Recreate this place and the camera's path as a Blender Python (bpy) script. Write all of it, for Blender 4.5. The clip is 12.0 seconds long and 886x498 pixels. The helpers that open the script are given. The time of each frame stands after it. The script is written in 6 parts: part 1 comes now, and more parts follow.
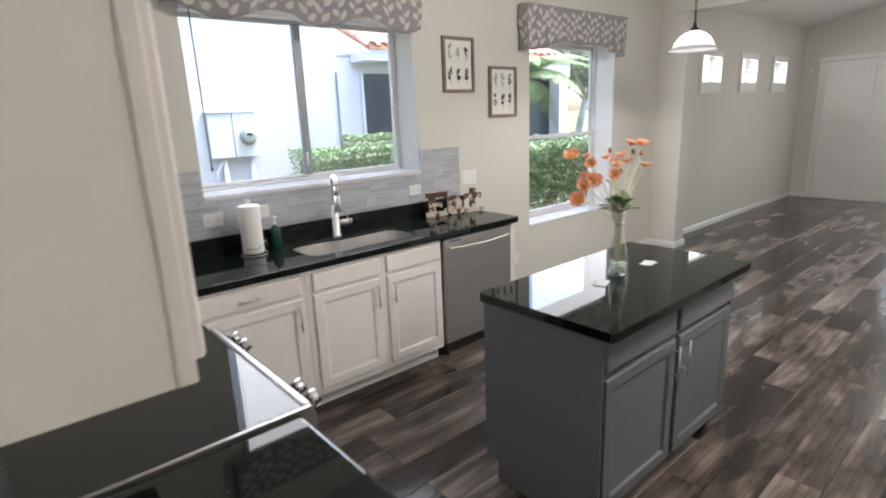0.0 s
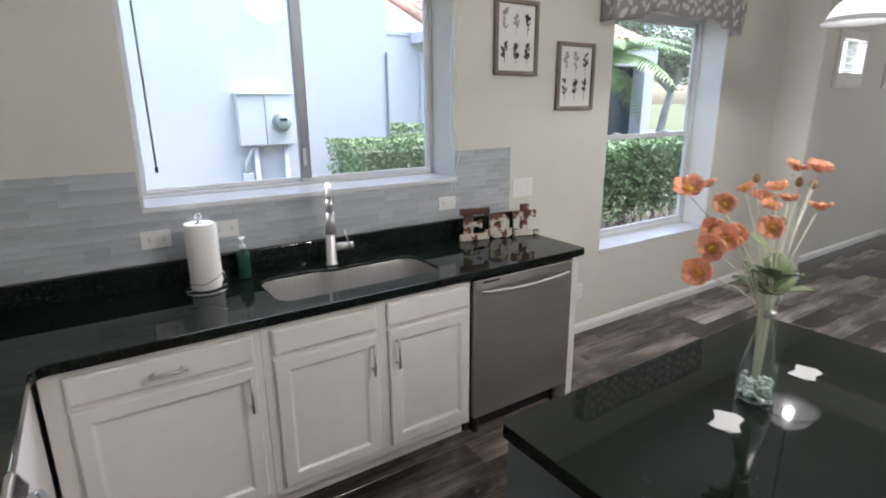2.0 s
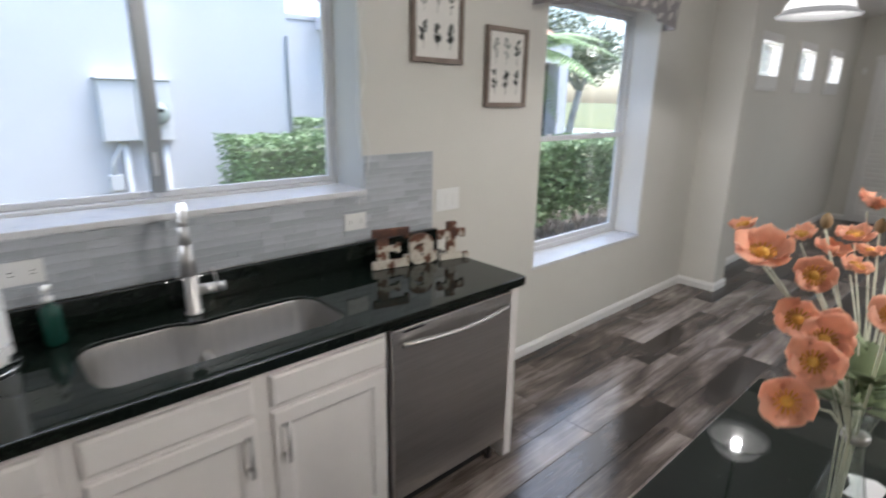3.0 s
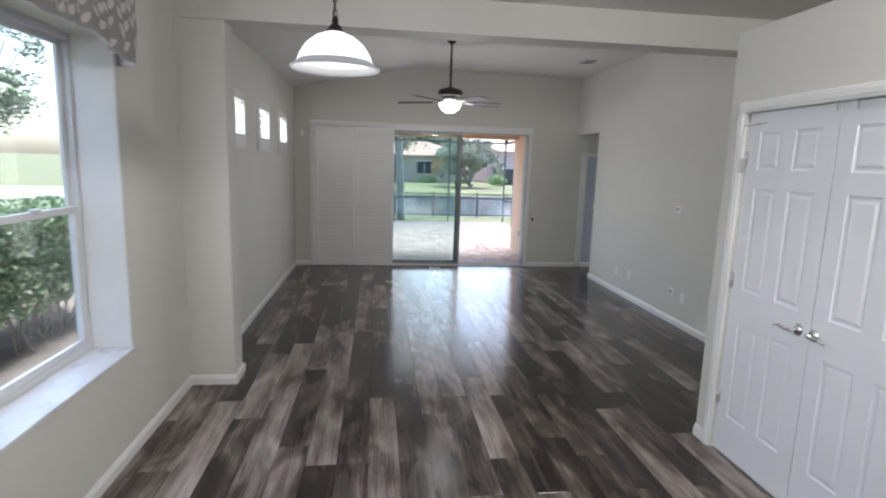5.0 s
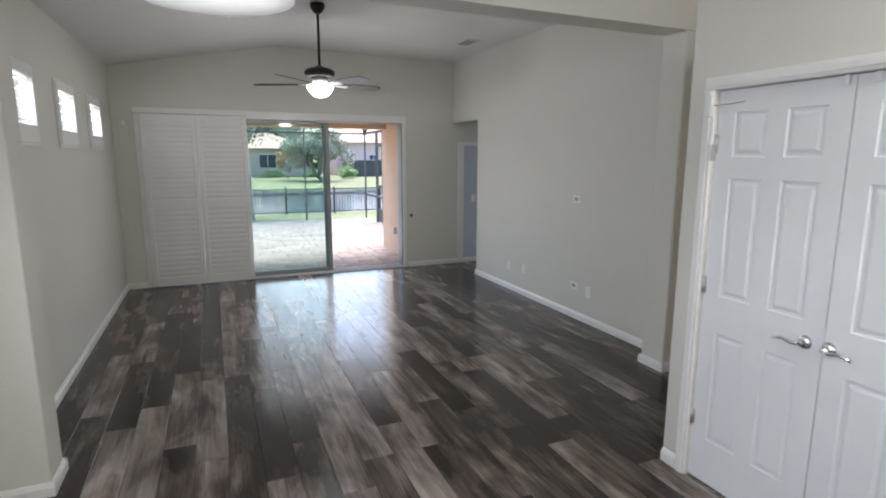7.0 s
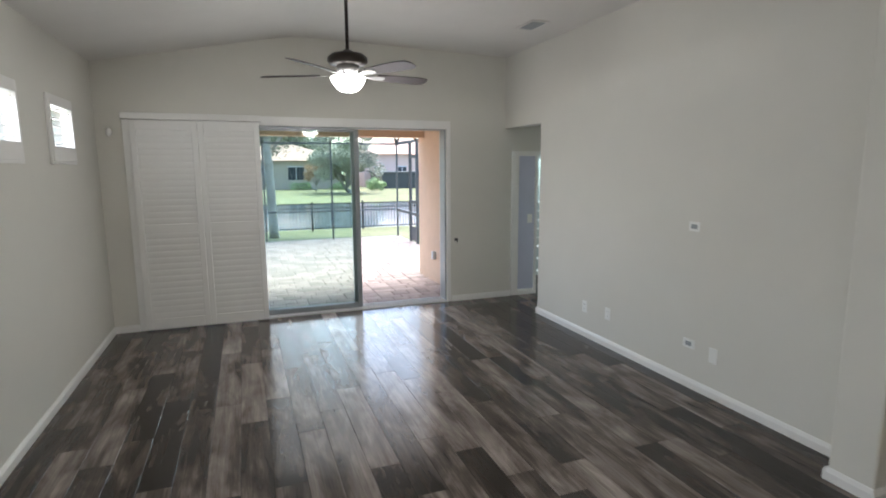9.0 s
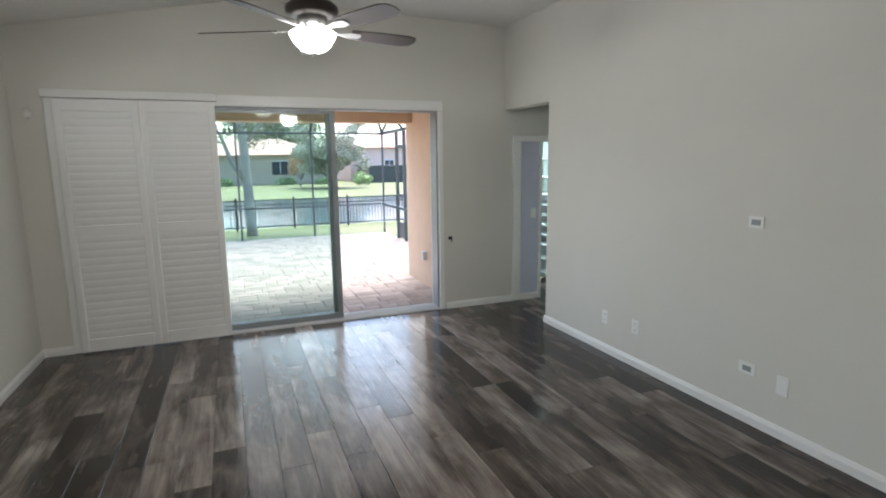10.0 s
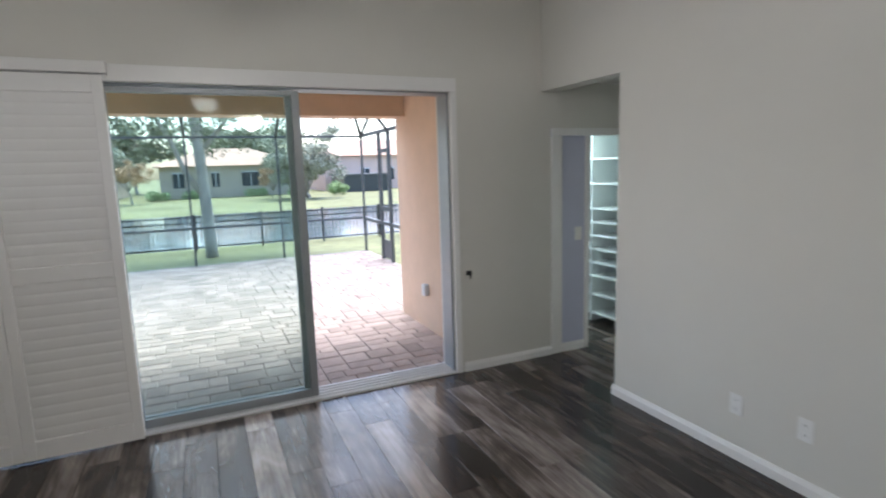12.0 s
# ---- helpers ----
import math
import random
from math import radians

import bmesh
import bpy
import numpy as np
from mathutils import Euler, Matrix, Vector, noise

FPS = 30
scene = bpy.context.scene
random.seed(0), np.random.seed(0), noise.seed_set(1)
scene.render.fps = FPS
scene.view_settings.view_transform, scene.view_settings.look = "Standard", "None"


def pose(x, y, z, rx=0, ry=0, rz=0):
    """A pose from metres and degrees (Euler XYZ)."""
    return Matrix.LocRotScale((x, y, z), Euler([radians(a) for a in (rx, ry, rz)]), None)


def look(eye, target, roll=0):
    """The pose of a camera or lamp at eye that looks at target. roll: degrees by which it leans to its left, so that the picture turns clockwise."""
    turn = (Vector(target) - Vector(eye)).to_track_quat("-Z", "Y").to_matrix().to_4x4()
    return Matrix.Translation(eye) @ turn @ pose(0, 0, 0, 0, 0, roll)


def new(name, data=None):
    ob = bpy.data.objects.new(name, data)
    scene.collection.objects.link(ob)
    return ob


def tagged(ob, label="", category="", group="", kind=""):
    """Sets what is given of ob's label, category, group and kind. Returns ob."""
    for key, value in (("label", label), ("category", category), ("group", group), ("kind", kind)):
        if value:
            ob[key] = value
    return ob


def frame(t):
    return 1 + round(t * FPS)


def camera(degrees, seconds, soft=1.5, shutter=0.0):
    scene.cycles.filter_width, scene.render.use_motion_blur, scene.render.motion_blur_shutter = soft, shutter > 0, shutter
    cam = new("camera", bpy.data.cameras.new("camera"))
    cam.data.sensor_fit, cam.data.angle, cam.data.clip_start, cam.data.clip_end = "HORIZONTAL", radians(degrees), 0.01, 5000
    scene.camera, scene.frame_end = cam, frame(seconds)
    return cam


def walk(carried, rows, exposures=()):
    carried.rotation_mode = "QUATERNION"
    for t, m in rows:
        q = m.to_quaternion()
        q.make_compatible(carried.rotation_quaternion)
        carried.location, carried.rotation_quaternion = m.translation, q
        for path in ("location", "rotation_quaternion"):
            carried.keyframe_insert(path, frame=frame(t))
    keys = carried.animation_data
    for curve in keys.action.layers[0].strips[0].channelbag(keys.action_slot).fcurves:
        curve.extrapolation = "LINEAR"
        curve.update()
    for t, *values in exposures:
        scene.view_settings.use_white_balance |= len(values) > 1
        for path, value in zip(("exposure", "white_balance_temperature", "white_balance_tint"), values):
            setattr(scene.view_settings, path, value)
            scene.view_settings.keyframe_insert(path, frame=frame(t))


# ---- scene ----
cam = camera(79.3, 12.0, soft=1.9, shutter=0.4)
PATH = [
    (0, (0.298, 0.551, 1.682), (1.557, 2.026, 1.191), -2.3),
    (0.5, (0.504, 0.726, 1.701), (1.795, 2.189, 1.258), -1.2),
    (1, (0.699, 0.898, 1.716), (1.987, 2.372, 1.307), -0.8),
    (1.5, (0.912, 1.048, 1.705), (2.085, 2.599, 1.237), -0.6),
    (2, (1.098, 1.246, 1.68), (2.159, 2.859, 1.155), -0.5),
    (2.5, (1.248, 1.547, 1.686), (2.333, 3.122, 1.103), -0.2),
    (3, (1.478, 1.753, 1.676), (2.782, 3.169, 1.133), 0.9),
    (3.5, (1.762, 1.935, 1.683), (3.425, 2.939, 1.207), 2.7),
    (3.7, (1.815, 2.027, 1.673), (3.628, 2.763, 1.239), 3.1),
    (3.9, (1.795, 2.125, 1.676), (3.726, 2.597, 1.266), 3.1),
    (4.2, (1.90, 2.27, 1.683), (3.898, 2.429, 1.305), 2.7),
    (4.7, (2.23, 2.37, 1.706), (4.200, 2.249, 1.362), 2.0),
    (5.3, (2.544, 2.5, 1.731), (4.487, 2.135, 1.431), 1.4),
    (5.5, (2.623, 2.557, 1.721), (4.55, 2.121, 1.414), 1.0),
    (6, (2.807, 2.68, 1.718), (4.682, 2.079, 1.371), 0.1),
    (6.5, (3.052, 2.643, 1.709), (4.884, 1.925, 1.349), -0.2),
    (6.7, (3.16, 2.637, 1.733), (4.974, 1.874, 1.376), -0.0),
    (8.3, (4.327, 2.401, 1.744), (6.15, 1.634, 1.449), 0.3),
    (8.5, (4.45, 2.359, 1.747), (6.291, 1.637, 1.447), 0.1),
    (9, (4.822, 2.347, 1.76), (6.677, 1.662, 1.458), -0.3),
    (9.5, (5.24, 2.195, 1.718), (7.096, 1.519, 1.407), -0.7),
    (10, (5.689, 2.074, 1.694), (7.525, 1.35, 1.369), -0.8),
    (10.5, (6.153, 1.983, 1.685), (7.928, 1.129, 1.338), -0.8),
    (11, (6.578, 1.843, 1.691), (8.315, 0.911, 1.355), -0.5),
    (11.5, (7.05, 1.764, 1.684), (8.771, 0.797, 1.362), -0.2),
    (12, (7.493, 1.689, 1.668), (9.299, 0.884, 1.368), -1.8),
]
EXPOSURES = [(0.0, 2.88, 6400, 13), (1.0, 2.66, 6050, 12), (1.5, 2.61, 6100, 12), (3.0, 2.46, 6150, 12), (3.5, 2.46, 6150, 12), (5.5, 2.48, 6000, 11), (6.5, 2.52, 6050, 11), (8.5, 2.72, 6250, 9), (9.5, 2.72, 6250, 8), (10.5, 2.76, 6120, 6), (12.0, 2.53, 6120, 11)]
walk(cam, [(t, look(eye, target, roll)) for t, eye, target, roll in PATH], EXPOSURES)

# ---- world, sun and exposure ----
world = bpy.data.worlds.new("sky")
scene.world = world
world.use_nodes = True
wn = world.node_tree
sky = wn.nodes.new("ShaderNodeTexSky")
sky.sky_type = "NISHITA"
sky.sun_disc = False
sky.sun_elevation = radians(70)
sky.sun_rotation = radians(108)
sky.air_density, sky.dust_density, sky.ozone_density = 1.0, 3.0, 1.0
wn.links.new(sky.outputs[0], wn.nodes["Background"].inputs[0])
wn.nodes["Background"].inputs[1].default_value = 0.128
sun = new("sun", bpy.data.lights.new("sun", "SUN"))
sun.data.energy, sun.data.angle, sun.data.color = 0.95, radians(35), (1.0, 0.98, 0.95)
sun.matrix_world = look((12, -4, 38), (0, 0, 0))


def window_light(name, centre, inward, width, height, watts):
    """The sky's light coming in through a window's opening."""
    lt = bpy.data.lights.new(name, "AREA")
    lt.shape, lt.size, lt.size_y = "RECTANGLE", width, height
    lt.energy, lt.color = watts, (0.97, 0.975, 1.0)
    ob = new(name, lt)
    ob.matrix_world = look(centre, tuple(c + i for c, i in zip(centre, inward)))


window_light("sink_window_light", (2.06, 3.790, 1.79), (0, -1, 0), 1.5, 0.95, 3.4)
window_light("dining_window_light", (4.86, 3.800, 1.47), (0, -1, 0), 1.3, 1.6, 3.1)
window_light("slider_light", (11.30, 1.12, 1.05), (-1, 0, 0), 2.05, 1.95, 2.8)
for k, x in enumerate((7.68, 8.905, 10.13)):
    window_light("high_window_light", (x, 3.80, 2.10), (0, -1, 0), 0.50, 0.30, 0.5)

# ---- sizes of the place ----
WX, NY, LY, EX, SY = 0.13, 3.815, 3.74, 11.28, -0.92      # west wall, kitchen north, living north, end wall, living south
BX0, BX1, BZ = 6.46, 6.70, 2.66                            # beam between dining and living
KC, LC0, LC1, RIDGE = 2.90, 2.82, 3.22, 1.65               # kitchen ceiling, living eave, flat part, bend


# ---- materials ----
def mat(name, base=(0.8, 0.8, 0.8), rough=0.5, metal=0.0, vary=0.0, scale=8.0, bump=0.0, bscale=200.0, island=0.0, stretch=(1, 1, 1), spec=0.5, stain=0.0):
    """A Principled material with colour variation at two scales, bump, and random tone between pieces."""
    m = bpy.data.materials.new(name)
    m.use_nodes = True
    n, l = m.node_tree.nodes, m.node_tree.links
    b = n["Principled BSDF"]
    b.inputs["Base Color"].default_value = (*base, 1)
    b.inputs["Roughness"].default_value = rough
    b.inputs["Metallic"].default_value = metal
    b.inputs["Specular IOR Level"].default_value = spec
    tc = n.new("ShaderNodeTexCoord")
    mp = n.new("ShaderNodeMapping")
    mp.inputs["Scale"].default_value = stretch
    l.new(tc.outputs["Object"], mp.inputs["Vector"])
    vec = mp.outputs["Vector"]
    if vary or island or stain:
        nz = n.new("ShaderNodeTexNoise")
        nz.inputs["Scale"].default_value = scale
        nz.inputs["Detail"].default_value = 8
        nz.inputs["Roughness"].default_value = 0.65
        l.new(vec, nz.inputs["Vector"])
        big = n.new("ShaderNodeTexNoise")
        big.inputs["Scale"].default_value = scale * 0.13
        big.inputs["Detail"].default_value = 3
        l.new(vec, big.inputs["Vector"])
        mr = n.new("ShaderNodeMapRange")
        mr.inputs["From Min"].default_value, mr.inputs["From Max"].default_value = 0.3, 0.7
        mr.inputs["To Min"].default_value, mr.inputs["To Max"].default_value = 1 - vary, 1 + vary
        l.new(nz.outputs["Fac"], mr.inputs["Value"])
        mr2 = n.new("ShaderNodeMapRange")
        mr2.inputs["From Min"].default_value, mr2.inputs["From Max"].default_value = 0.3, 0.7
        mr2.inputs["To Min"].default_value, mr2.inputs["To Max"].default_value = 1 - (stain or vary), 1 + (stain or vary)
        l.new(big.outputs["Fac"], mr2.inputs["Value"])
        mul = n.new("ShaderNodeMath")
        mul.operation = "MULTIPLY"
        l.new(mr.outputs[0], mul.inputs[0])
        l.new(mr2.outputs[0], mul.inputs[1])
        out = mul.outputs[0]
        if island:
            oi = n.new("ShaderNodeObjectInfo")
            ge = n.new("ShaderNodeNewGeometry")
            ad = n.new("ShaderNodeMath")
            ad.operation = "ADD"
            l.new(oi.outputs["Random"], ad.inputs[0])
            l.new(ge.outputs["Random Per Island"], ad.inputs[1])
            fr = n.new("ShaderNodeMath")
            fr.operation = "FRACT"
            l.new(ad.outputs[0], fr.inputs[0])
            mr3 = n.new("ShaderNodeMapRange")
            mr3.inputs["To Min"].default_value, mr3.inputs["To Max"].default_value = 1 - island, 1 + island
            l.new(fr.outputs[0], mr3.inputs["Value"])
            mul2 = n.new("ShaderNodeMath")
            mul2.operation = "MULTIPLY"
            l.new(out, mul2.inputs[0])
            l.new(mr3.outputs[0], mul2.inputs[1])
            out = mul2.outputs[0]
        vm = n.new("ShaderNodeVectorMath")
        vm.operation = "SCALE"
        vm.inputs[0].default_value = base
        l.new(out, vm.inputs["Scale"])
        l.new(vm.outputs[0], b.inputs["Base Color"])
    if bump:
        bn = n.new("ShaderNodeTexNoise")
        bn.inputs["Scale"].default_value = bscale
        bn.inputs["Detail"].default_value = 4
        l.new(vec, bn.inputs["Vector"])
        bp = n.new("ShaderNodeBump")
        bp.inputs["Strength"].default_value = bump
        bp.inputs["Distance"].default_value = 0.004
        l.new(bn.outputs["Fac"], bp.inputs["Height"])
        l.new(bp.outputs[0], b.inputs["Normal"])
    return m


def ramp_mat(name, stops, scale, rough, stretch=(1, 1, 1), detail=10, piece=False, tone=0.0, bump=0.0, spec=0.5):
    """Colour from a noise through a ramp; piece: every object takes its own place in the noise and its own tone."""
    m = bpy.data.materials.new(name)
    m.use_nodes = True
    n, l = m.node_tree.nodes, m.node_tree.links
    b = n["Principled BSDF"]
    b.inputs["Roughness"].default_value = rough
    b.inputs["Specular IOR Level"].default_value = spec
    tc = n.new("ShaderNodeTexCoord")
    mp = n.new("ShaderNodeMapping")
    mp.inputs["Scale"].default_value = stretch
    l.new(tc.outputs["Object"], mp.inputs["Vector"])
    oi = n.new("ShaderNodeObjectInfo")
    if piece:
        off = n.new("ShaderNodeMath")
        off.operation = "MULTIPLY"
        off.inputs[1].default_value = 90
        l.new(oi.outputs["Random"], off.inputs[0])
        cx = n.new("ShaderNodeCombineXYZ")
        for k in range(3):
            l.new(off.outputs[0], cx.inputs[k])
        l.new(cx.outputs[0], mp.inputs["Location"])
    nz = n.new("ShaderNodeTexNoise")
    nz.inputs["Scale"].default_value, nz.inputs["Detail"].default_value, nz.inputs["Roughness"].default_value = scale, detail, 0.6
    nz.inputs["Distortion"].default_value = 0.6 if piece else 0.0
    l.new(mp.outputs[0], nz.inputs["Vector"])
    fac = nz.outputs["Fac"]
    if tone:
        mr = n.new("ShaderNodeMapRange")
        mr.inputs["To Min"].default_value, mr.inputs["To Max"].default_value = -tone, tone
        l.new(oi.outputs["Random"], mr.inputs["Value"])
        ad = n.new("ShaderNodeMath")
        ad.operation = "ADD"
        l.new(fac, ad.inputs[0])
        l.new(mr.outputs[0], ad.inputs[1])
        fac = ad.outputs[0]
    cr = n.new("ShaderNodeValToRGB")
    while len(cr.color_ramp.elements) < len(stops):
        cr.color_ramp.elements.new(0.5)
    for e, (p, c) in zip(cr.color_ramp.elements, stops):
        e.position, e.color = p, (*c, 1)
    l.new(fac, cr.inputs[0])
    l.new(cr.outputs[0], b.inputs["Base Color"])
    if bump:
        bp = n.new("ShaderNodeBump")
        bp.inputs["Strength"].default_value, bp.inputs["Distance"].default_value = bump, 0.003
        l.new(nz.outputs["Fac"], bp.inputs["Height"])
        l.new(bp.outputs[0], b.inputs["Normal"])
    return m


def plank_mat():
    """Grey-brown printed vinyl plank: a tone for each plank, cloudy patches, long grain and fine pores."""
    m = bpy.data.materials.new("grey_brown_vinyl_plank")
    m.use_nodes = True
    n, l = m.node_tree.nodes, m.node_tree.links
    b = n["Principled BSDF"]
    tc, oi = n.new("ShaderNodeTexCoord"), n.new("ShaderNodeObjectInfo")
    off = n.new("ShaderNodeVectorMath")
    off.operation = "MULTIPLY_ADD"
    off.inputs[1].default_value, off.inputs[2].default_value = (93.0, 57.0, 31.0), (0, 0, 0)
    l.new(oi.outputs["Random"], off.inputs[0])
    at = n.new("ShaderNodeVectorMath")
    l.new(tc.outputs["Object"], at.inputs[0])
    l.new(off.outputs[0], at.inputs[1])

    def layer(stretch, scale, detail, rough, amount, warp=0.0):
        mp, nz, mr = n.new("ShaderNodeMapping"), n.new("ShaderNodeTexNoise"), n.new("ShaderNodeMapRange")
        mp.inputs["Scale"].default_value = stretch
        nz.inputs["Scale"].default_value, nz.inputs["Detail"].default_value = scale, detail
        nz.inputs["Roughness"].default_value, nz.inputs["Distortion"].default_value = rough, warp
        mr.inputs["From Min"].default_value, mr.inputs["From Max"].default_value = 0.25, 0.75
        mr.inputs["To Min"].default_value, mr.inputs["To Max"].default_value = -amount, amount
        l.new(at.outputs[0], mp.inputs["Vector"])
        l.new(mp.outputs[0], nz.inputs["Vector"])
        l.new(nz.outputs["Fac"], mr.inputs["Value"])
        return mr.outputs[0]

    def add(p, q):
        a = n.new("ShaderNodeMath")
        l.new(p, a.inputs[0])
        l.new(q, a.inputs[1])
        return a.outputs[0]

    tone = n.new("ShaderNodeMapRange")
    tone.inputs["To Min"].default_value, tone.inputs["To Max"].default_value = 0.24, 0.66
    l.new(oi.outputs["Random"], tone.inputs["Value"])
    grain = layer((0.35, 7.5, 1), 4.0, 6, 0.6, 0.13, 0.8)
    fine = layer((1.2, 45.0, 1), 5.0, 3, 0.6, 0.055)
    cloud = layer((0.8, 2.6, 1), 2.2, 4, 0.55, 0.29, 0.5)
    fac = add(add(tone.outputs[0], cloud), add(grain, fine))
    cr = n.new("ShaderNodeValToRGB")
    while len(cr.color_ramp.elements) < 5:
        cr.color_ramp.elements.new(0.5)
    for e, (p, c) in zip(cr.color_ramp.elements, PLANK_TONES):
        e.position, e.color = p, (*c, 1)
    l.new(fac, cr.inputs[0])
    l.new(cr.outputs[0], b.inputs["Base Color"])
    b.inputs["Roughness"].default_value = 0.17
    b.inputs["Specular IOR Level"].default_value = 0.42
    bp = n.new("ShaderNodeBump")
    bp.inputs["Strength"].default_value, bp.inputs["Distance"].default_value = 0.05, 0.002
    l.new(fine, bp.inputs["Height"])
    l.new(bp.outputs[0], b.inputs["Normal"])
    return m


def letter_mat():
    """Letters dipped in cream paint below, rusty brown above, flaked where the two meet."""
    m = ramp_mat("distressed_painted_metal", [(0.40, (0.60, 0.56, 0.48)), (0.47, (0.50, 0.44, 0.36)), (0.50, (0.15, 0.055, 0.025)), (0.66, (0.07, 0.03, 0.02))], 17, 0.6, detail=5)
    n, l = m.node_tree.nodes, m.node_tree.links
    sep, mr, ad = n.new("ShaderNodeSeparateXYZ"), n.new("ShaderNodeMapRange"), n.new("ShaderNodeMath")
    l.new(n["Texture Coordinate"].outputs["Object"], sep.inputs[0])
    mr.inputs["From Max"].default_value = 0.19
    mr.inputs["To Min"].default_value, mr.inputs["To Max"].default_value = -0.13, 0.12
    l.new(sep.outputs["Z"], mr.inputs["Value"])
    l.new(n["Noise Texture"].outputs["Fac"], ad.inputs[0])
    l.new(mr.outputs[0], ad.inputs[1])
    l.new(ad.outputs[0], n["Color Ramp"].inputs[0])
    return m


def petal_mat():
    """Thin coral silk that lets light through."""
    m = mat("coral_silk_petal", (0.98, 0.585, 0.42), 0.75, vary=0.10, scale=40, island=0.12)
    n, l = m.node_tree.nodes, m.node_tree.links
    tl, mx = n.new("ShaderNodeBsdfTranslucent"), n.new("ShaderNodeMixShader")
    tl.inputs[0].default_value = (0.98, 0.60, 0.42, 1)
    mx.inputs[0].default_value = 0.42
    l.new(n["Principled BSDF"].outputs[0], mx.inputs[1])
    l.new(tl.outputs[0], mx.inputs[2])
    l.new(mx.outputs[0], n["Material Output"].inputs[0])
    return m


PLANK_TONES = [(0.05, (0.011, 0.008, 0.0066)), (0.30, (0.031, 0.0235, 0.0195)), (0.50, (0.095, 0.075, 0.063)), (0.72, (0.24, 0.20, 0.178)), (0.98, (0.42, 0.37, 0.34))]


def glass_mat(name, tint=(1, 1, 1), gloss=1.0, edge=0.018):
    """Clear thin pane: light passes straight, gloss by Fresnel."""
    m = bpy.data.materials.new(name)
    m.use_nodes = True
    n, l = m.node_tree.nodes, m.node_tree.links
    n.remove(n["Principled BSDF"])
    tr, gl, mx, fr = n.new("ShaderNodeBsdfTransparent"), n.new("ShaderNodeBsdfGlossy"), n.new("ShaderNodeMixShader"), n.new("ShaderNodeLayerWeight")
    tr.inputs[0].default_value = (*tint, 1)
    gl.inputs["Roughness"].default_value = 0.01
    gl.inputs[0].default_value = (gloss, gloss, gloss, 1)
    fr.inputs["Blend"].default_value = 0.5
    pw, ma = n.new("ShaderNodeMath"), n.new("ShaderNodeMath")
    pw.operation, ma.operation = "POWER", "MULTIPLY_ADD"
    pw.inputs[1].default_value = 4.5
    ma.inputs[1].default_value, ma.inputs[2].default_value = 0.7, edge
    l.new(fr.outputs["Facing"], pw.inputs[0])
    l.new(pw.outputs[0], ma.inputs[0])
    l.new(ma.outputs[0], mx.inputs[0])
    l.new(tr.outputs[0], mx.inputs[1])
    l.new(gl.outputs[0], mx.inputs[2])
    l.new(mx.outputs[0], n["Material Output"].inputs[0])
    return m


def lamp_mat(name, colour, strength, base=(0.9, 0.9, 0.88)):
    m = mat(name, base, 0.35)
    b = m.node_tree.nodes["Principled BSDF"]
    b.inputs["Emission Color"].default_value = (*colour, 1)
    b.inputs["Emission Strength"].default_value = strength
    return m


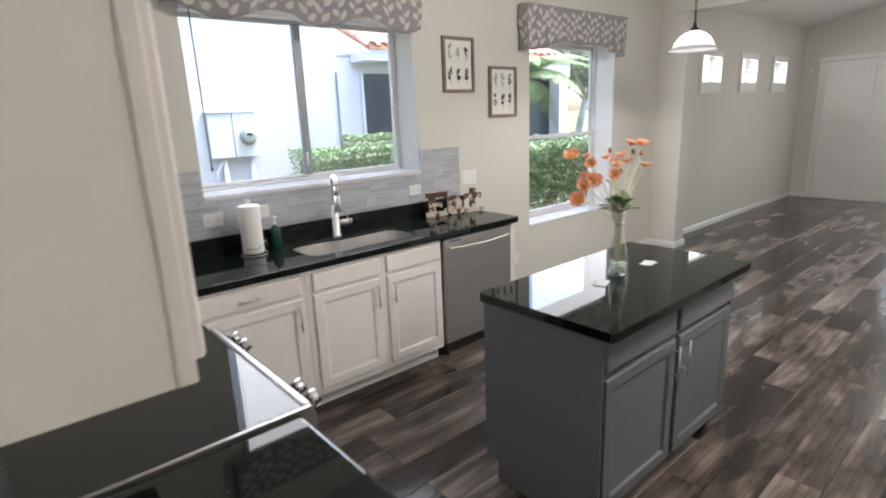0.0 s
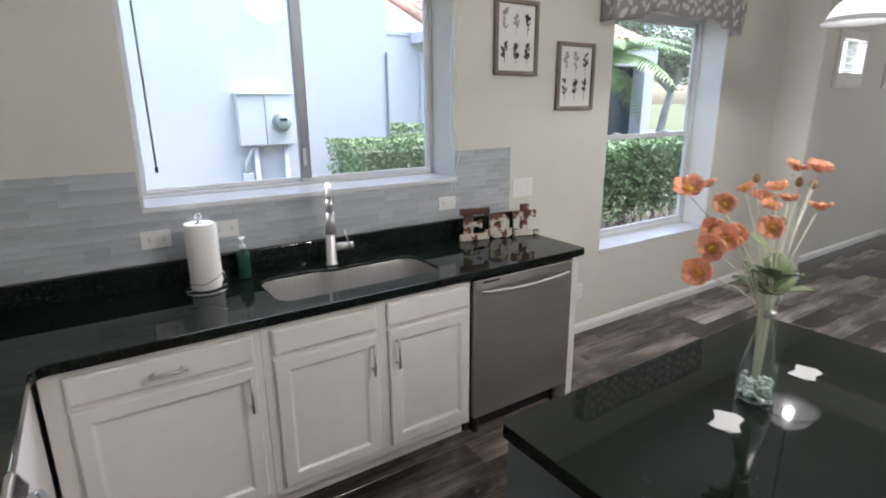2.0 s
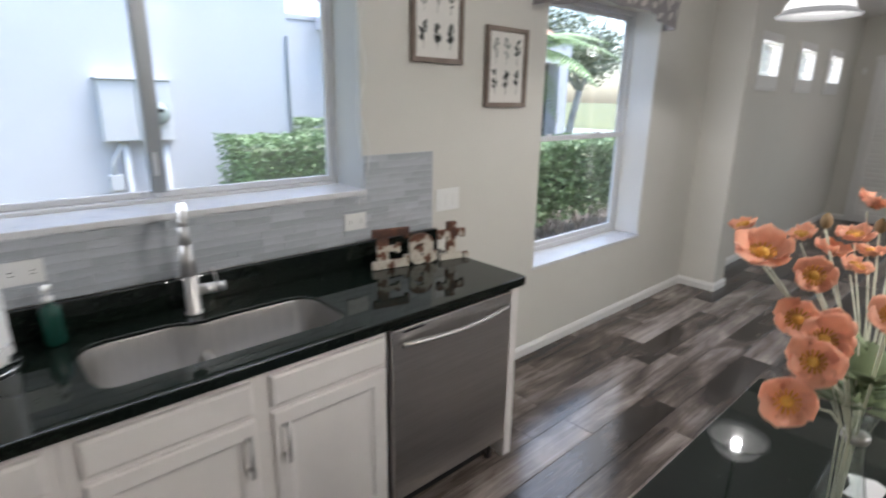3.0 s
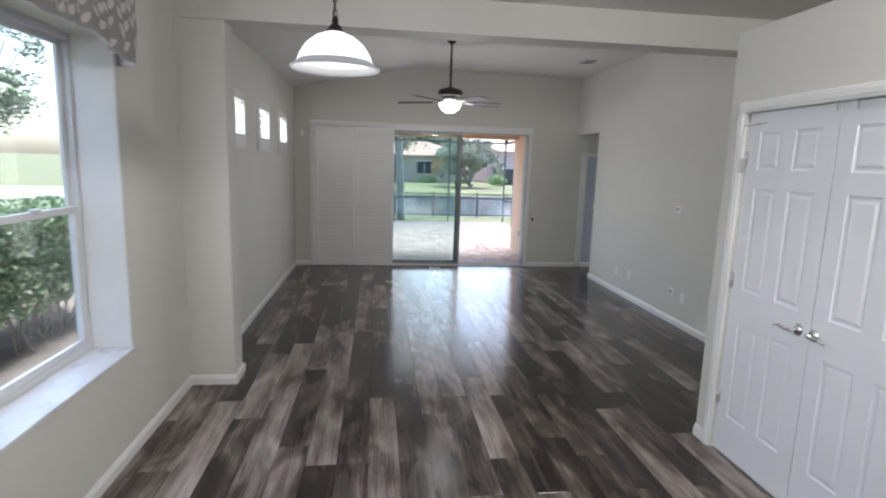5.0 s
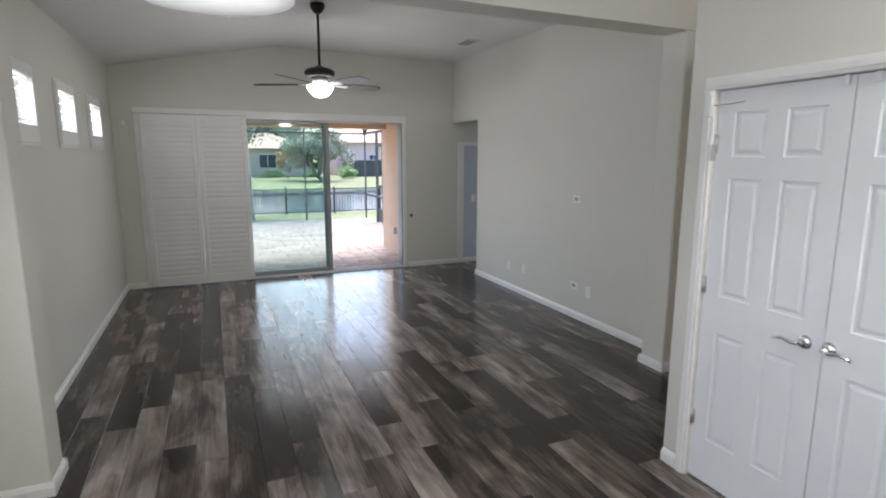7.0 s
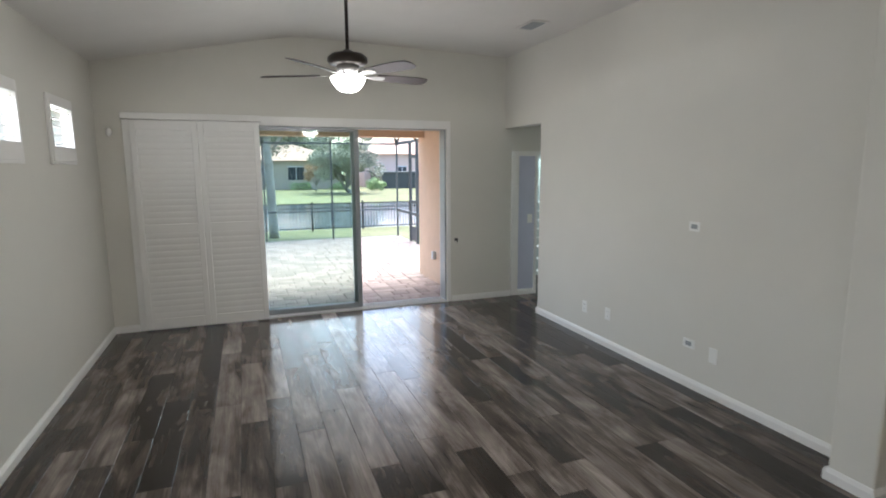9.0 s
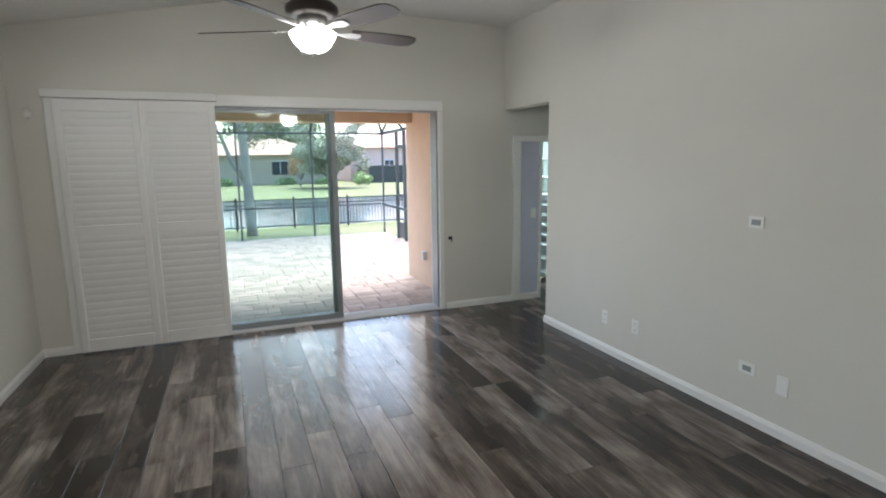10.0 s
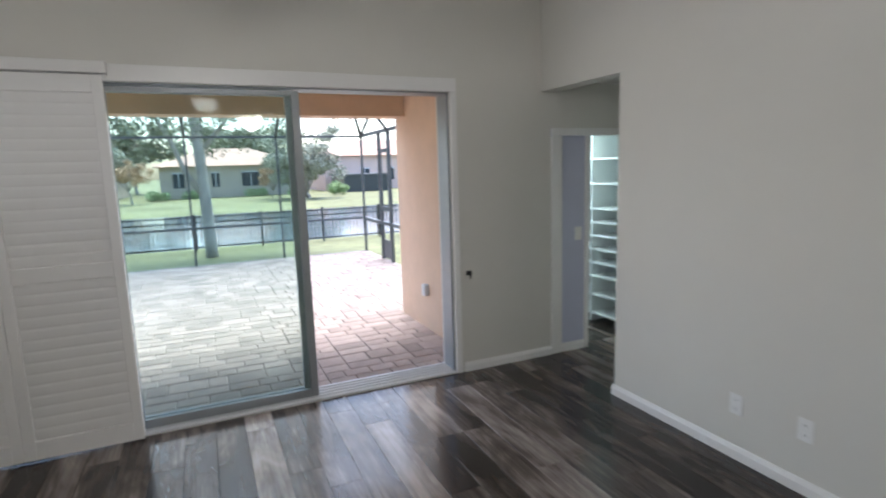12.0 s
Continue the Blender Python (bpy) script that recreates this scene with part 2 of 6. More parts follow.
M = dict(
    wall=mat("greige_wall_paint", (0.665, 0.648, 0.595), 0.62, vary=0.015, scale=3, bump=0.12, bscale=160),
    ceiling=mat("ceiling_paint", (0.72, 0.70, 0.67), 0.8, vary=0.02, scale=3, bump=0.4, bscale=90),
    trim=mat("white_trim_paint", (0.80, 0.79, 0.77), 0.35, vary=0.015, scale=6),
    door=mat("white_door_paint", (0.78, 0.79, 0.81), 0.38, vary=0.015, scale=5, bump=0.05, bscale=120),
    cabinet=mat("white_cabinet_paint", (0.80, 0.76, 0.73), 0.4, vary=0.02, scale=6, bump=0.04, bscale=150),
    island=mat("grey_island_paint", (0.105, 0.118, 0.125), 0.45, vary=0.05, scale=5, bump=0.05, bscale=140),
    granite=ramp_mat("black_granite", [(0.36, (0.0026, 0.0046, 0.0034)), (0.54, (0.0056, 0.0092, 0.0068)), (0.64, (0.014, 0.020, 0.0155)), (0.74, (0.040, 0.044, 0.036))], 95, 0.035, detail=12, spec=0.40),
    steel=mat("brushed_steel", (0.60, 0.585, 0.57), 0.33, 1.0, vary=0.06, scale=30, stretch=(1, 1, 25)),
    steel_h=mat("brushed_steel_sink", (0.46, 0.445, 0.425), 0.42, 1.0, vary=0.06, scale=30, stretch=(20, 1, 1)),
    nickel=mat("brushed_nickel", (0.58, 0.57, 0.555), 0.44, 1.0, vary=0.03, scale=40),
    chrome=mat("chrome", (0.75, 0.75, 0.76), 0.07, 1.0),
    black=mat("black_plastic", (0.012, 0.012, 0.013), 0.35, vary=0.05),
    black_glass=mat("black_oven_glass", (0.006, 0.007, 0.008), 0.04),
    bronze=mat("dark_bronze", (0.035, 0.028, 0.024), 0.4, 0.7, vary=0.1),
    white=mat("white_plastic", (0.82, 0.82, 0.80), 0.35),
    frame_al=mat("white_aluminium", (0.70, 0.71, 0.72), 0.4, vary=0.03, scale=10),
    frame_grey=mat("grey_aluminium", (0.30, 0.32, 0.33), 0.4, 0.3, vary=0.05, scale=10),
    sill=ramp_mat("marble_sill", [(0.3, (0.80, 0.80, 0.80)), (0.6, (0.72, 0.72, 0.73)), (0.75, (0.45, 0.46, 0.48))], 9, 0.25),
    glass=glass_mat("window_glass", (0.96, 0.98, 0.97)),
    slider_glass=glass_mat("tinted_slider_glass", (0.90, 0.95, 0.935), 0.6),
    vase_glass=glass_mat("vase_glass", (0.955, 0.975, 0.97), 1.0, 0.045),
    plank=plank_mat(),
    joint=mat("dark_joint", (0.012, 0.010, 0.009), 0.7),
    tile=mat("grey_glass_stone_tile", (0.46, 0.485, 0.515), 0.26, vary=0.09, scale=14, island=0.13, stretch=(1, 1, 4)),
    grout=mat("light_grout", (0.60, 0.62, 0.64), 0.85, vary=0.05),
    paper=mat("white_paper", (0.85, 0.84, 0.82), 0.9, bump=0.2, bscale=250),
    card=mat("white_card", (0.50, 0.50, 0.50), 0.6),
    soap=mat("green_soap_bottle", (0.008, 0.055, 0.04), 0.12, spec=0.6),
    wood=ramp_mat("grey_brown_frame_wood", [(0.3, (0.13, 0.10, 0.08)), (0.6, (0.24, 0.19, 0.155)), (0.8, (0.33, 0.28, 0.24))], 6, 0.6, stretch=(1, 1, 1)),
    print_paper=mat("off_white_print", (0.78, 0.76, 0.72), 0.8, vary=0.02),
    ink=mat("dark_botanical_ink", (0.05, 0.055, 0.05), 0.8),
    ink_light=mat("pale_botanical_ink", (0.34, 0.36, 0.33), 0.8),
    letter=letter_mat(),
    fabric=mat("grey_valance_cloth", (0.31, 0.293, 0.295), 0.95, vary=0.05, scale=20, bump=0.4, bscale=500),
    leaf_print=mat("ivory_leaf_print", (0.62, 0.585, 0.565), 0.95, vary=0.03, bump=0.3, bscale=500),
    petal=petal_mat(),
    pebble=mat("pale_aqua_glass_pebble", (0.60, 0.68, 0.64), 0.08, vary=0.12, scale=60, island=0.25),
    petal_heart=mat("yellow_flower_heart", (0.75, 0.42, 0.08), 0.8, vary=0.2, scale=80),
    bud=mat("brown_green_bud", (0.30, 0.20, 0.10), 0.7, vary=0.2),
    stem=mat("green_stem", (0.60, 0.60, 0.46), 0.6, vary=0.1),
    flower_leaf=mat("silk_leaf_green", (0.20, 0.25, 0.13), 0.65, vary=0.15, scale=30, island=0.2),
    shade_glass=lamp_mat("lit_alabaster_shade", (1.0, 0.97, 0.92), 0.24, (0.3, 0.295, 0.28)),
    shade_lip=lamp_mat("frosted_shade_glass", (1.0, 0.98, 0.95), 0.055, (0.035, 0.035, 0.034)),
    bulb=lamp_mat("lit_bulb", (1.0, 0.97, 0.93), 9),
    fan_glass=lamp_mat("lit_frosted_bowl", (1.0, 0.98, 0.95), 1.3),
    blade=mat("dark_walnut_blade", (0.035, 0.02, 0.016), 0.42, vary=0.15, scale=12, stretch=(1, 10, 1), spec=0.3),
    lavender=mat("lavender_blue_paint", (0.54, 0.56, 0.68), 0.6, vary=0.02, scale=4),
    closet_white=mat("closet_melamine", (0.78, 0.82, 0.80), 0.4),
    stucco=mat("white_stucco", (0.60, 0.61, 0.645), 0.9, vary=0.03, scale=4, bump=0.5, bscale=70),
    stucco_tan=mat("peach_stucco", (0.64, 0.465, 0.33), 0.9, vary=0.05, scale=5, bump=0.6, bscale=70),
    stucco_out=mat("cream_stucco", (0.72, 0.62, 0.47), 0.9, vary=0.04, scale=4, bump=0.5, bscale=70),
    roof=mat("terracotta_tile", (0.52, 0.30, 0.22), 0.8, vary=0.15, scale=10, island=0.2),
    roof_far=mat("weathered_terracotta_roof", (0.40, 0.265, 0.205), 0.9, vary=0.1, scale=2),
    grey_metal=mat("grey_painted_box", (0.66, 0.67, 0.68), 0.5, vary=0.04, scale=8),
    paver=mat("tan_concrete_paver", (0.335, 0.27, 0.24), 0.85, vary=0.12, scale=30, island=0.22, bump=0.4, bscale=120),
    sand=mat("joint_sand", (0.36, 0.31, 0.27), 0.95, vary=0.1),
    grass=mat("lawn_grass", (0.140, 0.150, 0.066), 0.9, vary=0.30, scale=2.5, bump=0.8, bscale=40, stain=0.2),
    water=mat("pond_water", (0.10, 0.13, 0.15), 0.12, bump=1.0, bscale=3.5),
    bark=mat("tree_bark", (0.36, 0.345, 0.32), 0.9, vary=0.25, scale=10, bump=0.8, bscale=40),
    leaves=mat("oak_foliage", (0.22, 0.245, 0.165), 0.7, vary=0.25, scale=3, island=0.45),
    hedge=mat("hedge_foliage", (0.23, 0.325, 0.165), 0.45, vary=0.25, scale=4, island=0.5),
    # Foliage colour lightened and greyed to stand in for distance haze.
    haze_paled_leaves=mat("haze_paled_foliage", (0.36, 0.375, 0.30), 0.8, vary=0.2, scale=3, island=0.3),
    autumn=mat("orange_foliage", (0.44, 0.31, 0.19), 0.8, vary=0.25, scale=3, island=0.35),
    palm=mat("palm_frond", (0.29, 0.41, 0.19), 0.5, vary=0.15, island=0.3),
    cage=mat("bronze_screen_frame", (0.085, 0.090, 0.098), 0.45, 0.3),
    fence=mat("black_fence_metal", (0.03, 0.03, 0.031), 0.45, 0.3),
    dark_window=mat("dark_screened_window", (0.035, 0.045, 0.055), 0.25),
    dial_glass=mat("grey_green_dial_glass", (0.36, 0.41, 0.385), 0.12, vary=0.08, scale=20),
    twig=mat("bare_twig", (0.42, 0.385, 0.34), 0.9, vary=0.2),
    mulch=mat("brown_mulch", (0.17, 0.14, 0.115), 0.95, vary=0.35, scale=20, bump=0.8, bscale=50),
)


# ---- builders ----
def box(bm, x0, y0, z0, x1, y1, z1, bevel=0.0):
    vs = [bm.verts.new((x, y, z)) for x in (x0, x1) for y in (y0, y1) for z in (z0, z1)]
    fs = [bm.faces.new([vs[i] for i in q]) for q in ((0, 1, 3, 2), (4, 6, 7, 5), (0, 4, 5, 1), (2, 3, 7, 6), (0, 2, 6, 4), (1, 5, 7, 3))]
    if bevel:
        es = list({e for f in fs for e in f.edges})
        bmesh.ops.bevel(bm, geom=es, offset=bevel, segments=2, profile=0.5, affect="EDGES")
    return bm


def cyl(bm, p0, p1, r0, r1=None, seg=16, cap=True):
    p0, p1, r1 = Vector(p0), Vector(p1), r0 if r1 is None else r1
    q = (p1 - p0).to_track_quat("Z", "Y")
    rings = []
    for p, r in ((p0, r0), (p1, r1)):
        rings.append([bm.verts.new(p + q @ Vector((r * math.cos(2 * math.pi * k / seg), r * math.sin(2 * math.pi * k / seg), 0))) for k in range(seg)])
    for k in range(seg):
        f = bm.faces.new((rings[0][k], rings[0][(k + 1) % seg], rings[1][(k + 1) % seg], rings[1][k]))
        f.smooth = True
    if cap:
        bm.faces.new(rings[0][::-1])
        bm.faces.new(rings[1])
    return bm


def tube(bm, pts, r, seg=10, r_end=None):
    pts = [Vector(p) for p in pts]
    rings = []
    for i, p in enumerate(pts):
        d = (pts[min(i + 1, len(pts) - 1)] - pts[max(i - 1, 0)]).normalized()
        q = d.to_track_quat("Z", "Y")
        rr = r if r_end is None else r + (r_end - r) * i / (len(pts) - 1)
        rings.append([bm.verts.new(p + q @ Vector((rr * math.cos(2 * math.pi * k / seg), rr * math.sin(2 * math.pi * k / seg), 0))) for k in range(seg)])
    for a, b in zip(rings, rings[1:]):
        for k in range(seg):
            bm.faces.new((a[k], a[(k + 1) % seg], b[(k + 1) % seg], b[k])).smooth = True
    bm.faces.new(rings[0][::-1])
    bm.faces.new(rings[-1])
    return bm


def lathe(bm, profile, seg=32, at=(0, 0, 0), close=True):
    rings = []
    for r, z in profile:
        rings.append([bm.verts.new((at[0] + r * math.cos(2 * math.pi * k / seg), at[1] + r * math.sin(2 * math.pi * k / seg), at[2] + z)) for k in range(seg)])
    for a, b in zip(rings, rings[1:]):
        for k in range(seg):
            bm.faces.new((a[k], a[(k + 1) % seg], b[(k + 1) % seg], b[k])).smooth = True
    if close:
        bm.faces.new(rings[0][::-1])
        bm.faces.new(rings[-1])
    return bm


def prism(bm, pts, h, z=0.0):
    """A flat outline in x, y raised by h."""
    lo = [bm.verts.new((x, y, z)) for x, y in pts]
    hi = [bm.verts.new((x, y, z + h)) for x, y in pts]
    bm.faces.new(lo[::-1])
    bm.faces.new(hi)
    for k in range(len(pts)):
        bm.faces.new((lo[k], lo[(k + 1) % len(pts)], hi[(k + 1) % len(pts)], hi[k]))
    return bm


def mesh_of(bm, material, name):
    bmesh.ops.recalc_face_normals(bm, faces=bm.faces[:])
    me = bpy.data.meshes.new(name)
    bm.to_mesh(me)
    bm.free()
    me.materials.append(material)
    return me


def part(name, bm, material, parent=None, label="", m=None):
    ob = new(name, mesh_of(bm, material, name))
    if parent is not None:
        ob.parent = parent
    if m is not None:
        ob.matrix_basis = m
    if label:
        ob["label"] = label
    return ob


def thing(name, label, category, at=(0, 0, 0), rz=0, group="", kind=""):
    ob = new(name)
    ob.empty_display_size = 0.1
    ob.matrix_basis = pose(*at, 0, 0, rz)
    return tagged(ob, label, category, group, kind)


def structure(name, bm, material, label, category="wall"):
    return tagged(part(name, bm, material), label, category, "", "structure")


def B(*a, **k):
    return box(bmesh.new(), *a, **k)


def wall_cells(us, vs, filled, place):
    """A slab from a grid of cells; place(u, v, side) gives a corner, side 0 or 1 through the thickness."""
    bm = bmesh.new()
    cache = {}

    def V(u, v, s):
        key = (u, v, s)
        if key not in cache:
            cache[key] = bm.verts.new(place(us[u], vs[v], s))
        return cache[key]

    nu, nv = len(us) - 1, len(vs) - 1
    ok = lambda i, j: 0 <= i < nu and 0 <= j < nv and filled((us[i] + us[i + 1]) / 2, (vs[j] + vs[j + 1]) / 2)
    for i in range(nu):
        for j in range(nv):
            if not ok(i, j):
                continue
            for s in (0, 1):
                bm.faces.new((V(i, j, s), V(i + 1, j, s), V(i + 1, j + 1, s), V(i, j + 1, s)))
            for di, dj, a, b in ((-1, 0, (i, j), (i, j + 1)), (1, 0, (i + 1, j), (i + 1, j + 1)), (0, -1, (i, j), (i + 1, j)), (0, 1, (i, j + 1), (i + 1, j + 1))):
                if not ok(i + di, j + dj):
                    bm.faces.new((V(*a, 0), V(*b, 0), V(*b, 1), V(*a, 1)))
    return bm


def wall(name, axis, plane, thick, a0, a1, z0, z1, holes, material, label):
    """A wall in the plane axis = plane, thick metres outwards, from a0 to a1, with holes (a0, a1, z0, z1) through it."""
    us = sorted({a0, a1, *[h[0] for h in holes], *[h[1] for h in holes]})
    vs = sorted({z0, z1, *[h[2] for h in holes], *[h[3] for h in holes]})
    filled = lambda u, v: not any(h[0] < u < h[1] and h[2] < v < h[3] for h in holes)
    if axis == "y":
        place = lambda u, v, s: (u, plane + s * thick, v)
    else:
        place = lambda u, v, s: (plane + s * thick, u, v)
    return structure(name, wall_cells(us, vs, filled, place), material, label)

# ---- the shell ----
W1 = (1.27, 2.866, 1.265, 2.33)          # sink window
W2 = (4.18, 5.555, 0.62, 2.33)            # dining window
CLS = [(c - 0.27, c + 0.27, 1.93, 2.27) for c in (7.68, 8.905, 10.13)]
SL = (-0.09, 3.43, 0.0, 2.235)            # sliding door opening
wall("wall_north_kitchen", "y", NY, 0.28, -0.15, BX0, -0.1, 3.4, [W1, W2], M["wall"], "greige painted kitchen wall with two windows")
wall("wall_north_living", "y", LY, 0.15, BX1 - 0.06, 11.6, -0.1, 3.4, CLS, M["wall"], "greige painted living room wall with small high windows")
# Two unseen boxes added outside to keep light out of the corner gap.
structure("wall_corner_outer", B(6.462, 3.892, -0.1, 6.95, 4.20, 3.4), M["wall"], "unseen block against light leaks between dining and living", "wall")
structure("wall_corner_cover", B(6.20, 4.097, -0.1, 6.461, 4.20, 3.4), M["wall"], "unseen block against light leaks between dining and living", "wall")
wall("wall_end", "x", EX, 0.26, -1.02, LY, -0.1, 3.4, [SL], M["wall"], "greige painted end wall with wide sliding door")
wall("wall_south_living", "y", SY, -0.16, BX1, 10.365, -0.1, 3.4, [], M["wall"], "plain greige living room wall with outlet plates")
wall("wall_recess_header", "y", SY, -0.16, 10.365, EX, 2.26, 3.4, [], M["wall"], "greige wall above the passage recess")
structure("wall_pillar_left", B(BX0, 3.49, -0.05, BX1, NY + 0.07, BZ, 0.012), M["wall"], "greige painted wall stub under the beam")
structure("wall_pillar_right", B(BX0, -0.95, -0.05, BX1, -0.66, BZ, 0.012), M["wall"], "greige painted wall stub under the beam")
structure("wall_beam", B(BX0, -2.4, BZ, BX1, 3.815, 3.4), M["wall"], "greige painted beam between dining and living room")
wall("wall_hall", "x", 6.34, 0.34, -2.6, -0.953, -0.1, BZ, [(-2.05, -1.16, -0.05, 2.33)], M["wall"], "greige hall wall with a passage")
wall("wall_west", "x", WX, -0.15, -2.6, NY + 0.1, -0.1, 3.4, [], M["wall"], "greige kitchen wall behind the range")
wall("wall_south_kitchen", "y", -2.45, -0.15, WX - 0.1, 8.6, -0.1, 3.4, [], M["wall"], "plain greige kitchen wall")
wall("wall_hall_far", "x", 8.4, 0.1, -2.5, -1.0, -0.1, 3.0, [], M["wall"], "greige hall end wall")
wall("wall_recess_south", "y", -2.3, -0.1, 10.1, 14.2, -0.1, 3.0, [], M["wall"], "greige recess wall")
wall("wall_recess_west", "x", 10.365, -0.12, -2.3, SY - 0.16, -0.1, 3.0, [], M["wall"], "greige recess wall")
PT = 2.53
wall("wall_pantry_front", "y", 0.313, -0.12, 3.3, 5.485, -0.05, PT, [(4.06, 5.32, 0.0, 2.06)], M["wall"], "greige pantry wall lower than the ceiling")
wall("wall_pantry_side", "x", 5.47, -0.12, -1.3, 0.193, -0.05, PT, [], M["wall"], "greige pantry side wall")
structure("wall_pantry_top", B(3.3, -1.3, PT - 0.03, 5.35, 0.193, PT - 0.005), M["wall"], "plain top of the pantry box")
structure("wall_pantry_back", B(3.3, -1.42, -0.05, 5.47, -1.3, PT), M["wall"], "plain pantry back wall")
structure("wall_pantry_west", B(3.18, -1.3, -0.05, 3.3, 0.193, PT), M["wall"], "plain pantry side wall")

structure("ceiling_kitchen", B(-0.1, -2.5, KC, BX0, NY, KC + 0.12), M["ceiling"], "flat textured off-white kitchen ceiling", "ceiling")
bm = bmesh.new()
prof = [(LY + 0.05, LC0), (RIDGE + 0.25, LC1 - 0.03), (RIDGE, LC1), (-1.1, LC1 - 0.065)]
lo0 = [bm.verts.new((BX1, y, z)) for y, z in prof]
lo1 = [bm.verts.new((EX, y, z)) for y, z in prof]
hi0 = [bm.verts.new((BX1, y, 3.5)) for y, z in prof]
hi1 = [bm.verts.new((EX, y, 3.5)) for y, z in prof]
for k in range(len(prof) - 1):
    bm.faces.new((lo0[k], lo1[k], lo1[k + 1], lo0[k + 1]))
    bm.faces.new((hi0[k], hi0[k + 1], hi1[k + 1], hi1[k]))
structure("ceiling_living", bm, M["ceiling"], "vaulted textured off-white living room ceiling", "ceiling")
structure("ceiling_hall", B(5.35, -2.5, 2.6, 8.5, -0.97, 2.655), M["ceiling"], "flat hall ceiling", "ceiling")
structure("ceiling_recess", B(10.3, -2.4, 2.35, 14.2, SY - 0.16, 2.45), M["ceiling"], "flat recess ceiling", "ceiling")
structure("floor_closet", B(EX + 0.001, -2.4, -0.10, 13.4, -0.99, -0.012), M["joint"], "dark floor bed in the closet", "floor")
floor_base = structure("floor", B(-0.1, -2.6, -0.10, EX, 3.9, -0.012), M["joint"], "grey-brown wood-look plank floor", "floor")


def baseboard(x0, y0, x1, y1, nx, ny, ext0=0.0, ext1=0.0):
    """A moulded skirting from one point to the other, standing out towards (nx, ny)."""
    prof = [(0, 0), (0.016, 0), (0.016, 0.050), (0.010, 0.064), (0.006, 0.073), (0, 0.076)]
    d = Vector((x1 - x0, y1 - y0, 0)).normalized()
    p, q = Vector((x0, y0, 0)) - d * ext0, Vector((x1, y1, 0)) + d * ext1
    bm = bmesh.new()
    rings = [[bm.verts.new((a.x + nx * o, a.y + ny * o, 0.001 + h)) for o, h in prof] for a in (p, q)]
    for k in range(len(prof)):
        bm.faces.new((rings[0][k], rings[0][(k + 1) % 6], rings[1][(k + 1) % 6], rings[1][k]))
    bm.faces.new(rings[0])
    bm.faces.new(rings[1][::-1])
    structure("baseboard", bm, M["trim"], "white moulded baseboard", "baseboard")


baseboard(3.272, NY, BX0, NY, 0, -1)
baseboard(BX0, NY, BX0, 3.49, -1, 0, 0, 0.016)
baseboard(BX0, 3.49, BX1, 3.49, 0, -1)
baseboard(BX1, 3.49, BX1, LY, 1, 0, 0.016)
baseboard(BX1, LY, EX, LY, 0, -1)
baseboard(EX, LY, EX, 3.50, -1, 0)
baseboard(EX, -0.165, EX, -1.02, -1, 0)
baseboard(10.365, SY, BX1, SY, 0, 1, 0.016)
baseboard(10.365, SY - 0.16, 10.365, SY, 1, 0)
baseboard(BX1, SY, BX1, -0.66, 1, 0, 0, 0.016)
baseboard(BX1, -0.66, BX0, -0.66, 0, 1)
baseboard(BX0, -0.66, BX0, -0.953, -1, 0, 0.016)
baseboard(BX0, -0.953, 6.34, -0.953, 0, 1, 0, 0.016)
baseboard(6.34, -0.953, 6.34, -1.16, -1, 0)
baseboard(6.34, -1.16, 6.68, -1.16, 0, -1, 0.016)
baseboard(5.47, 0.313, 5.385, 0.313, 0, 1, 0.016)
baseboard(5.47, -1.3, 5.47, 0.313, 1, 0)
baseboard(8.4, -2.45, 8.4, -1.08, -1, 0)


def ring_panel(bm, x0, z0, x1, z1, steps, back, y=0.0):
    """A moulded panel facing -y: rings (inset, depth) from the outer edge in, and a flat back at depth back."""
    loops = [[bm.verts.new((a, y + d, b)) for a, b in ((x0 + i, z0 + i), (x1 - i, z0 + i), (x1 - i, z1 - i), (x0 + i, z1 - i))] for i, d in steps]
    bk = [bm.verts.new((a, y + back, b)) for a, b in ((x0, z0), (x1, z0), (x1, z1), (x0, z1))]
    for a, b in zip([bk] + loops, loops):
        for k in range(4):
            bm.faces.new((a[k], a[(k + 1) % 4], b[(k + 1) % 4], b[k]))
    bm.faces.new(loops[-1])
    bm.faces.new(bk[::-1])
    return bm


SHAKER = [(0, 0.004), (0.004, 0), (0.050, 0), (0.056, 0.003), (0.062, 0.009), (0.070, 0.0105)]
SLAB = [(0, 0.006), (0.003, 0.003), (0.010, 0)]


def bar_pull(parent, x, z, length, upright, material, y=0.0):
    """A bar handle on two posts, standing out towards -y."""
    bm = bmesh.new()
    d = Vector((0, 0, length / 2)) if upright else Vector((length / 2, 0, 0))
    c = Vector((x, y - 0.032, z))
    cyl(bm, c - d, c + d, 0.0055, seg=12)
    for s in (-0.72, 0.72):
        cyl(bm, c + d * s, c + d * s + Vector((0, 0.032, 0)), 0.0042, seg=8)
    return part("handle", bm, material, parent, "brushed nickel bar handle")


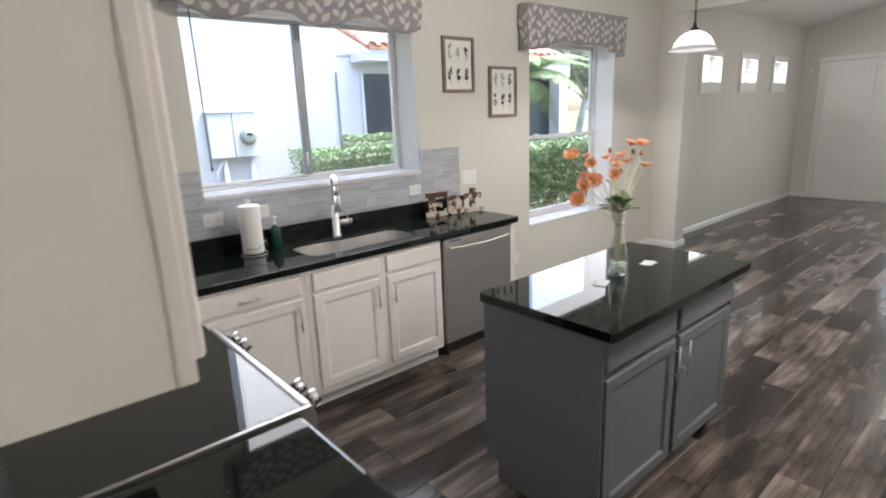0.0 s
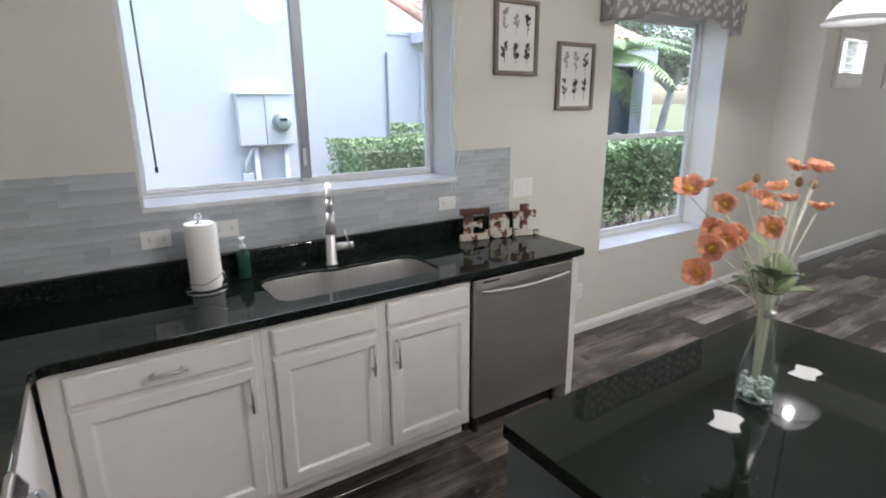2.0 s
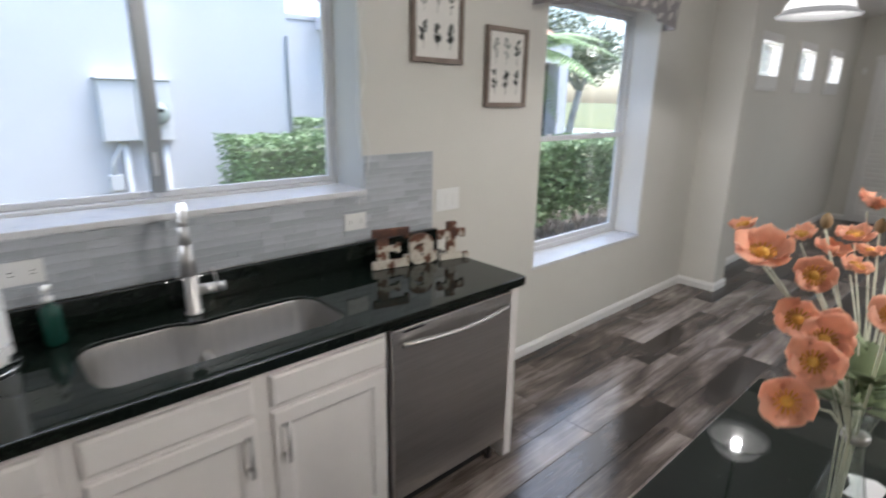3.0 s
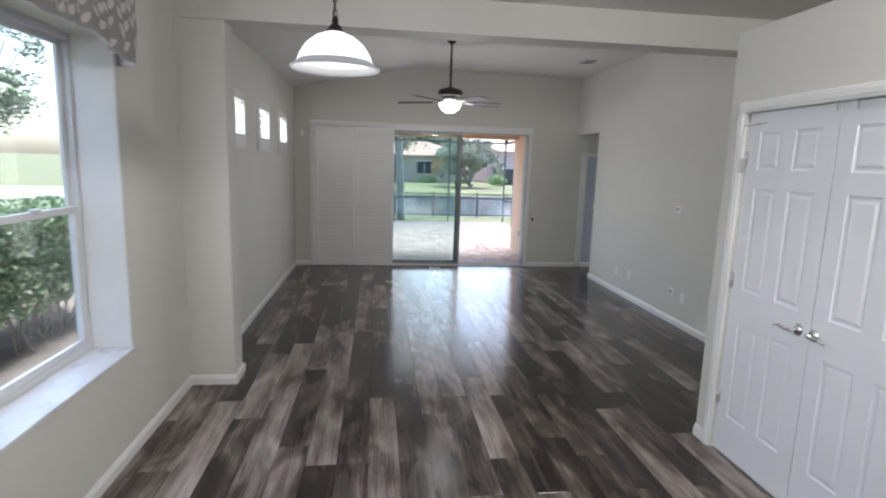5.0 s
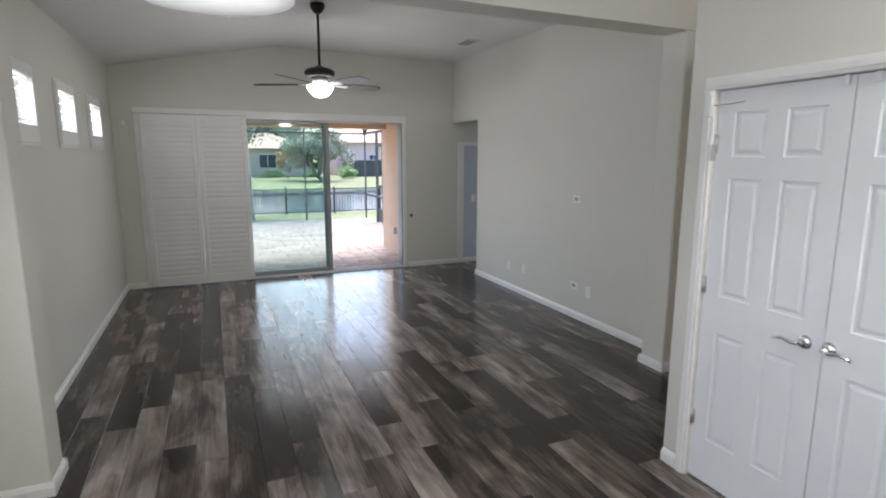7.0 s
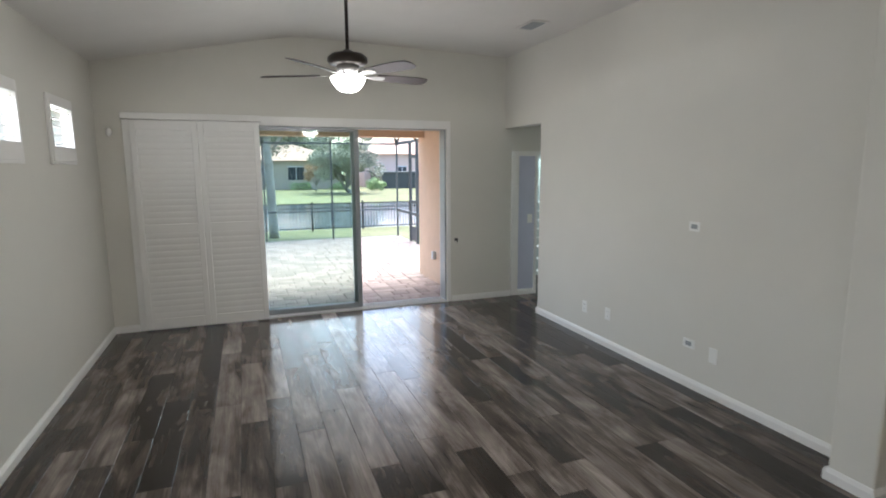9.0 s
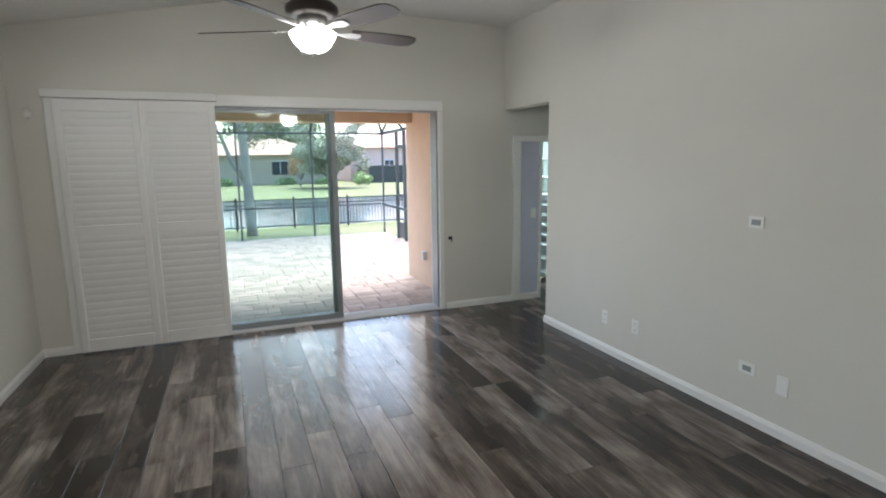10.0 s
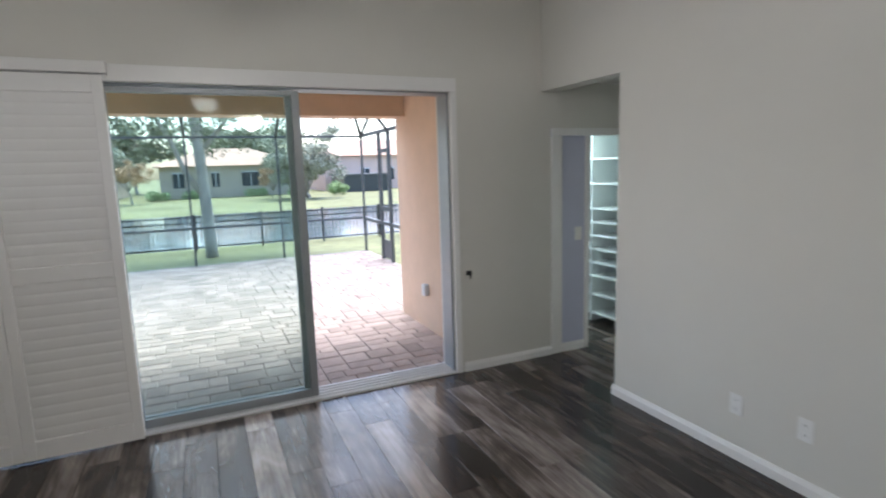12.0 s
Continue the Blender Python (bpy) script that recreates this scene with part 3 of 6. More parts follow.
def base_cabinet(name, label, x0, x1, y_front, y_back, fronts, paint, z1=0.874, toe=0.10, category="kitchen cabinet", group="base cabinets under the granite counter", flip=False, open_top=False):
    """fronts: (kind, x0, x1, z0, z1, handle) with handle None, 'h', 'l' or 'r'. It faces -y, or +x when flip is given as its foot."""
    cab = thing(name, label, category, (0, 0, 0) if not flip else (flip[0], flip[1], 0), 0 if not flip else 90, group)
    bm = bmesh.new()
    box(bm, x0, y_front, toe, x1, y_back, 0.66 if open_top else z1, 0.002)
    if open_top:
        part("face_frame", B(x0, y_front, 0.6605, x1, y_front + 0.02, z1), paint, cab)
        part("side", B(x0, y_front + 0.021, 0.6605, x0 + 0.016, y_back, z1), paint, cab)
        part("side", B(x1 - 0.016, y_front + 0.021, 0.6605, x1, y_back, z1), paint, cab)
    part("body", bm, paint, cab)
    part("toe_kick", B(x0, y_front + 0.07, 0.002, x1, y_back, toe), paint, cab)
    for kind, a, b, c, d, handle in fronts:
        f = part("door" if kind == "door" else "drawer_front", ring_panel(bmesh.new(), a, c, b, d, SHAKER if kind == "door" else SLAB, 0.02), paint, cab, m=pose(0, y_front - 0.021, 0))
        if handle == "h":
            bar_pull(f, (a + b) / 2, (c + d) / 2, 0.125, False, M["nickel"])
        elif handle:
            bar_pull(f, b - 0.032 if handle == "r" else a + 0.032, d - 0.10, 0.145, True, M["nickel"])
    return cab


# ---- kitchen windows ----
def rect_frame(bm, x0, x1, z0, z1, y0, y1, w, bevel=0.003):
    box(bm, x0, y0, z0, x0 + w, y1, z1, bevel)
    box(bm, x1 - w, y0, z0, x1, y1, z1, bevel)
    box(bm, x0 + w, y0, z0, x1 - w, y1, z0 + w, bevel)
    box(bm, x0 + w, y0, z1 - w, x1 - w, y1, z1, bevel)
    return bm


win = thing("window_1", "white aluminium sliding window over the sink", "window", kind="structure")
a0, a1, c0, c1 = W1
part("window_frame", rect_frame(bmesh.new(), a0, a1, c0, c1, 4.035, 4.10, 0.016), M["frame_al"], win)
sash = part("sash", rect_frame(bmesh.new(), a0 + 0.017, 2.10, c0 + 0.017, c1 - 0.017, 4.070, 4.092, 0.024), M["frame_al"], win)
part("pane", B(a0 + 0.036, 4.079, c0 + 0.036, 2.08, 4.083, c1 - 0.036), M["glass"], sash)
sash = part("sash", rect_frame(bmesh.new(), 2.045, a1 - 0.017, c0 + 0.017, c1 - 0.017, 4.043, 4.066, 0.026), M["frame_al"], win)
part("meeting_stile", B(2.040, 4.038, c0 + 0.036, 2.096, 4.0685, c1 - 0.036, 0.003), M["frame_grey"], sash, "grey aluminium meeting stile")
part("pane", B(2.065, 4.053, c0 + 0.038, a1 - 0.038, 4.057, c1 - 0.038), M["glass"], sash)
part("latch", B(2.052, 4.024, 1.37, 2.068, 4.0375, 1.46, 0.003), M["frame_al"], sash, "small white sash latch")
part("window_sill", B(a0 - 0.012, NY - 0.022, c0 - 0.024, a1 + 0.012, 4.034, c0 + 0.001, 0.004), M["sill"], win, "white marble sill")
bm = bmesh.new()
pts = [(a1 - 0.02 + 0.008 * math.sin(k * 0.9), NY - 0.01 - 0.012 * math.sin(k * 0.5), 2.22 - k * 0.055) for k in range(20)]
tube(bm, pts, 0.0018, 6)
tube(bm, [(p[0] + 0.03 + 0.015 * math.sin(i), p[1] - 0.004, p[2] + 0.02) for i, p in enumerate(pts)], 0.0018, 6)
blind = thing("window_blind", "raised blind with a grey tilt rod and white cords", "window blind", (0, 0, 0))
part("cord", bm, M["white"], blind, "white looped pull cord")
part("wand", cyl(bmesh.new(), (1.338, NY + 0.004, 1.42), (1.332, NY + 0.004, 2.325), 0.0045, seg=10), M["frame_grey"], blind, "thin grey tilt rod")
part("wand_tip", lathe(bmesh.new(), [(0.001, 1.405), (0.006, 1.408), (0.0065, 1.425), (0.005, 1.43)], 12, (1.338, NY + 0.004, 0)), M["black"], blind)
part("headrail", B(a0 + 0.01, NY + 0.002, 2.285, a1 - 0.01, NY + 0.05, 2.329, 0.003), M["white"], blind)

win = thing("window_2", "white single-hung window in the dining wall", "window", kind="structure")
a0, a1, c0, c1 = W2
part("window_frame", rect_frame(bmesh.new(), a0, a1, c0, c1, 4.03, 4.09, 0.035), M["frame_al"], win)
sash = part("sash", rect_frame(bmesh.new(), a0 + 0.035, a1 - 0.035, 1.40, c1 - 0.035, 4.066, 4.086, 0.03), M["frame_al"], win)
part("pane", B(a0 + 0.06, 4.074, 1.425, a1 - 0.06, 4.078, c1 - 0.06), M["glass"], sash)
sash = part("sash", rect_frame(bmesh.new(), a0 + 0.035, a1 - 0.035, c0 + 0.035, 1.435, 4.036, 4.062, 0.036), M["frame_al"], win)
part("pane", B(a0 + 0.065, 4.046, c0 + 0.065, a1 - 0.065, 4.050, 1.405), M["glass"], sash)
for x in (4.55, 5.15):
    part("latch", B(x - 0.03, 4.02, 1.436, x + 0.03, 4.05, 1.450, 0.003), M["frame_al"], sash)
part("window_sill", B(a0 - 0.006, NY - 0.012, c0 - 0.022, a1 + 0.006, 4.029, c0 + 0.002, 0.004), M["sill"], win, "white marble sill")
part("jamb_liner", B(a1 - 0.012, NY + 0.004, c0 + 0.004, a1 - 0.0005, 4.028, c1), M["trim"], win, "white painted reveal")


# ---- valances ----
def valance(x0, x1, z1, low, label):
    v = thing("valance", label, "window valance", group="leaf-print valances")
    y_wall, y_front = NY - 0.003, 3.70
    n = 96

    def surf(u, w):
        """u from 0 to 1 along the cloth, returns included; w from 0 at the top to 1 at the hem."""
        ret = (y_wall - y_front) / (x1 - x0 + 2 * (y_wall - y_front))
        if u < ret:
            x, y = x0, y_wall + (y_front - y_wall) * u / ret
        elif u > 1 - ret:
            x, y = x1, y_front + (y_wall - y_front) * (u - 1 + ret) / ret
        else:
            x, y = x0 + (x1 - x0) * (u - ret) / (1 - 2 * ret), y_front
        y -= w * (0.012 * math.sin(x * 21) + 0.008 * math.sin(x * 47 + 1)) + 0.004 * math.sin(w * 9 + x * 5)
        return Vector((x, y, z1 + (low(x) - z1) * w))

    bm = bmesh.new()
    grid = [[bm.verts.new(surf(i / n, j / 14)) for j in range(15)] for i in range(n + 1)]
    for i in range(n):
        for j in range(14):
            bm.faces.new((grid[i][j], grid[i + 1][j], grid[i + 1][j + 1], grid[i][j + 1])).smooth = True
    cloth = part("cloth", bm, M["fabric"], v)
    mod = cloth.modifiers.new("thickness", "SOLIDIFY")
    mod.thickness = 0.004
    bm = bmesh.new()
    r = random.Random(5)
    length = x1 - x0 + 2 * (y_wall - y_front)
    def print_shape(outline):
        """Lay a flat shape given in metres (along, from the top) on the cloth, where all of it fits."""
        ring = []
        for du, dz in outline:
            uu, ww = du / length, dz / 0.34
            if not (0.004 < uu < 0.996 and 0.01 < ww < 0.99):
                return
            p = surf(uu, ww)
            ring.append((p, Vector((-1, 0, 0)) if p.x < x0 + 1e-4 else Vector((1, 0, 0)) if p.x > x1 - 1e-4 else Vector((0, -1, 0))))
        bm.faces.new([bm.verts.new(p + out * 0.0028) for p, out in ring])

    cols = int(length / 0.118)
    for i in range(cols):
        cx = (i + 0.5) * length / cols
        phase = r.uniform(0, 6.28)
        vine = lambda z: cx + 0.014 * math.sin(z * 16 + phase)
        for k in range(17):
            z = k * 0.02
            print_shape([(vine(z) - 0.0018, z), (vine(z) + 0.0018, z), (vine(z + 0.02) + 0.0018, z + 0.02), (vine(z + 0.02) - 0.0018, z + 0.02)])
        for j in range(10):
            side = 1 if j % 2 else -1
            z0 = (j - 0.7) * 0.044 + r.uniform(-0.006, 0.006) + (0.018 if i % 2 else 0)
            ang = side * r.uniform(0.55, 1.0)
            half, wid = r.uniform(0.031, 0.039), r.uniform(0.017, 0.0215)
            ox, oz = vine(z0 + 0.03) + side * 0.002, z0 + 0.03
            outline = []
            for k in range(14):
                t = k / 14 * 2 * math.pi
                lx, lz = wid * math.sin(t) * (1 - 0.30 * math.cos(t)) * abs(math.sin(t)) ** 0.25, half * (1 + math.cos(t)) + 0.006
                outline.append((ox + lx * math.cos(ang) + lz * math.sin(ang), oz + lx * math.sin(ang) - lz * math.cos(ang)))
            print_shape(outline)
    tagged(part("leaf_print", bm, M["leaf_print"], v, "ivory printed leaves"), kind="stuff")
    part("rod", cyl(bmesh.new(), (x0 + 0.01, y_front + 0.02, z1 - 0.01), (x1 - 0.01, y_front + 0.02, z1 - 0.01), 0.008), M["white"], v)
    for x in (x0 + 0.012, x1 - 0.012):
        part("bracket", B(x - 0.006, y_front + 0.02, z1 - 0.025, x + 0.006, y_wall, z1 - 0.005), M["white"], v)


valance(1.185, 2.888, 2.56, lambda x: 2.266 - 0.036 * math.cos(2 * math.pi * (x - 1.46) / 0.62), "grey valance with ivory leaf print over the sink window")
valance(4.015, 5.575, 2.555, lambda x: 2.205 + (0.07 * max(0.0, math.cos((x - 4.78) * 3.1)) if abs(x - 4.78) < 0.5 else 0) - 0.022 * math.cos(2 * math.pi * (x - 4.05) / 0.75), "grey valance with ivory leaf print over the dining window")

# ---- back counter run ----
CAB = M["cabinet"]
base_cabinet("base_cabinet", "white painted base cabinet with drawer and door", 0.86, 1.545, 3.20, 3.80, [("drawer", 0.925, 1.515, 0.742, 0.848, "h"), ("door", 0.925, 1.515, 0.145, 0.722, "r")], CAB)
base_cabinet("base_cabinet", "white painted double-door cabinet under the sink", 1.546, 2.535, 3.20, 3.80, [("drawer", 1.585, 2.028, 0.742, 0.848, None), ("drawer", 2.085, 2.520, 0.742, 0.848, None), ("door", 1.585, 2.028, 0.145, 0.722, "r"), ("door", 2.085, 2.520, 0.145, 0.722, "l")], CAB, open_top=True)
structure("trim_cabinet_end", B(3.222, 3.19, 0.002, 3.270, 3.80, 0.874, 0.002), CAB, "white cabinet end panel beside the dishwasher", "end panel")

dw = thing("dishwasher", "brushed stainless steel dishwasher with a bowed bar handle", "dishwasher")
part("body", B(2.545, 3.215, 0.10, 3.215, 3.79, 0.868), M["black"], dw, "black tub body")
part("door", B(2.550, 3.178, 0.118, 3.210, 3.214, 0.862, 0.006), M["steel"], dw, "brushed steel front")
part("toe_kick", B(2.55, 3.26, 0.004, 3.21, 3.60, 0.10), M["black"], dw, "black kick plate")
bm = bmesh.new()
pts = [(2.585 + 0.585 * k / 16, 3.178 - 0.012 - 0.038 * math.sin(math.pi * k / 16), 0.800) for k in range(17)]
tube(bm, pts, 0.011, 12)
part("handle", bm, M["nickel"], dw, "bowed steel handle")
part("badge", B(2.60, 3.1765, 0.842, 2.70, 3.1785, 0.850), M["black"], dw, "dark control strip")
for x in (2.60, 3.16):
    part("foot", cyl(bmesh.new(), (x, 3.235, 0.002), (x, 3.235, 0.11), 0.014, seg=10), M["black"], dw)


def rounded(x0, y0, x1, y1, r, n=6):
    out = []
    for cx, cy, a in ((x1 - r, y1 - r, 0), (x0 + r, y1 - r, 90), (x0 + r, y0 + r, 180), (x1 - r, y0 + r, 270)):
        for k in range(n + 1):
            t = radians(a + 90 * k / n)
            out.append((cx + r * math.cos(t), cy + r * math.sin(t)))
    return out


def slab(outer, holes, z0, z1, nose=0.017):
    """A stone slab with holes, its upper and lower outer edges rounded."""
    bm = bmesh.new()
    edges = []
    for loop in [outer, *holes]:
        vs = [bm.verts.new((x, y, z1)) for x, y in loop]
        edges += [bm.edges.new((vs[k], vs[(k + 1) % len(vs)])) for k in range(len(vs))]
    res = bmesh.ops.triangle_fill(bm, use_beauty=True, edges=edges)
    faces = [g for g in res["geom"] if isinstance(g, bmesh.types.BMFace)]
    ext = bmesh.ops.extrude_face_region(bm, geom=faces)
    for g in ext["geom"]:
        if isinstance(g, bmesh.types.BMVert):
            g.co.z = z0
    bmesh.ops.recalc_face_normals(bm, faces=bm.faces[:])
    sharp = [e for e in bm.edges if len(e.link_faces) == 2 and e.calc_face_angle(0) > 1.2 and abs(e.verts[0].co.z - e.verts[1].co.z) < 1e-5]
    if nose:
        bmesh.ops.bevel(bm, geom=sharp, offset=nose, segments=4, profile=0.5, affect="EDGES", clamp_overlap=True)
    return bm


corner = [(0.855 + 0.05 - 0.05 * math.cos(radians(a)), 3.165 - 0.05 + 0.05 * math.sin(radians(a))) for a in range(0, 91, 15)]
outer = [(WX + 0.003, 3.795), (WX + 0.003, 2.592), (0.855, 2.592), *corner, (3.27, 3.165), (3.29, 3.172), (3.298, 3.19), (3.298, 3.795)]
hole = [(1.72, 3.285), (2.36, 3.285), (2.405, 3.293), (2.432, 3.315), (2.445, 3.355), (2.445, 3.50), (2.438, 3.545), (2.415, 3.58), (2.37, 3.600), (2.15, 3.603), (2.10, 3.600), (2.065, 3.594), (2.035, 3.592), (2.00, 3.600), (1.96, 3.622), (1.92, 3.632), (1.74, 3.632), (1.69, 3.618), (1.665, 3.585), (1.655, 3.54), (1.655, 3.36), (1.668, 3.315), (1.69, 3.293)]
top = slab(outer, [hole], 0.876, 0.915)
for v in top.verts:
    if 1.6 < v.co.x < 2.5 and 3.25 < v.co.y < 3.68:
        v.co.z = 0.915 - (0.915 - v.co.z) * 0.33
tagged(part("countertop", top, M["granite"]), "polished black granite countertop with an undermount sink cutout", "countertop")
tagged(part("countertop_upstand", B(WX + 0.003, 3.772, 0.916, 3.298, 3.803, 1.020, 0.003), M["granite"]), "polished black granite upstand along the wall", "backsplash")

sink = thing("sink", "brushed stainless steel undermount double-bowl sink", "sink")


def sink_shell(outline):
    """One steel tub under the cutout, its outline drawn in step by step, with a low saddle between the bowls."""
    n = len(outline)
    normal = []
    for k in range(n):
        d = Vector(outline[(k + 1) % n]) - Vector(outline[k - 1])
        normal.append(Vector((d.y, -d.x)).normalized())
    bm = bmesh.new()
    loops = []
    for inset, z in ((-0.006, 0.9015), (-0.004, 0.895), (0.002, 0.80), (0.008, 0.735), (0.020, 0.708), (0.050, 0.697)):
        loops.append([bm.verts.new((p[0] - m.x * inset, p[1] - m.y * inset, z)) for p, m in zip(outline, normal)])
    for a, b in zip(loops, loops[1:]):
        for k in range(n):
            bm.faces.new((a[k], a[(k + 1) % n], b[(k + 1) % n], b[k])).smooth = True
    bm.faces.new(loops[-1])
    return bm


tub = part("tub", sink_shell(hole), M["steel_h"], sink)
mod = tub.modifiers.new("thickness", "SOLIDIFY")
mod.thickness, mod.offset = 0.0015, 1
bm = bmesh.new()
rows = []
for k in range(9):
    a = math.pi * k / 8
    rows.append([bm.verts.new((2.035 - 0.030 * math.cos(a), y, 0.70 + top * math.sin(a) ** 0.35)) for y, top in ((3.290, 0.105), (3.36, 0.088), (3.44, 0.082), (3.53, 0.088), (3.590, 0.105))])
for p, q in zip(rows, rows[1:]):
    for k in range(4):
        bm.faces.new((p[k], p[k + 1], q[k + 1], q[k])).smooth = True
part("divider", bm, M["steel_h"], sink, "low rounded steel divider")
for x in (1.84, 2.25):
    part("drain", lathe(bmesh.new(), [(0.0005, 0.002), (0.030, 0.002), (0.042, 0.004), (0.044, 0.0)], 24, (x, 3.45, 0.698)), M["chrome"], sink, "round chrome drain")

fau = thing("faucet", "brushed nickel pull-down kitchen faucet with side lever", "faucet", (2.035, 3.675, 0.916))
part("base", lathe(bmesh.new(), [(0.030, 0), (0.030, 0.006), (0.025, 0.010), (0.0235, 0.20), (0.019, 0.205)], 28), M["nickel"], fau)
bm = bmesh.new()
pts = [(-0.018 * (1 - math.cos(math.pi * k / 13)), -0.018 - 0.035 + 0.055 * math.cos(math.pi * k / 13), 0.345 + 0.055 * math.sin(math.pi * k / 13)) for k in range(14)]
tube(bm, [(0, 0.0, 0.20), (0, 0.001, 0.28)] + pts, 0.0135, 16)
part("spout", bm, M["nickel"], fau)
bm = bmesh.new()
p = Vector((-0.036, -0.108, 0.345))
cyl(bm, p, p + Vector((0, 0, -0.06)), 0.0145, 0.016)
cyl(bm, p + Vector((0, 0, -0.062)), p + Vector((0, -0.002, -0.165)), 0.017, 0.026)
part("spray_head", bm, M["nickel"], fau, "conical pull-down spray head")
bm = bmesh.new()
cyl(bm, (0.02, 0, 0.085), (0.085, -0.02, 0.088), 0.020)
cyl(bm, (0.086, -0.0205, 0.088), (0.108, -0.027, 0.089), 0.018)
tube(bm, [(0.085, -0.02, 0.10), (0.078, -0.02, 0.13), (0.068, -0.02, 0.165)], 0.0042, 8)
part("lever", bm, M["nickel"], fau)

# ---- things on the counter ----
tow = thing("paper_towel_holder", "chrome wire holder with a white paper towel roll", "paper towel", (1.445, 3.62, 0.9155))
bm = bmesh.new()
prof = [(0.018, 0), (0.058, 0.0), (0.060, 0.004), (0.060, 0.276), (0.058, 0.28), (0.018, 0.28)]
lathe(bm, prof, 40, (0, 0, 0.014), False)
part("paper_roll", bm, M["paper"], tow, "white paper towel roll")
arc = [(math.cos(radians(a)), math.sin(radians(a))) for a in range(-70, 11, 10)]
sheet = [(0.0605 * c, 0.0605 * q) for c, q in arc] + [(0.066, 0.024), (0.074, 0.036)]
part("loose_sheet", prism(bmesh.new(), sheet + [(x + 0.0008, y - 0.0004) for x, y in sheet[::-1]], 0.262, 0.020), M["paper"], tow, "loose end of the paper roll")
bm = bmesh.new()
tube(bm, [(0.085 * math.cos(t * 0.2618), 0.085 * math.sin(t * 0.2618), 0.005) for t in range(25)], 0.0032, 8)
tube(bm, [(-0.085, 0, 0.005), (0, 0, 0.007), (0.085, 0, 0.005)], 0.003, 8)
cyl(bm, (0, 0, 0.005), (0, 0, 0.31), 0.0045)
tube(bm, [(0.012 * math.sin(t * 0.5236), 0, 0.322 - 0.012 * math.cos(t * 0.5236)) for t in range(13)], 0.003, 8)
tube(bm, [(0.085, 0.0, 0.006), (0.082, -0.022, 0.05), (0.066, -0.045, 0.085), (0.03, -0.064, 0.062), (-0.02, -0.070, 0.045), (-0.062, -0.052, 0.052), (-0.07, -0.04, 0.06)], 0.0028, 8)
part("wire_stand", bm, M["chrome"], tow, "chrome wire base and arm")

soap = thing("soap_dispenser", "dark green pump bottle of dish soap on the counter", "soap bottle", (1.625, 3.70, 0.9155))
part("bottle", lathe(bmesh.new(), [(0.001, 0), (0.029, 0), (0.032, 0.006), (0.032, 0.10), (0.027, 0.122), (0.013, 0.132), (0.013, 0.14)], 24), M["soap"], soap)
bm = bmesh.new()
lathe(bm, [(0.015, 0.140), (0.015, 0.155), (0.006, 0.157), (0.006, 0.180), (0.014, 0.182), (0.014, 0.192)], 16)
cyl(bm, (0, 0, 0.187), (-0.012, -0.040, 0.185), 0.0055, seg=8)
part("pump", bm, M["white"], soap, "white pump top")


def outlet(name, x, y, z, w, h, face, label, slots=True, gang=1, category="outlet"):
    """A wall plate; face: 0 looks to -y, 180 to +y."""
    o = thing(name, label, category, (x, y, z), face)
    part("plate", B(-w / 2, -0.006, -h / 2, w / 2, -0.0005, h / 2, 0.002), M["white"], o)
    if slots:
        for s in (-1, 1):
            ofs = (s * w * 0.24, 0) if w > h else (0, s * h * 0.22)
            part("socket", B(ofs[0] - 0.017, -0.008, ofs[1] - 0.014, ofs[0] + 0.017, -0.0062, ofs[1] + 0.014, 0.0008), M["white"], o)
            for dx in (-0.006, 0.006):
                part("slot", B(ofs[0] + (dx if w <= h else -0.004), -0.0088, ofs[1] + (-0.005 if w <= h else dx - 0.0012), ofs[0] + (dx + 0.0022 if w <= h else 0.006), -0.0081, ofs[1] + (0.006 if w <= h else dx + 0.0012)), M["black"], o)
    for g in range(gang if not slots else 0):
        gx = (g - (gang - 1) / 2) * 0.046
        part("rocker", B(gx - 0.017, -0.010, -0.033, gx + 0.017, -0.0062, 0.033, 0.002), M["white"], o)
    return o


outlet("wall_outlet", 1.295, 3.801, 1.125, 0.118, 0.078, 0, "white double outlet on the tiled backsplash")
outlet("wall_outlet", 1.580, 3.801, 1.133, 0.118, 0.078, 0, "white double outlet behind the paper towel roll")
outlet("wall_outlet", 2.808, 3.801, 1.122, 0.118, 0.078, 0, "white double outlet on the tiled backsplash")
outlet("light_switch", 3.402, NY, 1.158, 0.165, 0.118, 0, "white three-gang rocker switch plate on the wall", False, 3, "light switch")
outlet("wall_outlet", 3.98, NY, 0.335, 0.075, 0.118, 0, "white wall outlet low on the dining wall")

# sign of standing letters
sign = thing("letter_sign", "distressed brown and white metal letters on the counter", "sign", (2.812, 3.672, 0.9165), -13)
WIDER, LOWER = 1.10, 0.91


def letter_piece(boxes, name):
    bm = bmesh.new()
    for x0, z0, x1, z1 in boxes:
        box(bm, x0 * WIDER, -0.012, z0 * LOWER, x1 * WIDER, 0.012, z1 * LOWER, 0.003)
    part(name, bm, M["letter"], sign)


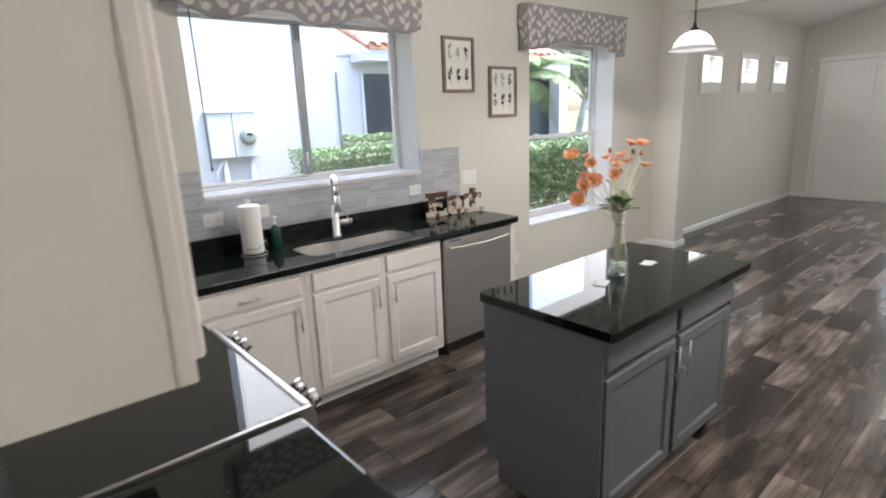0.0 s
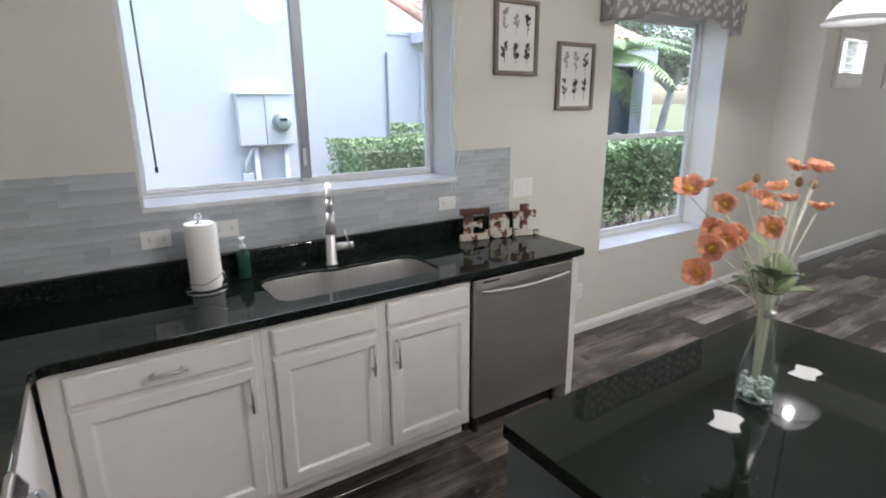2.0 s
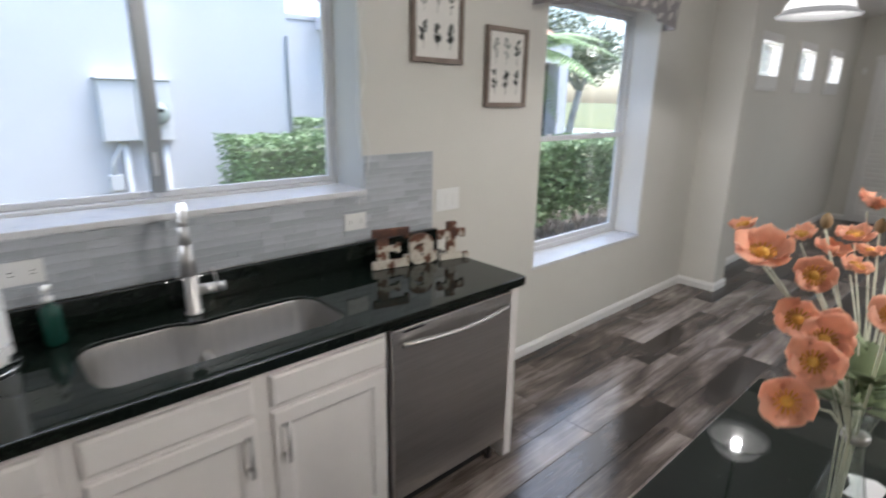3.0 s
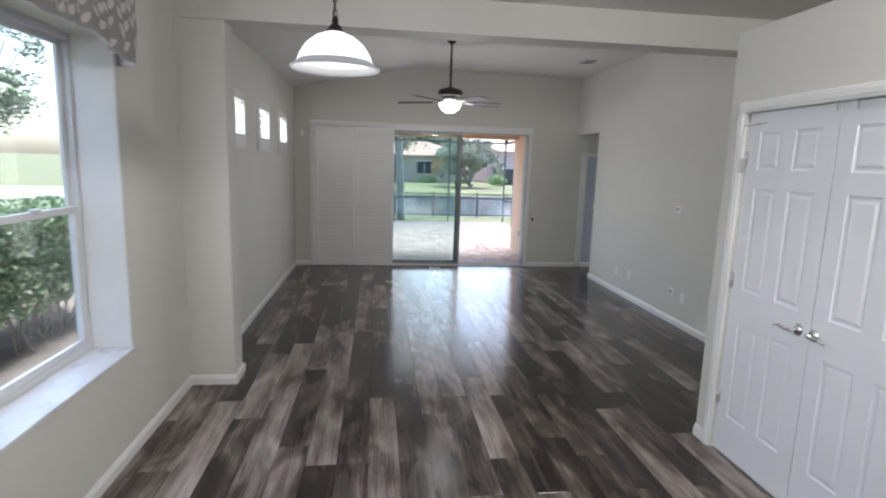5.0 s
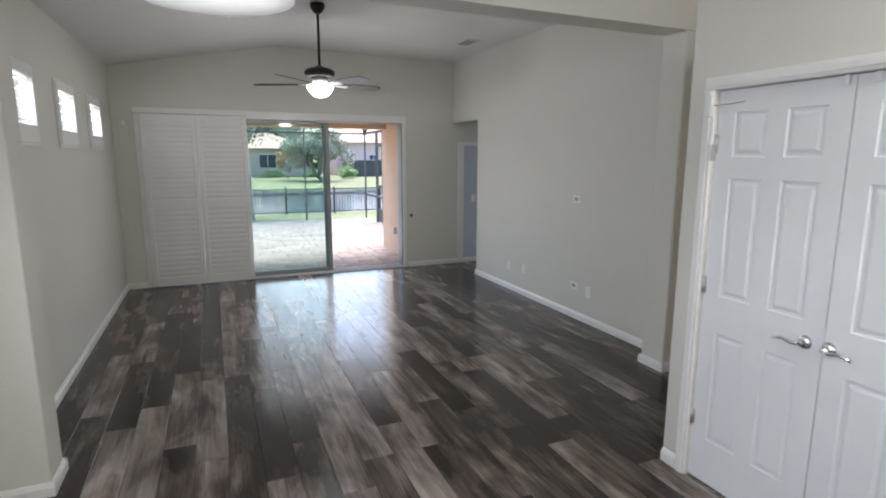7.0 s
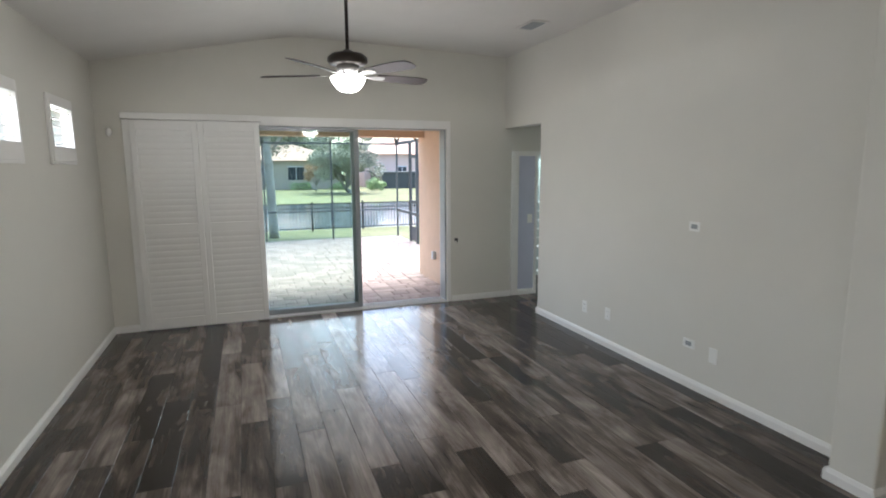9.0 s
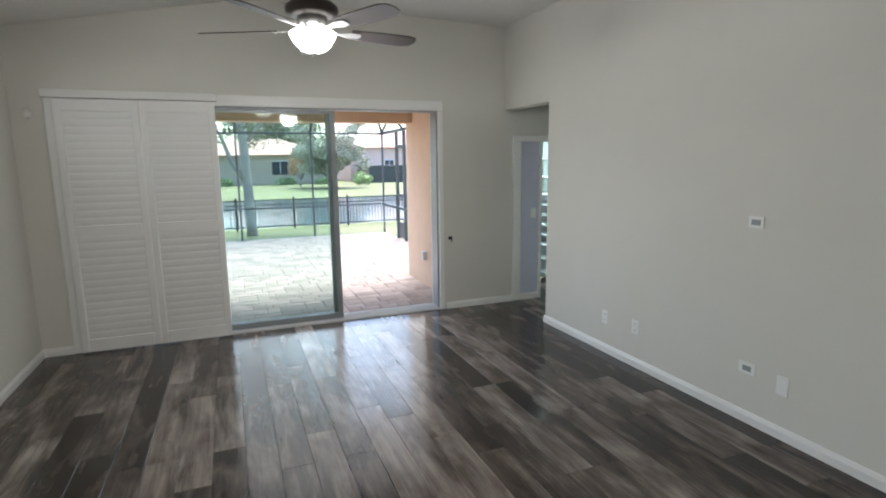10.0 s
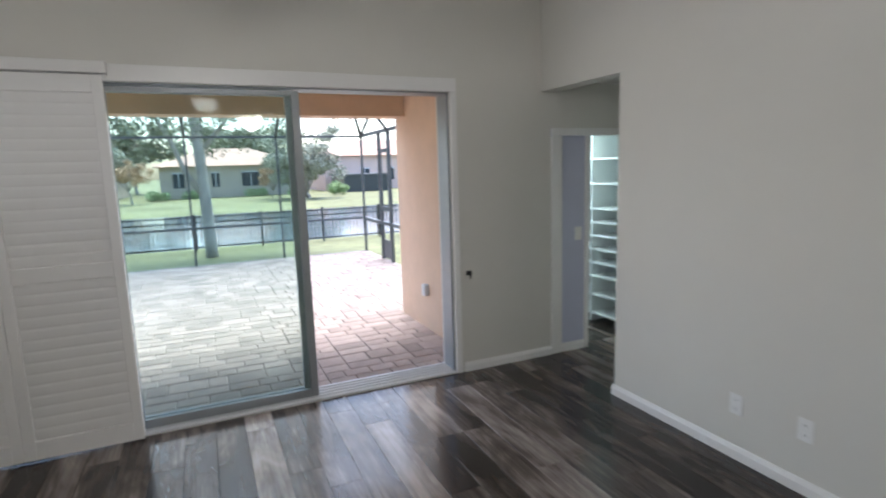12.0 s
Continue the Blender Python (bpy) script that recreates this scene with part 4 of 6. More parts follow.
letter_piece([(0.0, 0.0, 0.165, 0.042), (0.022, 0.042, 0.070, 0.165), (0.0, 0.165, 0.165, 0.205), (0.070, 0.088, 0.108, 0.116), (0.108, 0.076, 0.122, 0.128), (0.145, 0.148, 0.165, 0.165), (0.145, 0.042, 0.165, 0.060)], "letter_e")
cu = bpy.data.curves.new("letter_a", "FONT")
cu.body, cu.size, cu.extrude, cu.offset, cu.bevel_depth = "a", 0.268, 0.010, 0.009, 0.002
tmp = new("letter_tmp", cu)
me = bpy.data.meshes.new_from_object(tmp.evaluated_get(bpy.context.evaluated_depsgraph_get()))
bpy.data.objects.remove(tmp)
me.materials.clear()
me.materials.append(M["letter"])
me.transform(Matrix.Rotation(radians(90), 4, "X") @ Matrix.Diagonal((1.14, 1, 1, 1)))
la = new("letter_a", me)
la.parent = sign
lo = min(v.co.z for v in me.vertices)
left = min(v.co.x for v in me.vertices)
la.matrix_basis = pose(0.184 - left, 0, -lo)
letter_piece([(0.318, 0.0, 0.428, 0.036), (0.350, 0.036, 0.394, 0.208), (0.306, 0.128, 0.440, 0.166), (0.306, 0.118, 0.322, 0.128), (0.424, 0.118, 0.440, 0.128)], "letter_t")
letter_piece([(0.437, 0.0, 0.466, 0.030)], "full_stop")


# ---- framed prints ----
def framed_print(x0, x1, z0, z1, seed, label):
    p = thing("framed_print", label, "framed print", (x0, NY - 0.001, z0), group="botanical prints on the wall")
    w, h = x1 - x0, z1 - z0
    part("frame", rect_frame(bmesh.new(), 0, w, 0, h, -0.026, -0.001, 0.024, 0.003), M["wood"], p, "grey-brown wooden frame")
    part("picture", B(0.024, -0.010, 0.024, w - 0.024, -0.004, h - 0.024), M["print_paper"], p, "off-white paper with six botanical drawings")
    r = random.Random(seed)
    for i in range(3):
        for j in range(2):
            bm = bmesh.new()
            cx, cz = w * (0.24 + 0.26 * i), h * (0.31 + 0.39 * j) - 0.065
            H = r.uniform(0.110, 0.135)

            def leaf(px, pz, ang, ln, wd):
                ring = []
                for k in range(8):
                    t = k / 8 * 2 * math.pi
                    a, b = wd * math.sin(t), ln * (0.5 + 0.5 * math.cos(t))
                    ring.append(bm.verts.new((px + a * math.cos(ang) - b * math.sin(ang), -0.0108, pz + a * math.sin(ang) + b * math.cos(ang))))
                bm.faces.new(ring)
            box(bm, cx - 0.0012, -0.0112, cz, cx + 0.0012, -0.0104, cz + H * 0.9)
            for k in range(r.randint(9, 14)):
                leaf(cx, cz + H * r.uniform(0.2, 0.9), r.choice((-1, 1)) * r.uniform(0.4, 1.1), r.uniform(0.022, 0.038), r.uniform(0.004, 0.0085))
            leaf(cx, cz + H * 0.8, 0, 0.03, 0.006)
            part("drawing", bm, M["ink"] if (j == 0 or i == 2) else M["ink_light"], p)


framed_print(3.142, 3.474, 1.840, 2.256, 1, "six botanical drawings in a grey-brown wooden frame")
framed_print(3.648, 3.984, 1.634, 2.048, 2, "six botanical drawings in a grey-brown wooden frame")

# ---- range side ----
structure("trim_range_filler", B(WX + 0.01, 2.593, 0.10, 0.845, 3.19, 0.874), CAB, "white corner cabinet filler", "end panel")
near = thing("base_cabinet", "white painted base cabinet beside the range", "kitchen cabinet", group="base cabinets under the granite counter")
part("body", B(WX + 0.01, 1.10, 0.10, 0.79, 1.785, 0.874, 0.002), CAB, near)
part("toe_kick", B(WX + 0.01, 1.10, 0.002, 0.72, 1.785, 0.10), CAB, near)
tagged(part("countertop", slab([(WX + 0.003, 1.790), (WX + 0.003, 1.08), (0.835, 1.08), (0.835, 1.790)], [], 0.876, 0.915), M["granite"]), "polished black granite countertop beside the range", "countertop")

rg = thing("range", "white kitchen range with black glass cooktop and steel knobs", "stove")
part("body", B(WX + 0.02, 1.815, 0.02, 0.815, 2.570, 0.895, 0.003), M["white"], rg, "white side panels")
part("cooktop", B(WX + 0.02, 1.8075, 0.896, 0.848, 2.585, 0.922, 0.004), M["black_glass"], rg, "black glass cooktop")
bm = bmesh.new()
vs0 = [bm.verts.new((x, 1.806, z)) for x, z in ((0.849, 0.895), (0.849, 0.927), (0.867, 0.928), (0.886, 0.885), (0.874, 0.80), (0.816, 0.80))]
vs1 = [bm.verts.new((v.co.x, 2.579, v.co.z)) for v in vs0]
for k in range(6):
    bm.faces.new((vs0[k], vs0[(k + 1) % 6], vs1[(k + 1) % 6], vs1[k]))
bm.faces.new(vs0)
bm.faces.new(vs1[::-1])
bmesh.ops.bevel(bm, geom=bm.edges[:], offset=0.004, segments=2, affect="EDGES")
part("control_panel", bm, M["steel"], rg, "brushed steel front control panel")
face = Matrix.Translation((0.8785, 0, 0.9075)) @ Matrix.Rotation(radians(-23.8), 4, "Y")
part("panel_glass", B(-0.0005, 1.825, -0.019, 0.0012, 2.565, 0.019, 0.0004), M["black_glass"], rg, "dark glass strip behind the knobs", m=face)
part("side_trim", B(WX + 0.02, 1.791, 0.900, 0.866, 1.8055, 0.925, 0.002), M["steel"], rg, "brushed steel side trim")
part("oven_door", B(0.816, 1.825, 0.22, 0.862, 2.560, 0.79, 0.008), M["steel"], rg, "steel oven door")
part("oven_window", B(0.8625, 1.95, 0.36, 0.866, 2.43, 0.66, 0.001), M["black_glass"], rg, "black oven window")
bm = bmesh.new()
cyl(bm, (0.91, 1.86, 0.74), (0.91, 2.525, 0.74), 0.012)
for y in (1.90, 2.485):
    cyl(bm, (0.862, y, 0.74), (0.91, y, 0.74), 0.009)
part("oven_handle", bm, M["nickel"], rg)
for y in (1.87, 1.96, 2.385, 2.47):
    bm = bmesh.new()
    cyl(bm, (0.887, y, 0.892), (0.920, y, 0.906), 0.0255, 0.0235, 28)
    kn = part("knob", bm, M["chrome"], rg, "polished steel knob")
    part("knob_skirt", cyl(bmesh.new(), (0.876, y, 0.8873), (0.8868, y, 0.8919), 0.029, 0.0285, 28), M["black"], kn, "black skirt")
    part("knob_face", cyl(bmesh.new(), (0.9202, y, 0.9061), (0.9225, y, 0.907), 0.0215, 0.0205, 28), M["frame_grey"], kn, "dark grey face")

# upper cabinets and microwave over the range
up = thing("wall_cabinet", "white painted wall cabinet with bar handle", "kitchen cabinet", group="wall cabinets")
part("body", B(WX + 0.003, 1.215, 1.370, 0.434, 1.805, 2.36, 0.002), CAB, up)
part("face_frame", B(0.4345, 1.213, 1.370, 0.457, 1.807, 2.36, 0.002), CAB, up)
d = part("door", ring_panel(bmesh.new(), 0.0, 0.0, 0.535, 0.955, SHAKER, 0.02), CAB, up, m=pose(0.479, 1.245, 1.388, 0, 0, 90))
bar_pull(d, 0.50, 0.12, 0.145, True, M["nickel"])
up2 = thing("wall_cabinet", "white painted short cabinet above the microwave", "kitchen cabinet", group="wall cabinets")
part("body", B(WX + 0.003, 1.808, 1.885, 0.457, 2.585, 2.36, 0.002), CAB, up2)
part("door", ring_panel(bmesh.new(), 0.0, 0.0, 0.37, 0.44, SHAKER, 0.02), CAB, up2, m=pose(0.479, 1.825, 1.90, 0, 0, 90))
part("door", ring_panel(bmesh.new(), 0.0, 0.0, 0.37, 0.44, SHAKER, 0.02), CAB, up2, m=pose(0.479, 2.20, 1.90, 0, 0, 90))
mw = thing("microwave", "black over-range microwave under a white cabinet", "microwave")
part("body", B(WX + 0.003, 1.815, 1.440, 0.545, 2.580, 1.880, 0.006), M["black"], mw)
part("door", B(0.546, 1.818, 1.445, 0.575, 2.40, 1.876, 0.006), M["black_glass"], mw, "black glass door")
part("control_panel", B(0.546, 2.405, 1.445, 0.573, 2.577, 1.876, 0.004), M["black"], mw)

# ---- island ----
isl = thing("kitchen_island", "grey painted kitchen island with drawers and doors", "kitchen island")
ISL = M["island"]
bm = bmesh.new()
prism(bm, [(1.545, 0.10), (2.125, 0.10), (2.125, 0.873), (1.545, 0.873)], 1.115)
for v in bm.verts:
    v.co = Vector((1.895 + v.co.z, v.co.x, v.co.y))
part("body", bm, ISL, isl)
part("toe_kick", B(1.897, 1.605, 0.002, 3.008, 2.065, 0.099), ISL, isl)
for x in (1.878, 3.011):
    bm = bmesh.new()
    prism(bm, [(1.605, 0.003), (2.065, 0.003), (2.065, 0.098), (2.140, 0.098), (2.140, 0.873), (1.535, 0.873), (1.535, 0.098), (1.605, 0.098)], 0.016)
    for v in bm.verts:
        v.co = Vector((x + v.co.z, v.co.x, v.co.y))
    part("side_panel", bm, ISL, isl)
for a, b, hd in ((1.892, 2.428, "r"), (2.462, 3.000, "l")):
    part("drawer_front", ring_panel(bmesh.new(), a, 0.728, b, 0.856, SLAB, 0.02), ISL, isl, m=pose(0, 1.524, 0))
    d = part("door", ring_panel(bmesh.new(), a, 0.125, b, 0.706, SHAKER, 0.02), ISL, isl, m=pose(0, 1.524, 0))
    bar_pull(d, b - 0.030 if hd == "r" else a + 0.030, 0.605, 0.160, True, M["nickel"])
tagged(part("island_top", slab(rounded(1.858, 1.483, 3.094, 2.150, 0.012, 3), [], 0.876, 0.915, 0.012), M["granite"]), "polished black granite slab on the grey island", "countertop")
for n, (x, y, rz) in enumerate(((2.318, 1.833, 20), (2.744, 1.84, 5))):
    c = thing("business_cards", "small stack of white cards on the granite island", "cards", (x, y, 0.9155), rz, "cards on the island")
    bm = bmesh.new()
    for k in range(4):
        w, h = 0.044, 0.026
        a = radians(k * 9 - 12)
        pr = [(sx * w * math.cos(a) - sy * h * math.sin(a), sx * w * math.sin(a) + sy * h * math.cos(a)) for sx, sy in ((-1, -1), (1, -1), (1, 1), (-1, 1))]
        prism(bm, pr, 0.0006, k * 0.0008)
    part("card", bm, M["card"], c)

vase = thing("vase", "clear glass bottle vase with coral silk poppies", "vase", (2.484, 1.852, 0.9155))
outerp = [(0.002, 0.0), (0.036, 0.0), (0.046, 0.008), (0.048, 0.03), (0.046, 0.075), (0.034, 0.14), (0.021, 0.20), (0.017, 0.232), (0.019, 0.262), (0.026, 0.292)]
innerp = [(r - 0.003, z + (0.006 if z < 0.01 else 0)) for r, z in outerp[::-1] if r > 0.01]
part("glass_body", lathe(bmesh.new(), outerp + innerp, 36, close=False), M["vase_glass"], vase)
bm = bmesh.new()
r = random.Random(2)
for k in range(120):
    a, rr, z = r.uniform(0, 6.28), 0.037 * math.sqrt(r.random()), 0.012 + 0.050 * r.random()
    bmesh.ops.create_icosphere(bm, subdivisions=1, radius=r.uniform(0.005, 0.008), matrix=pose(rr * math.cos(a), rr * math.sin(a), z))
part("glass_pebbles", bm, M["pebble"], vase, "pale aqua glass pebbles")
bm = bmesh.new()
lathe(bm, [(0.0185, 0.236), (0.0205, 0.240), (0.0205, 0.246), (0.0185, 0.250)], 24)
part("neck_wire", bm, M["nickel"], vase, "thin wire round the neck")
FACING, RISING = (-0.80, -0.30, 0.42), (-0.10, -0.15, 0.85)
BLOOMS = [(-0.132, 0.076, 0.526, 1.0, FACING), (-0.072, -0.012, 0.476, 1.0, FACING), (-0.148, 0.080, 0.462, 1.1, FACING), (-0.172, 0.042, 0.452, 1.1, FACING), (-0.118, 0.045, 0.452, 1.0, FACING),
          (-0.229, 0.037, 0.440, 1.05, FACING), (-0.250, 0.052, 0.385, 1.15, FACING), (-0.205, 0.124, 0.560, 1.2, (-0.45, -0.1, 0.8)), (0.077, 0.240, 0.534, 0.78, (-0.3, 0.3, 0.85)), (0.112, 0.155, 0.527, 0.75, RISING),
          (0.092, 0.105, 0.512, 0.9, RISING), (0.118, 0.078, 0.540, 0.95, (-0.3, -0.2, 0.7)), (0.140, 0.056, 0.512, 0.9, RISING), (0.242, 0.022, 0.482, 0.95, (0.3, -0.1, 0.75)), (0.198, 0.022, 0.588, 1.05, RISING), (0.200, 0.078, 0.586, 1.0, RISING), (0.060, 0.060, 0.500, 0.8, RISING)]
for x, y, z, s, face in BLOOMS:
    fl = new("poppy")
    fl.parent = vase
    fl.location = (0, 0, 0)
    top = Vector((x, y, z))
    r = random.Random(int(x * 1000) + int(z * 777))
    lean = (Vector(face) + Vector((r.uniform(-0.2, 0.2), r.uniform(-0.2, 0.2), r.uniform(-0.1, 0.1)))).normalized()
    bm = bmesh.new()
    tube(bm, [(x * 0.05, y * 0.05, 0.03), (x * 0.10, y * 0.10, 0.25), (x * 0.45, y * 0.45, 0.25 + (z - 0.25) * 0.55), tuple(top - lean * 0.012)], 0.0015, 6)
    part("stem", bm, M["stem"], fl)
    q = lean.to_track_quat("Z", "Y")
    bm = bmesh.new()
    for k in range(5):
        a0 = 2 * math.pi * k / 5 + r.uniform(-0.2, 0.2)
        ln, cup = 0.0305 * s * r.uniform(0.85, 1.1), r.uniform(0.35, 0.75)
        rows = []
        for i in range(6):
            t = i / 5
            wid = 1.02 * math.sin(math.pi * (0.15 + 0.55 * t))
            rad = ln * (0.08 + 0.92 * t)
            rowv = []
            for j in range(7):
                b = (j / 6 - 0.5) * 2
                ang = a0 + b * wid
                zz = cup * ln * (t ** 1.6) + 0.004 * math.sin(b * 5 + k) * t + 0.0035 * math.sin(t * 9 + b * 3 + k) - 0.10 * ln * abs(b) * t + 0.002 * (k % 2)
                rr = rad * (1 - 0.16 * b * b * t + 0.04 * math.sin(b * 7 + k) * t)
                rowv.append(bm.verts.new(top + q @ Vector((rr * math.cos(ang), rr * math.sin(ang), zz))))
            rows.append(rowv)
        for i in range(5):
            for j in range(6):
                bm.faces.new((rows[i][j], rows[i + 1][j], rows[i + 1][j + 1], rows[i][j + 1])).smooth = True
    pe = part("petals", bm, M["petal"], fl, "coral orange silk petals")
    mod = pe.modifiers.new("thickness", "SOLIDIFY")
    mod.thickness = 0.0006
    bm = bmesh.new()
    bmesh.ops.create_icosphere(bm, subdivisions=2, radius=0.0075 * s, matrix=Matrix.Translation(top + lean * 0.004))
    for k in range(14):
        a = 6.283 * k / 14
        p0 = top + q @ Vector((0.006 * math.cos(a), 0.006 * math.sin(a), 0.004))
        p1 = top + q @ Vector((0.014 * s * math.cos(a), 0.014 * s * math.sin(a), 0.009))
        cyl(bm, p0, p1, 0.0008, 0.0016, 5)
    part("flower_heart", bm, M["petal_heart"], fl, "yellow centre")
for x, y, z in ((0.083, 0.116, 0.566), (0.186, 0.056, 0.553), (0.229, 0.039, 0.545), (-0.035, -0.015, 0.485)):
    bd = new("bud")
    bd.parent = vase
    bm = bmesh.new()
    lathe(bm, [(0.001, -0.012), (0.007, -0.008), (0.010, 0.0), (0.008, 0.010), (0.001, 0.017)], 12, (x, y, z))
    part("bud_head", bm, M["bud"], bd, "closed brown-green bud")
    part("stem", tube(bmesh.new(), [(0, 0, 0.05), (x * 0.1, y * 0.1, 0.26), (x * 0.5, y * 0.5, 0.42), (x, y, z - 0.01)], 0.002, 6), M["stem"], bd)
r = random.Random(9)
for k in range(15):
    a = k * 2.4
    tilt = r.uniform(0.25, 1.1)
    base = Vector((0.012 * math.cos(a), 0.012 * math.sin(a), r.uniform(0.29, 0.40)))
    dirn = Vector((math.cos(a) * math.sin(tilt), math.sin(a) * math.sin(tilt), math.cos(tilt)))
    side = dirn.cross(Vector((0, 0, 1))).normalized()
    ln = r.uniform(0.070, 0.11)
    bm = bmesh.new()
    rows = []
    for i in range(8):
        t = i / 7
        c = base + dirn * ln * t + Vector((0, 0, -0.025 * t * t))
        w = 0.031 * math.sin(math.pi * min(1, 0.08 + 0.9 * t)) * (1 + 0.12 * math.sin(t * 22 + k))
        rows.append([bm.verts.new(c + side * w * b + Vector((0, 0, 0.006 * abs(b)))) for b in (-1, 0, 1)])
    for i in range(7):
        for j in range(2):
            bm.faces.new((rows[i][j], rows[i + 1][j], rows[i + 1][j + 1], rows[i][j + 1])).smooth = True
    lf = part("leaf", bm, M["flower_leaf"], vase, "grey-green silk leaf")
    mod = lf.modifiers.new("thickness", "SOLIDIFY")
    mod.thickness = 0.0006

# ---- pantry doors ----
def casing(name, label, x0, x1, z1, y, w=0.062, d=0.018):
    c = thing(name, label, "door casing", kind="structure")
    for a, b in ((x0 - w, x0), (x1, x1 + w)):
        bm = B(a, y, 0.002, b, y + d, z1, 0.004)
        box(bm, a + w * 0.3, y + d + 0.0002, 0.002, b - w * 0.25, y + d + 0.006, z1, 0.002)
        part("casing_leg", bm, M["trim"], c)
    bm = B(x0 - w, y, z1 + 0.0005, x1 + w, y + d, z1 + w, 0.004)
    box(bm, x0 - w + 0.012, y + d + 0.0002, z1 + w * 0.25, x1 + w - 0.012, y + d + 0.006, z1 + w * 0.75, 0.002)
    part("casing_head", bm, M["trim"], c)
    return c


casing("trim_pantry", "white moulded door casing round the pantry", 4.06, 5.32, 2.06, 0.3135)
RAISED = [(0, 0.0), (0.004, 0.007), (0.016, 0.008), (0.030, 0.002), (0.034, 0.0012)]


def six_panel_leaf(name, label, x0, x1, z0, z1, y, hinge_right, lever_dir):
    """A moulded six-panel leaf facing +y, its front at y."""
    d = tagged(thing(name, label, "door", kind="structure"))
    w = x1 - x0
    s = 0.092
    pw = (w - 3 * s) / 2
    cols = [(x0 + s, x0 + s + pw), (x1 - s - pw, x1 - s)]
    rows = [(0.255, 0.845), (1.040, 1.635), (1.738, 1.950)]
    holes = [(a, b, c, e) for a, b in cols for c, e in rows]
    us = sorted({x0, x1, *[h[0] for h in holes], *[h[1] for h in holes]})
    vs = sorted({z0, z1, *[h[2] for h in holes], *[h[3] for h in holes]})
    bm = wall_cells(us, vs, lambda u, v: not any(h[0] < u < h[1] and h[2] < v < h[3] for h in holes), lambda u, v, q: (u, y - q * 0.035, v))
    part("leaf", bm, M["door"], d)
    for a, b, c, e in holes:
        bm = ring_panel(bmesh.new(), a, c, b, e, RAISED, 0.03)
        for v in bm.verts:
            v.co.y = y - v.co.y
        part("panel", bm, M["door"], d)
    hx = x1 if hinge_right else x0
    for hz in (0.35, 1.085, 1.80):
        bm = bmesh.new()
        cyl(bm, (hx, y + 0.006, hz - 0.045), (hx, y + 0.006, hz + 0.045), 0.007, seg=10)
        box(bm, hx - 0.016, y + 0.0002, hz - 0.044, hx + 0.016, y + 0.003, hz + 0.044)
        part("hinge", bm, M["nickel"], d, "brushed nickel hinge")
    lx = x0 + 0.075 if hinge_right else x1 - 0.022
    h = part("lever_handle", lathe(bmesh.new(), [(0.001, 0.012), (0.022, 0.011), (0.031, 0.004), (0.033, 0.0)], 28), M["chrome"], d, "polished chrome lever handle", m=pose(lx, y + 0.0005, 0.945, -90, 0, 0))
    bm = bmesh.new()
    cyl(bm, (0, 0, 0.010), (0, 0, 0.045), 0.010)
    tube(bm, [(0, 0, 0.045), (lever_dir * 0.03, 0.002, 0.052), (lever_dir * 0.07, -0.006, 0.050), (lever_dir * 0.115, 0.008, 0.048)], 0.0095, 12, 0.006)
    part("lever", bm, M["chrome"], h)
    for k in ((x0 + 0.02,) if hinge_right else (x1 - 0.085,)):
        part("roller_catch", B(k, y + 0.0005, 2.018, k + 0.022, y + 0.014, 2.057, 0.003), M["white"], d, "white roller catch")
    return d


six_panel_leaf("door_1", "closed white moulded six-panel pantry door leaf", 4.702, 5.316, 0.012, 2.055, 0.300, True, 1)
six_panel_leaf("door_2", "closed white moulded six-panel pantry door leaf", 4.066, 4.698, 0.012, 2.055, 0.300, False, -1)
hs = thing("door_hold", "small metal door alarm contact with a wire arm", "door sensor")
part("sensor_body", B(5.318, 0.338, 1.93, 5.352, 0.356, 2.03, 0.003), M["white"], hs)
part("wire_arm", tube(bmesh.new(), [(5.335, 0.345, 1.985), (5.25, 0.318, 1.99), (5.17, 0.312, 1.995)], 0.003, 6), M["nickel"], hs)
part("latch", B(5.310, 0.301, 1.72, 5.322, 0.345, 1.80, 0.003), M["nickel"], hs, "nickel swing latch")

# ---- pendant and fan ----
PX, PY = 4.70, 2.60
pen = thing("pendant_lamp", "lit alabaster glass bell pendant on a bronze chain", "pendant lamp", (PX, PY, 2.083))
prof = [(0.178, 0.0), (0.180, 0.008), (0.165, 0.016), (0.152, 0.030), (0.140, 0.060), (0.115, 0.098), (0.078, 0.128), (0.035, 0.145), (0.030, 0.146)]
part("shade", lathe(bmesh.new(), prof[3:], 48, close=False), M["shade_glass"], pen, "lit alabaster glass shade")
part("shade_lip", lathe(bmesh.new(), [(0.1515, 0.0295), (0.164, 0.0155), (0.1795, 0.008), (0.178, 0.0), (0.174, 0.001), (0.160, 0.010), (0.147, 0.026)], 48, close=False), M["shade_lip"], pen, "flared frosted glass lip")
part("shade_lining", lathe(bmesh.new(), [(r - 0.0045, z - 0.003) for r, z in prof[3:]], 48, close=False), M["shade_lip"], pen, "frosted inner face of the shade")
part("bulb", lathe(bmesh.new(), [(0.001, 0.078), (0.014, 0.081), (0.022, 0.093), (0.019, 0.108), (0.013, 0.120), (0.013, 0.135)], 20), M["bulb"], pen, "lit bulb")
part("cap", lathe(bmesh.new(), [(0.001, 0.205), (0.010, 0.205), (0.014, 0.190), (0.012, 0.178), (0.024, 0.168), (0.034, 0.150), (0.034, 0.1465), (0.001, 0.1465)], 24), M["bronze"], pen, "bronze fitter cap")
bm = bmesh.new()
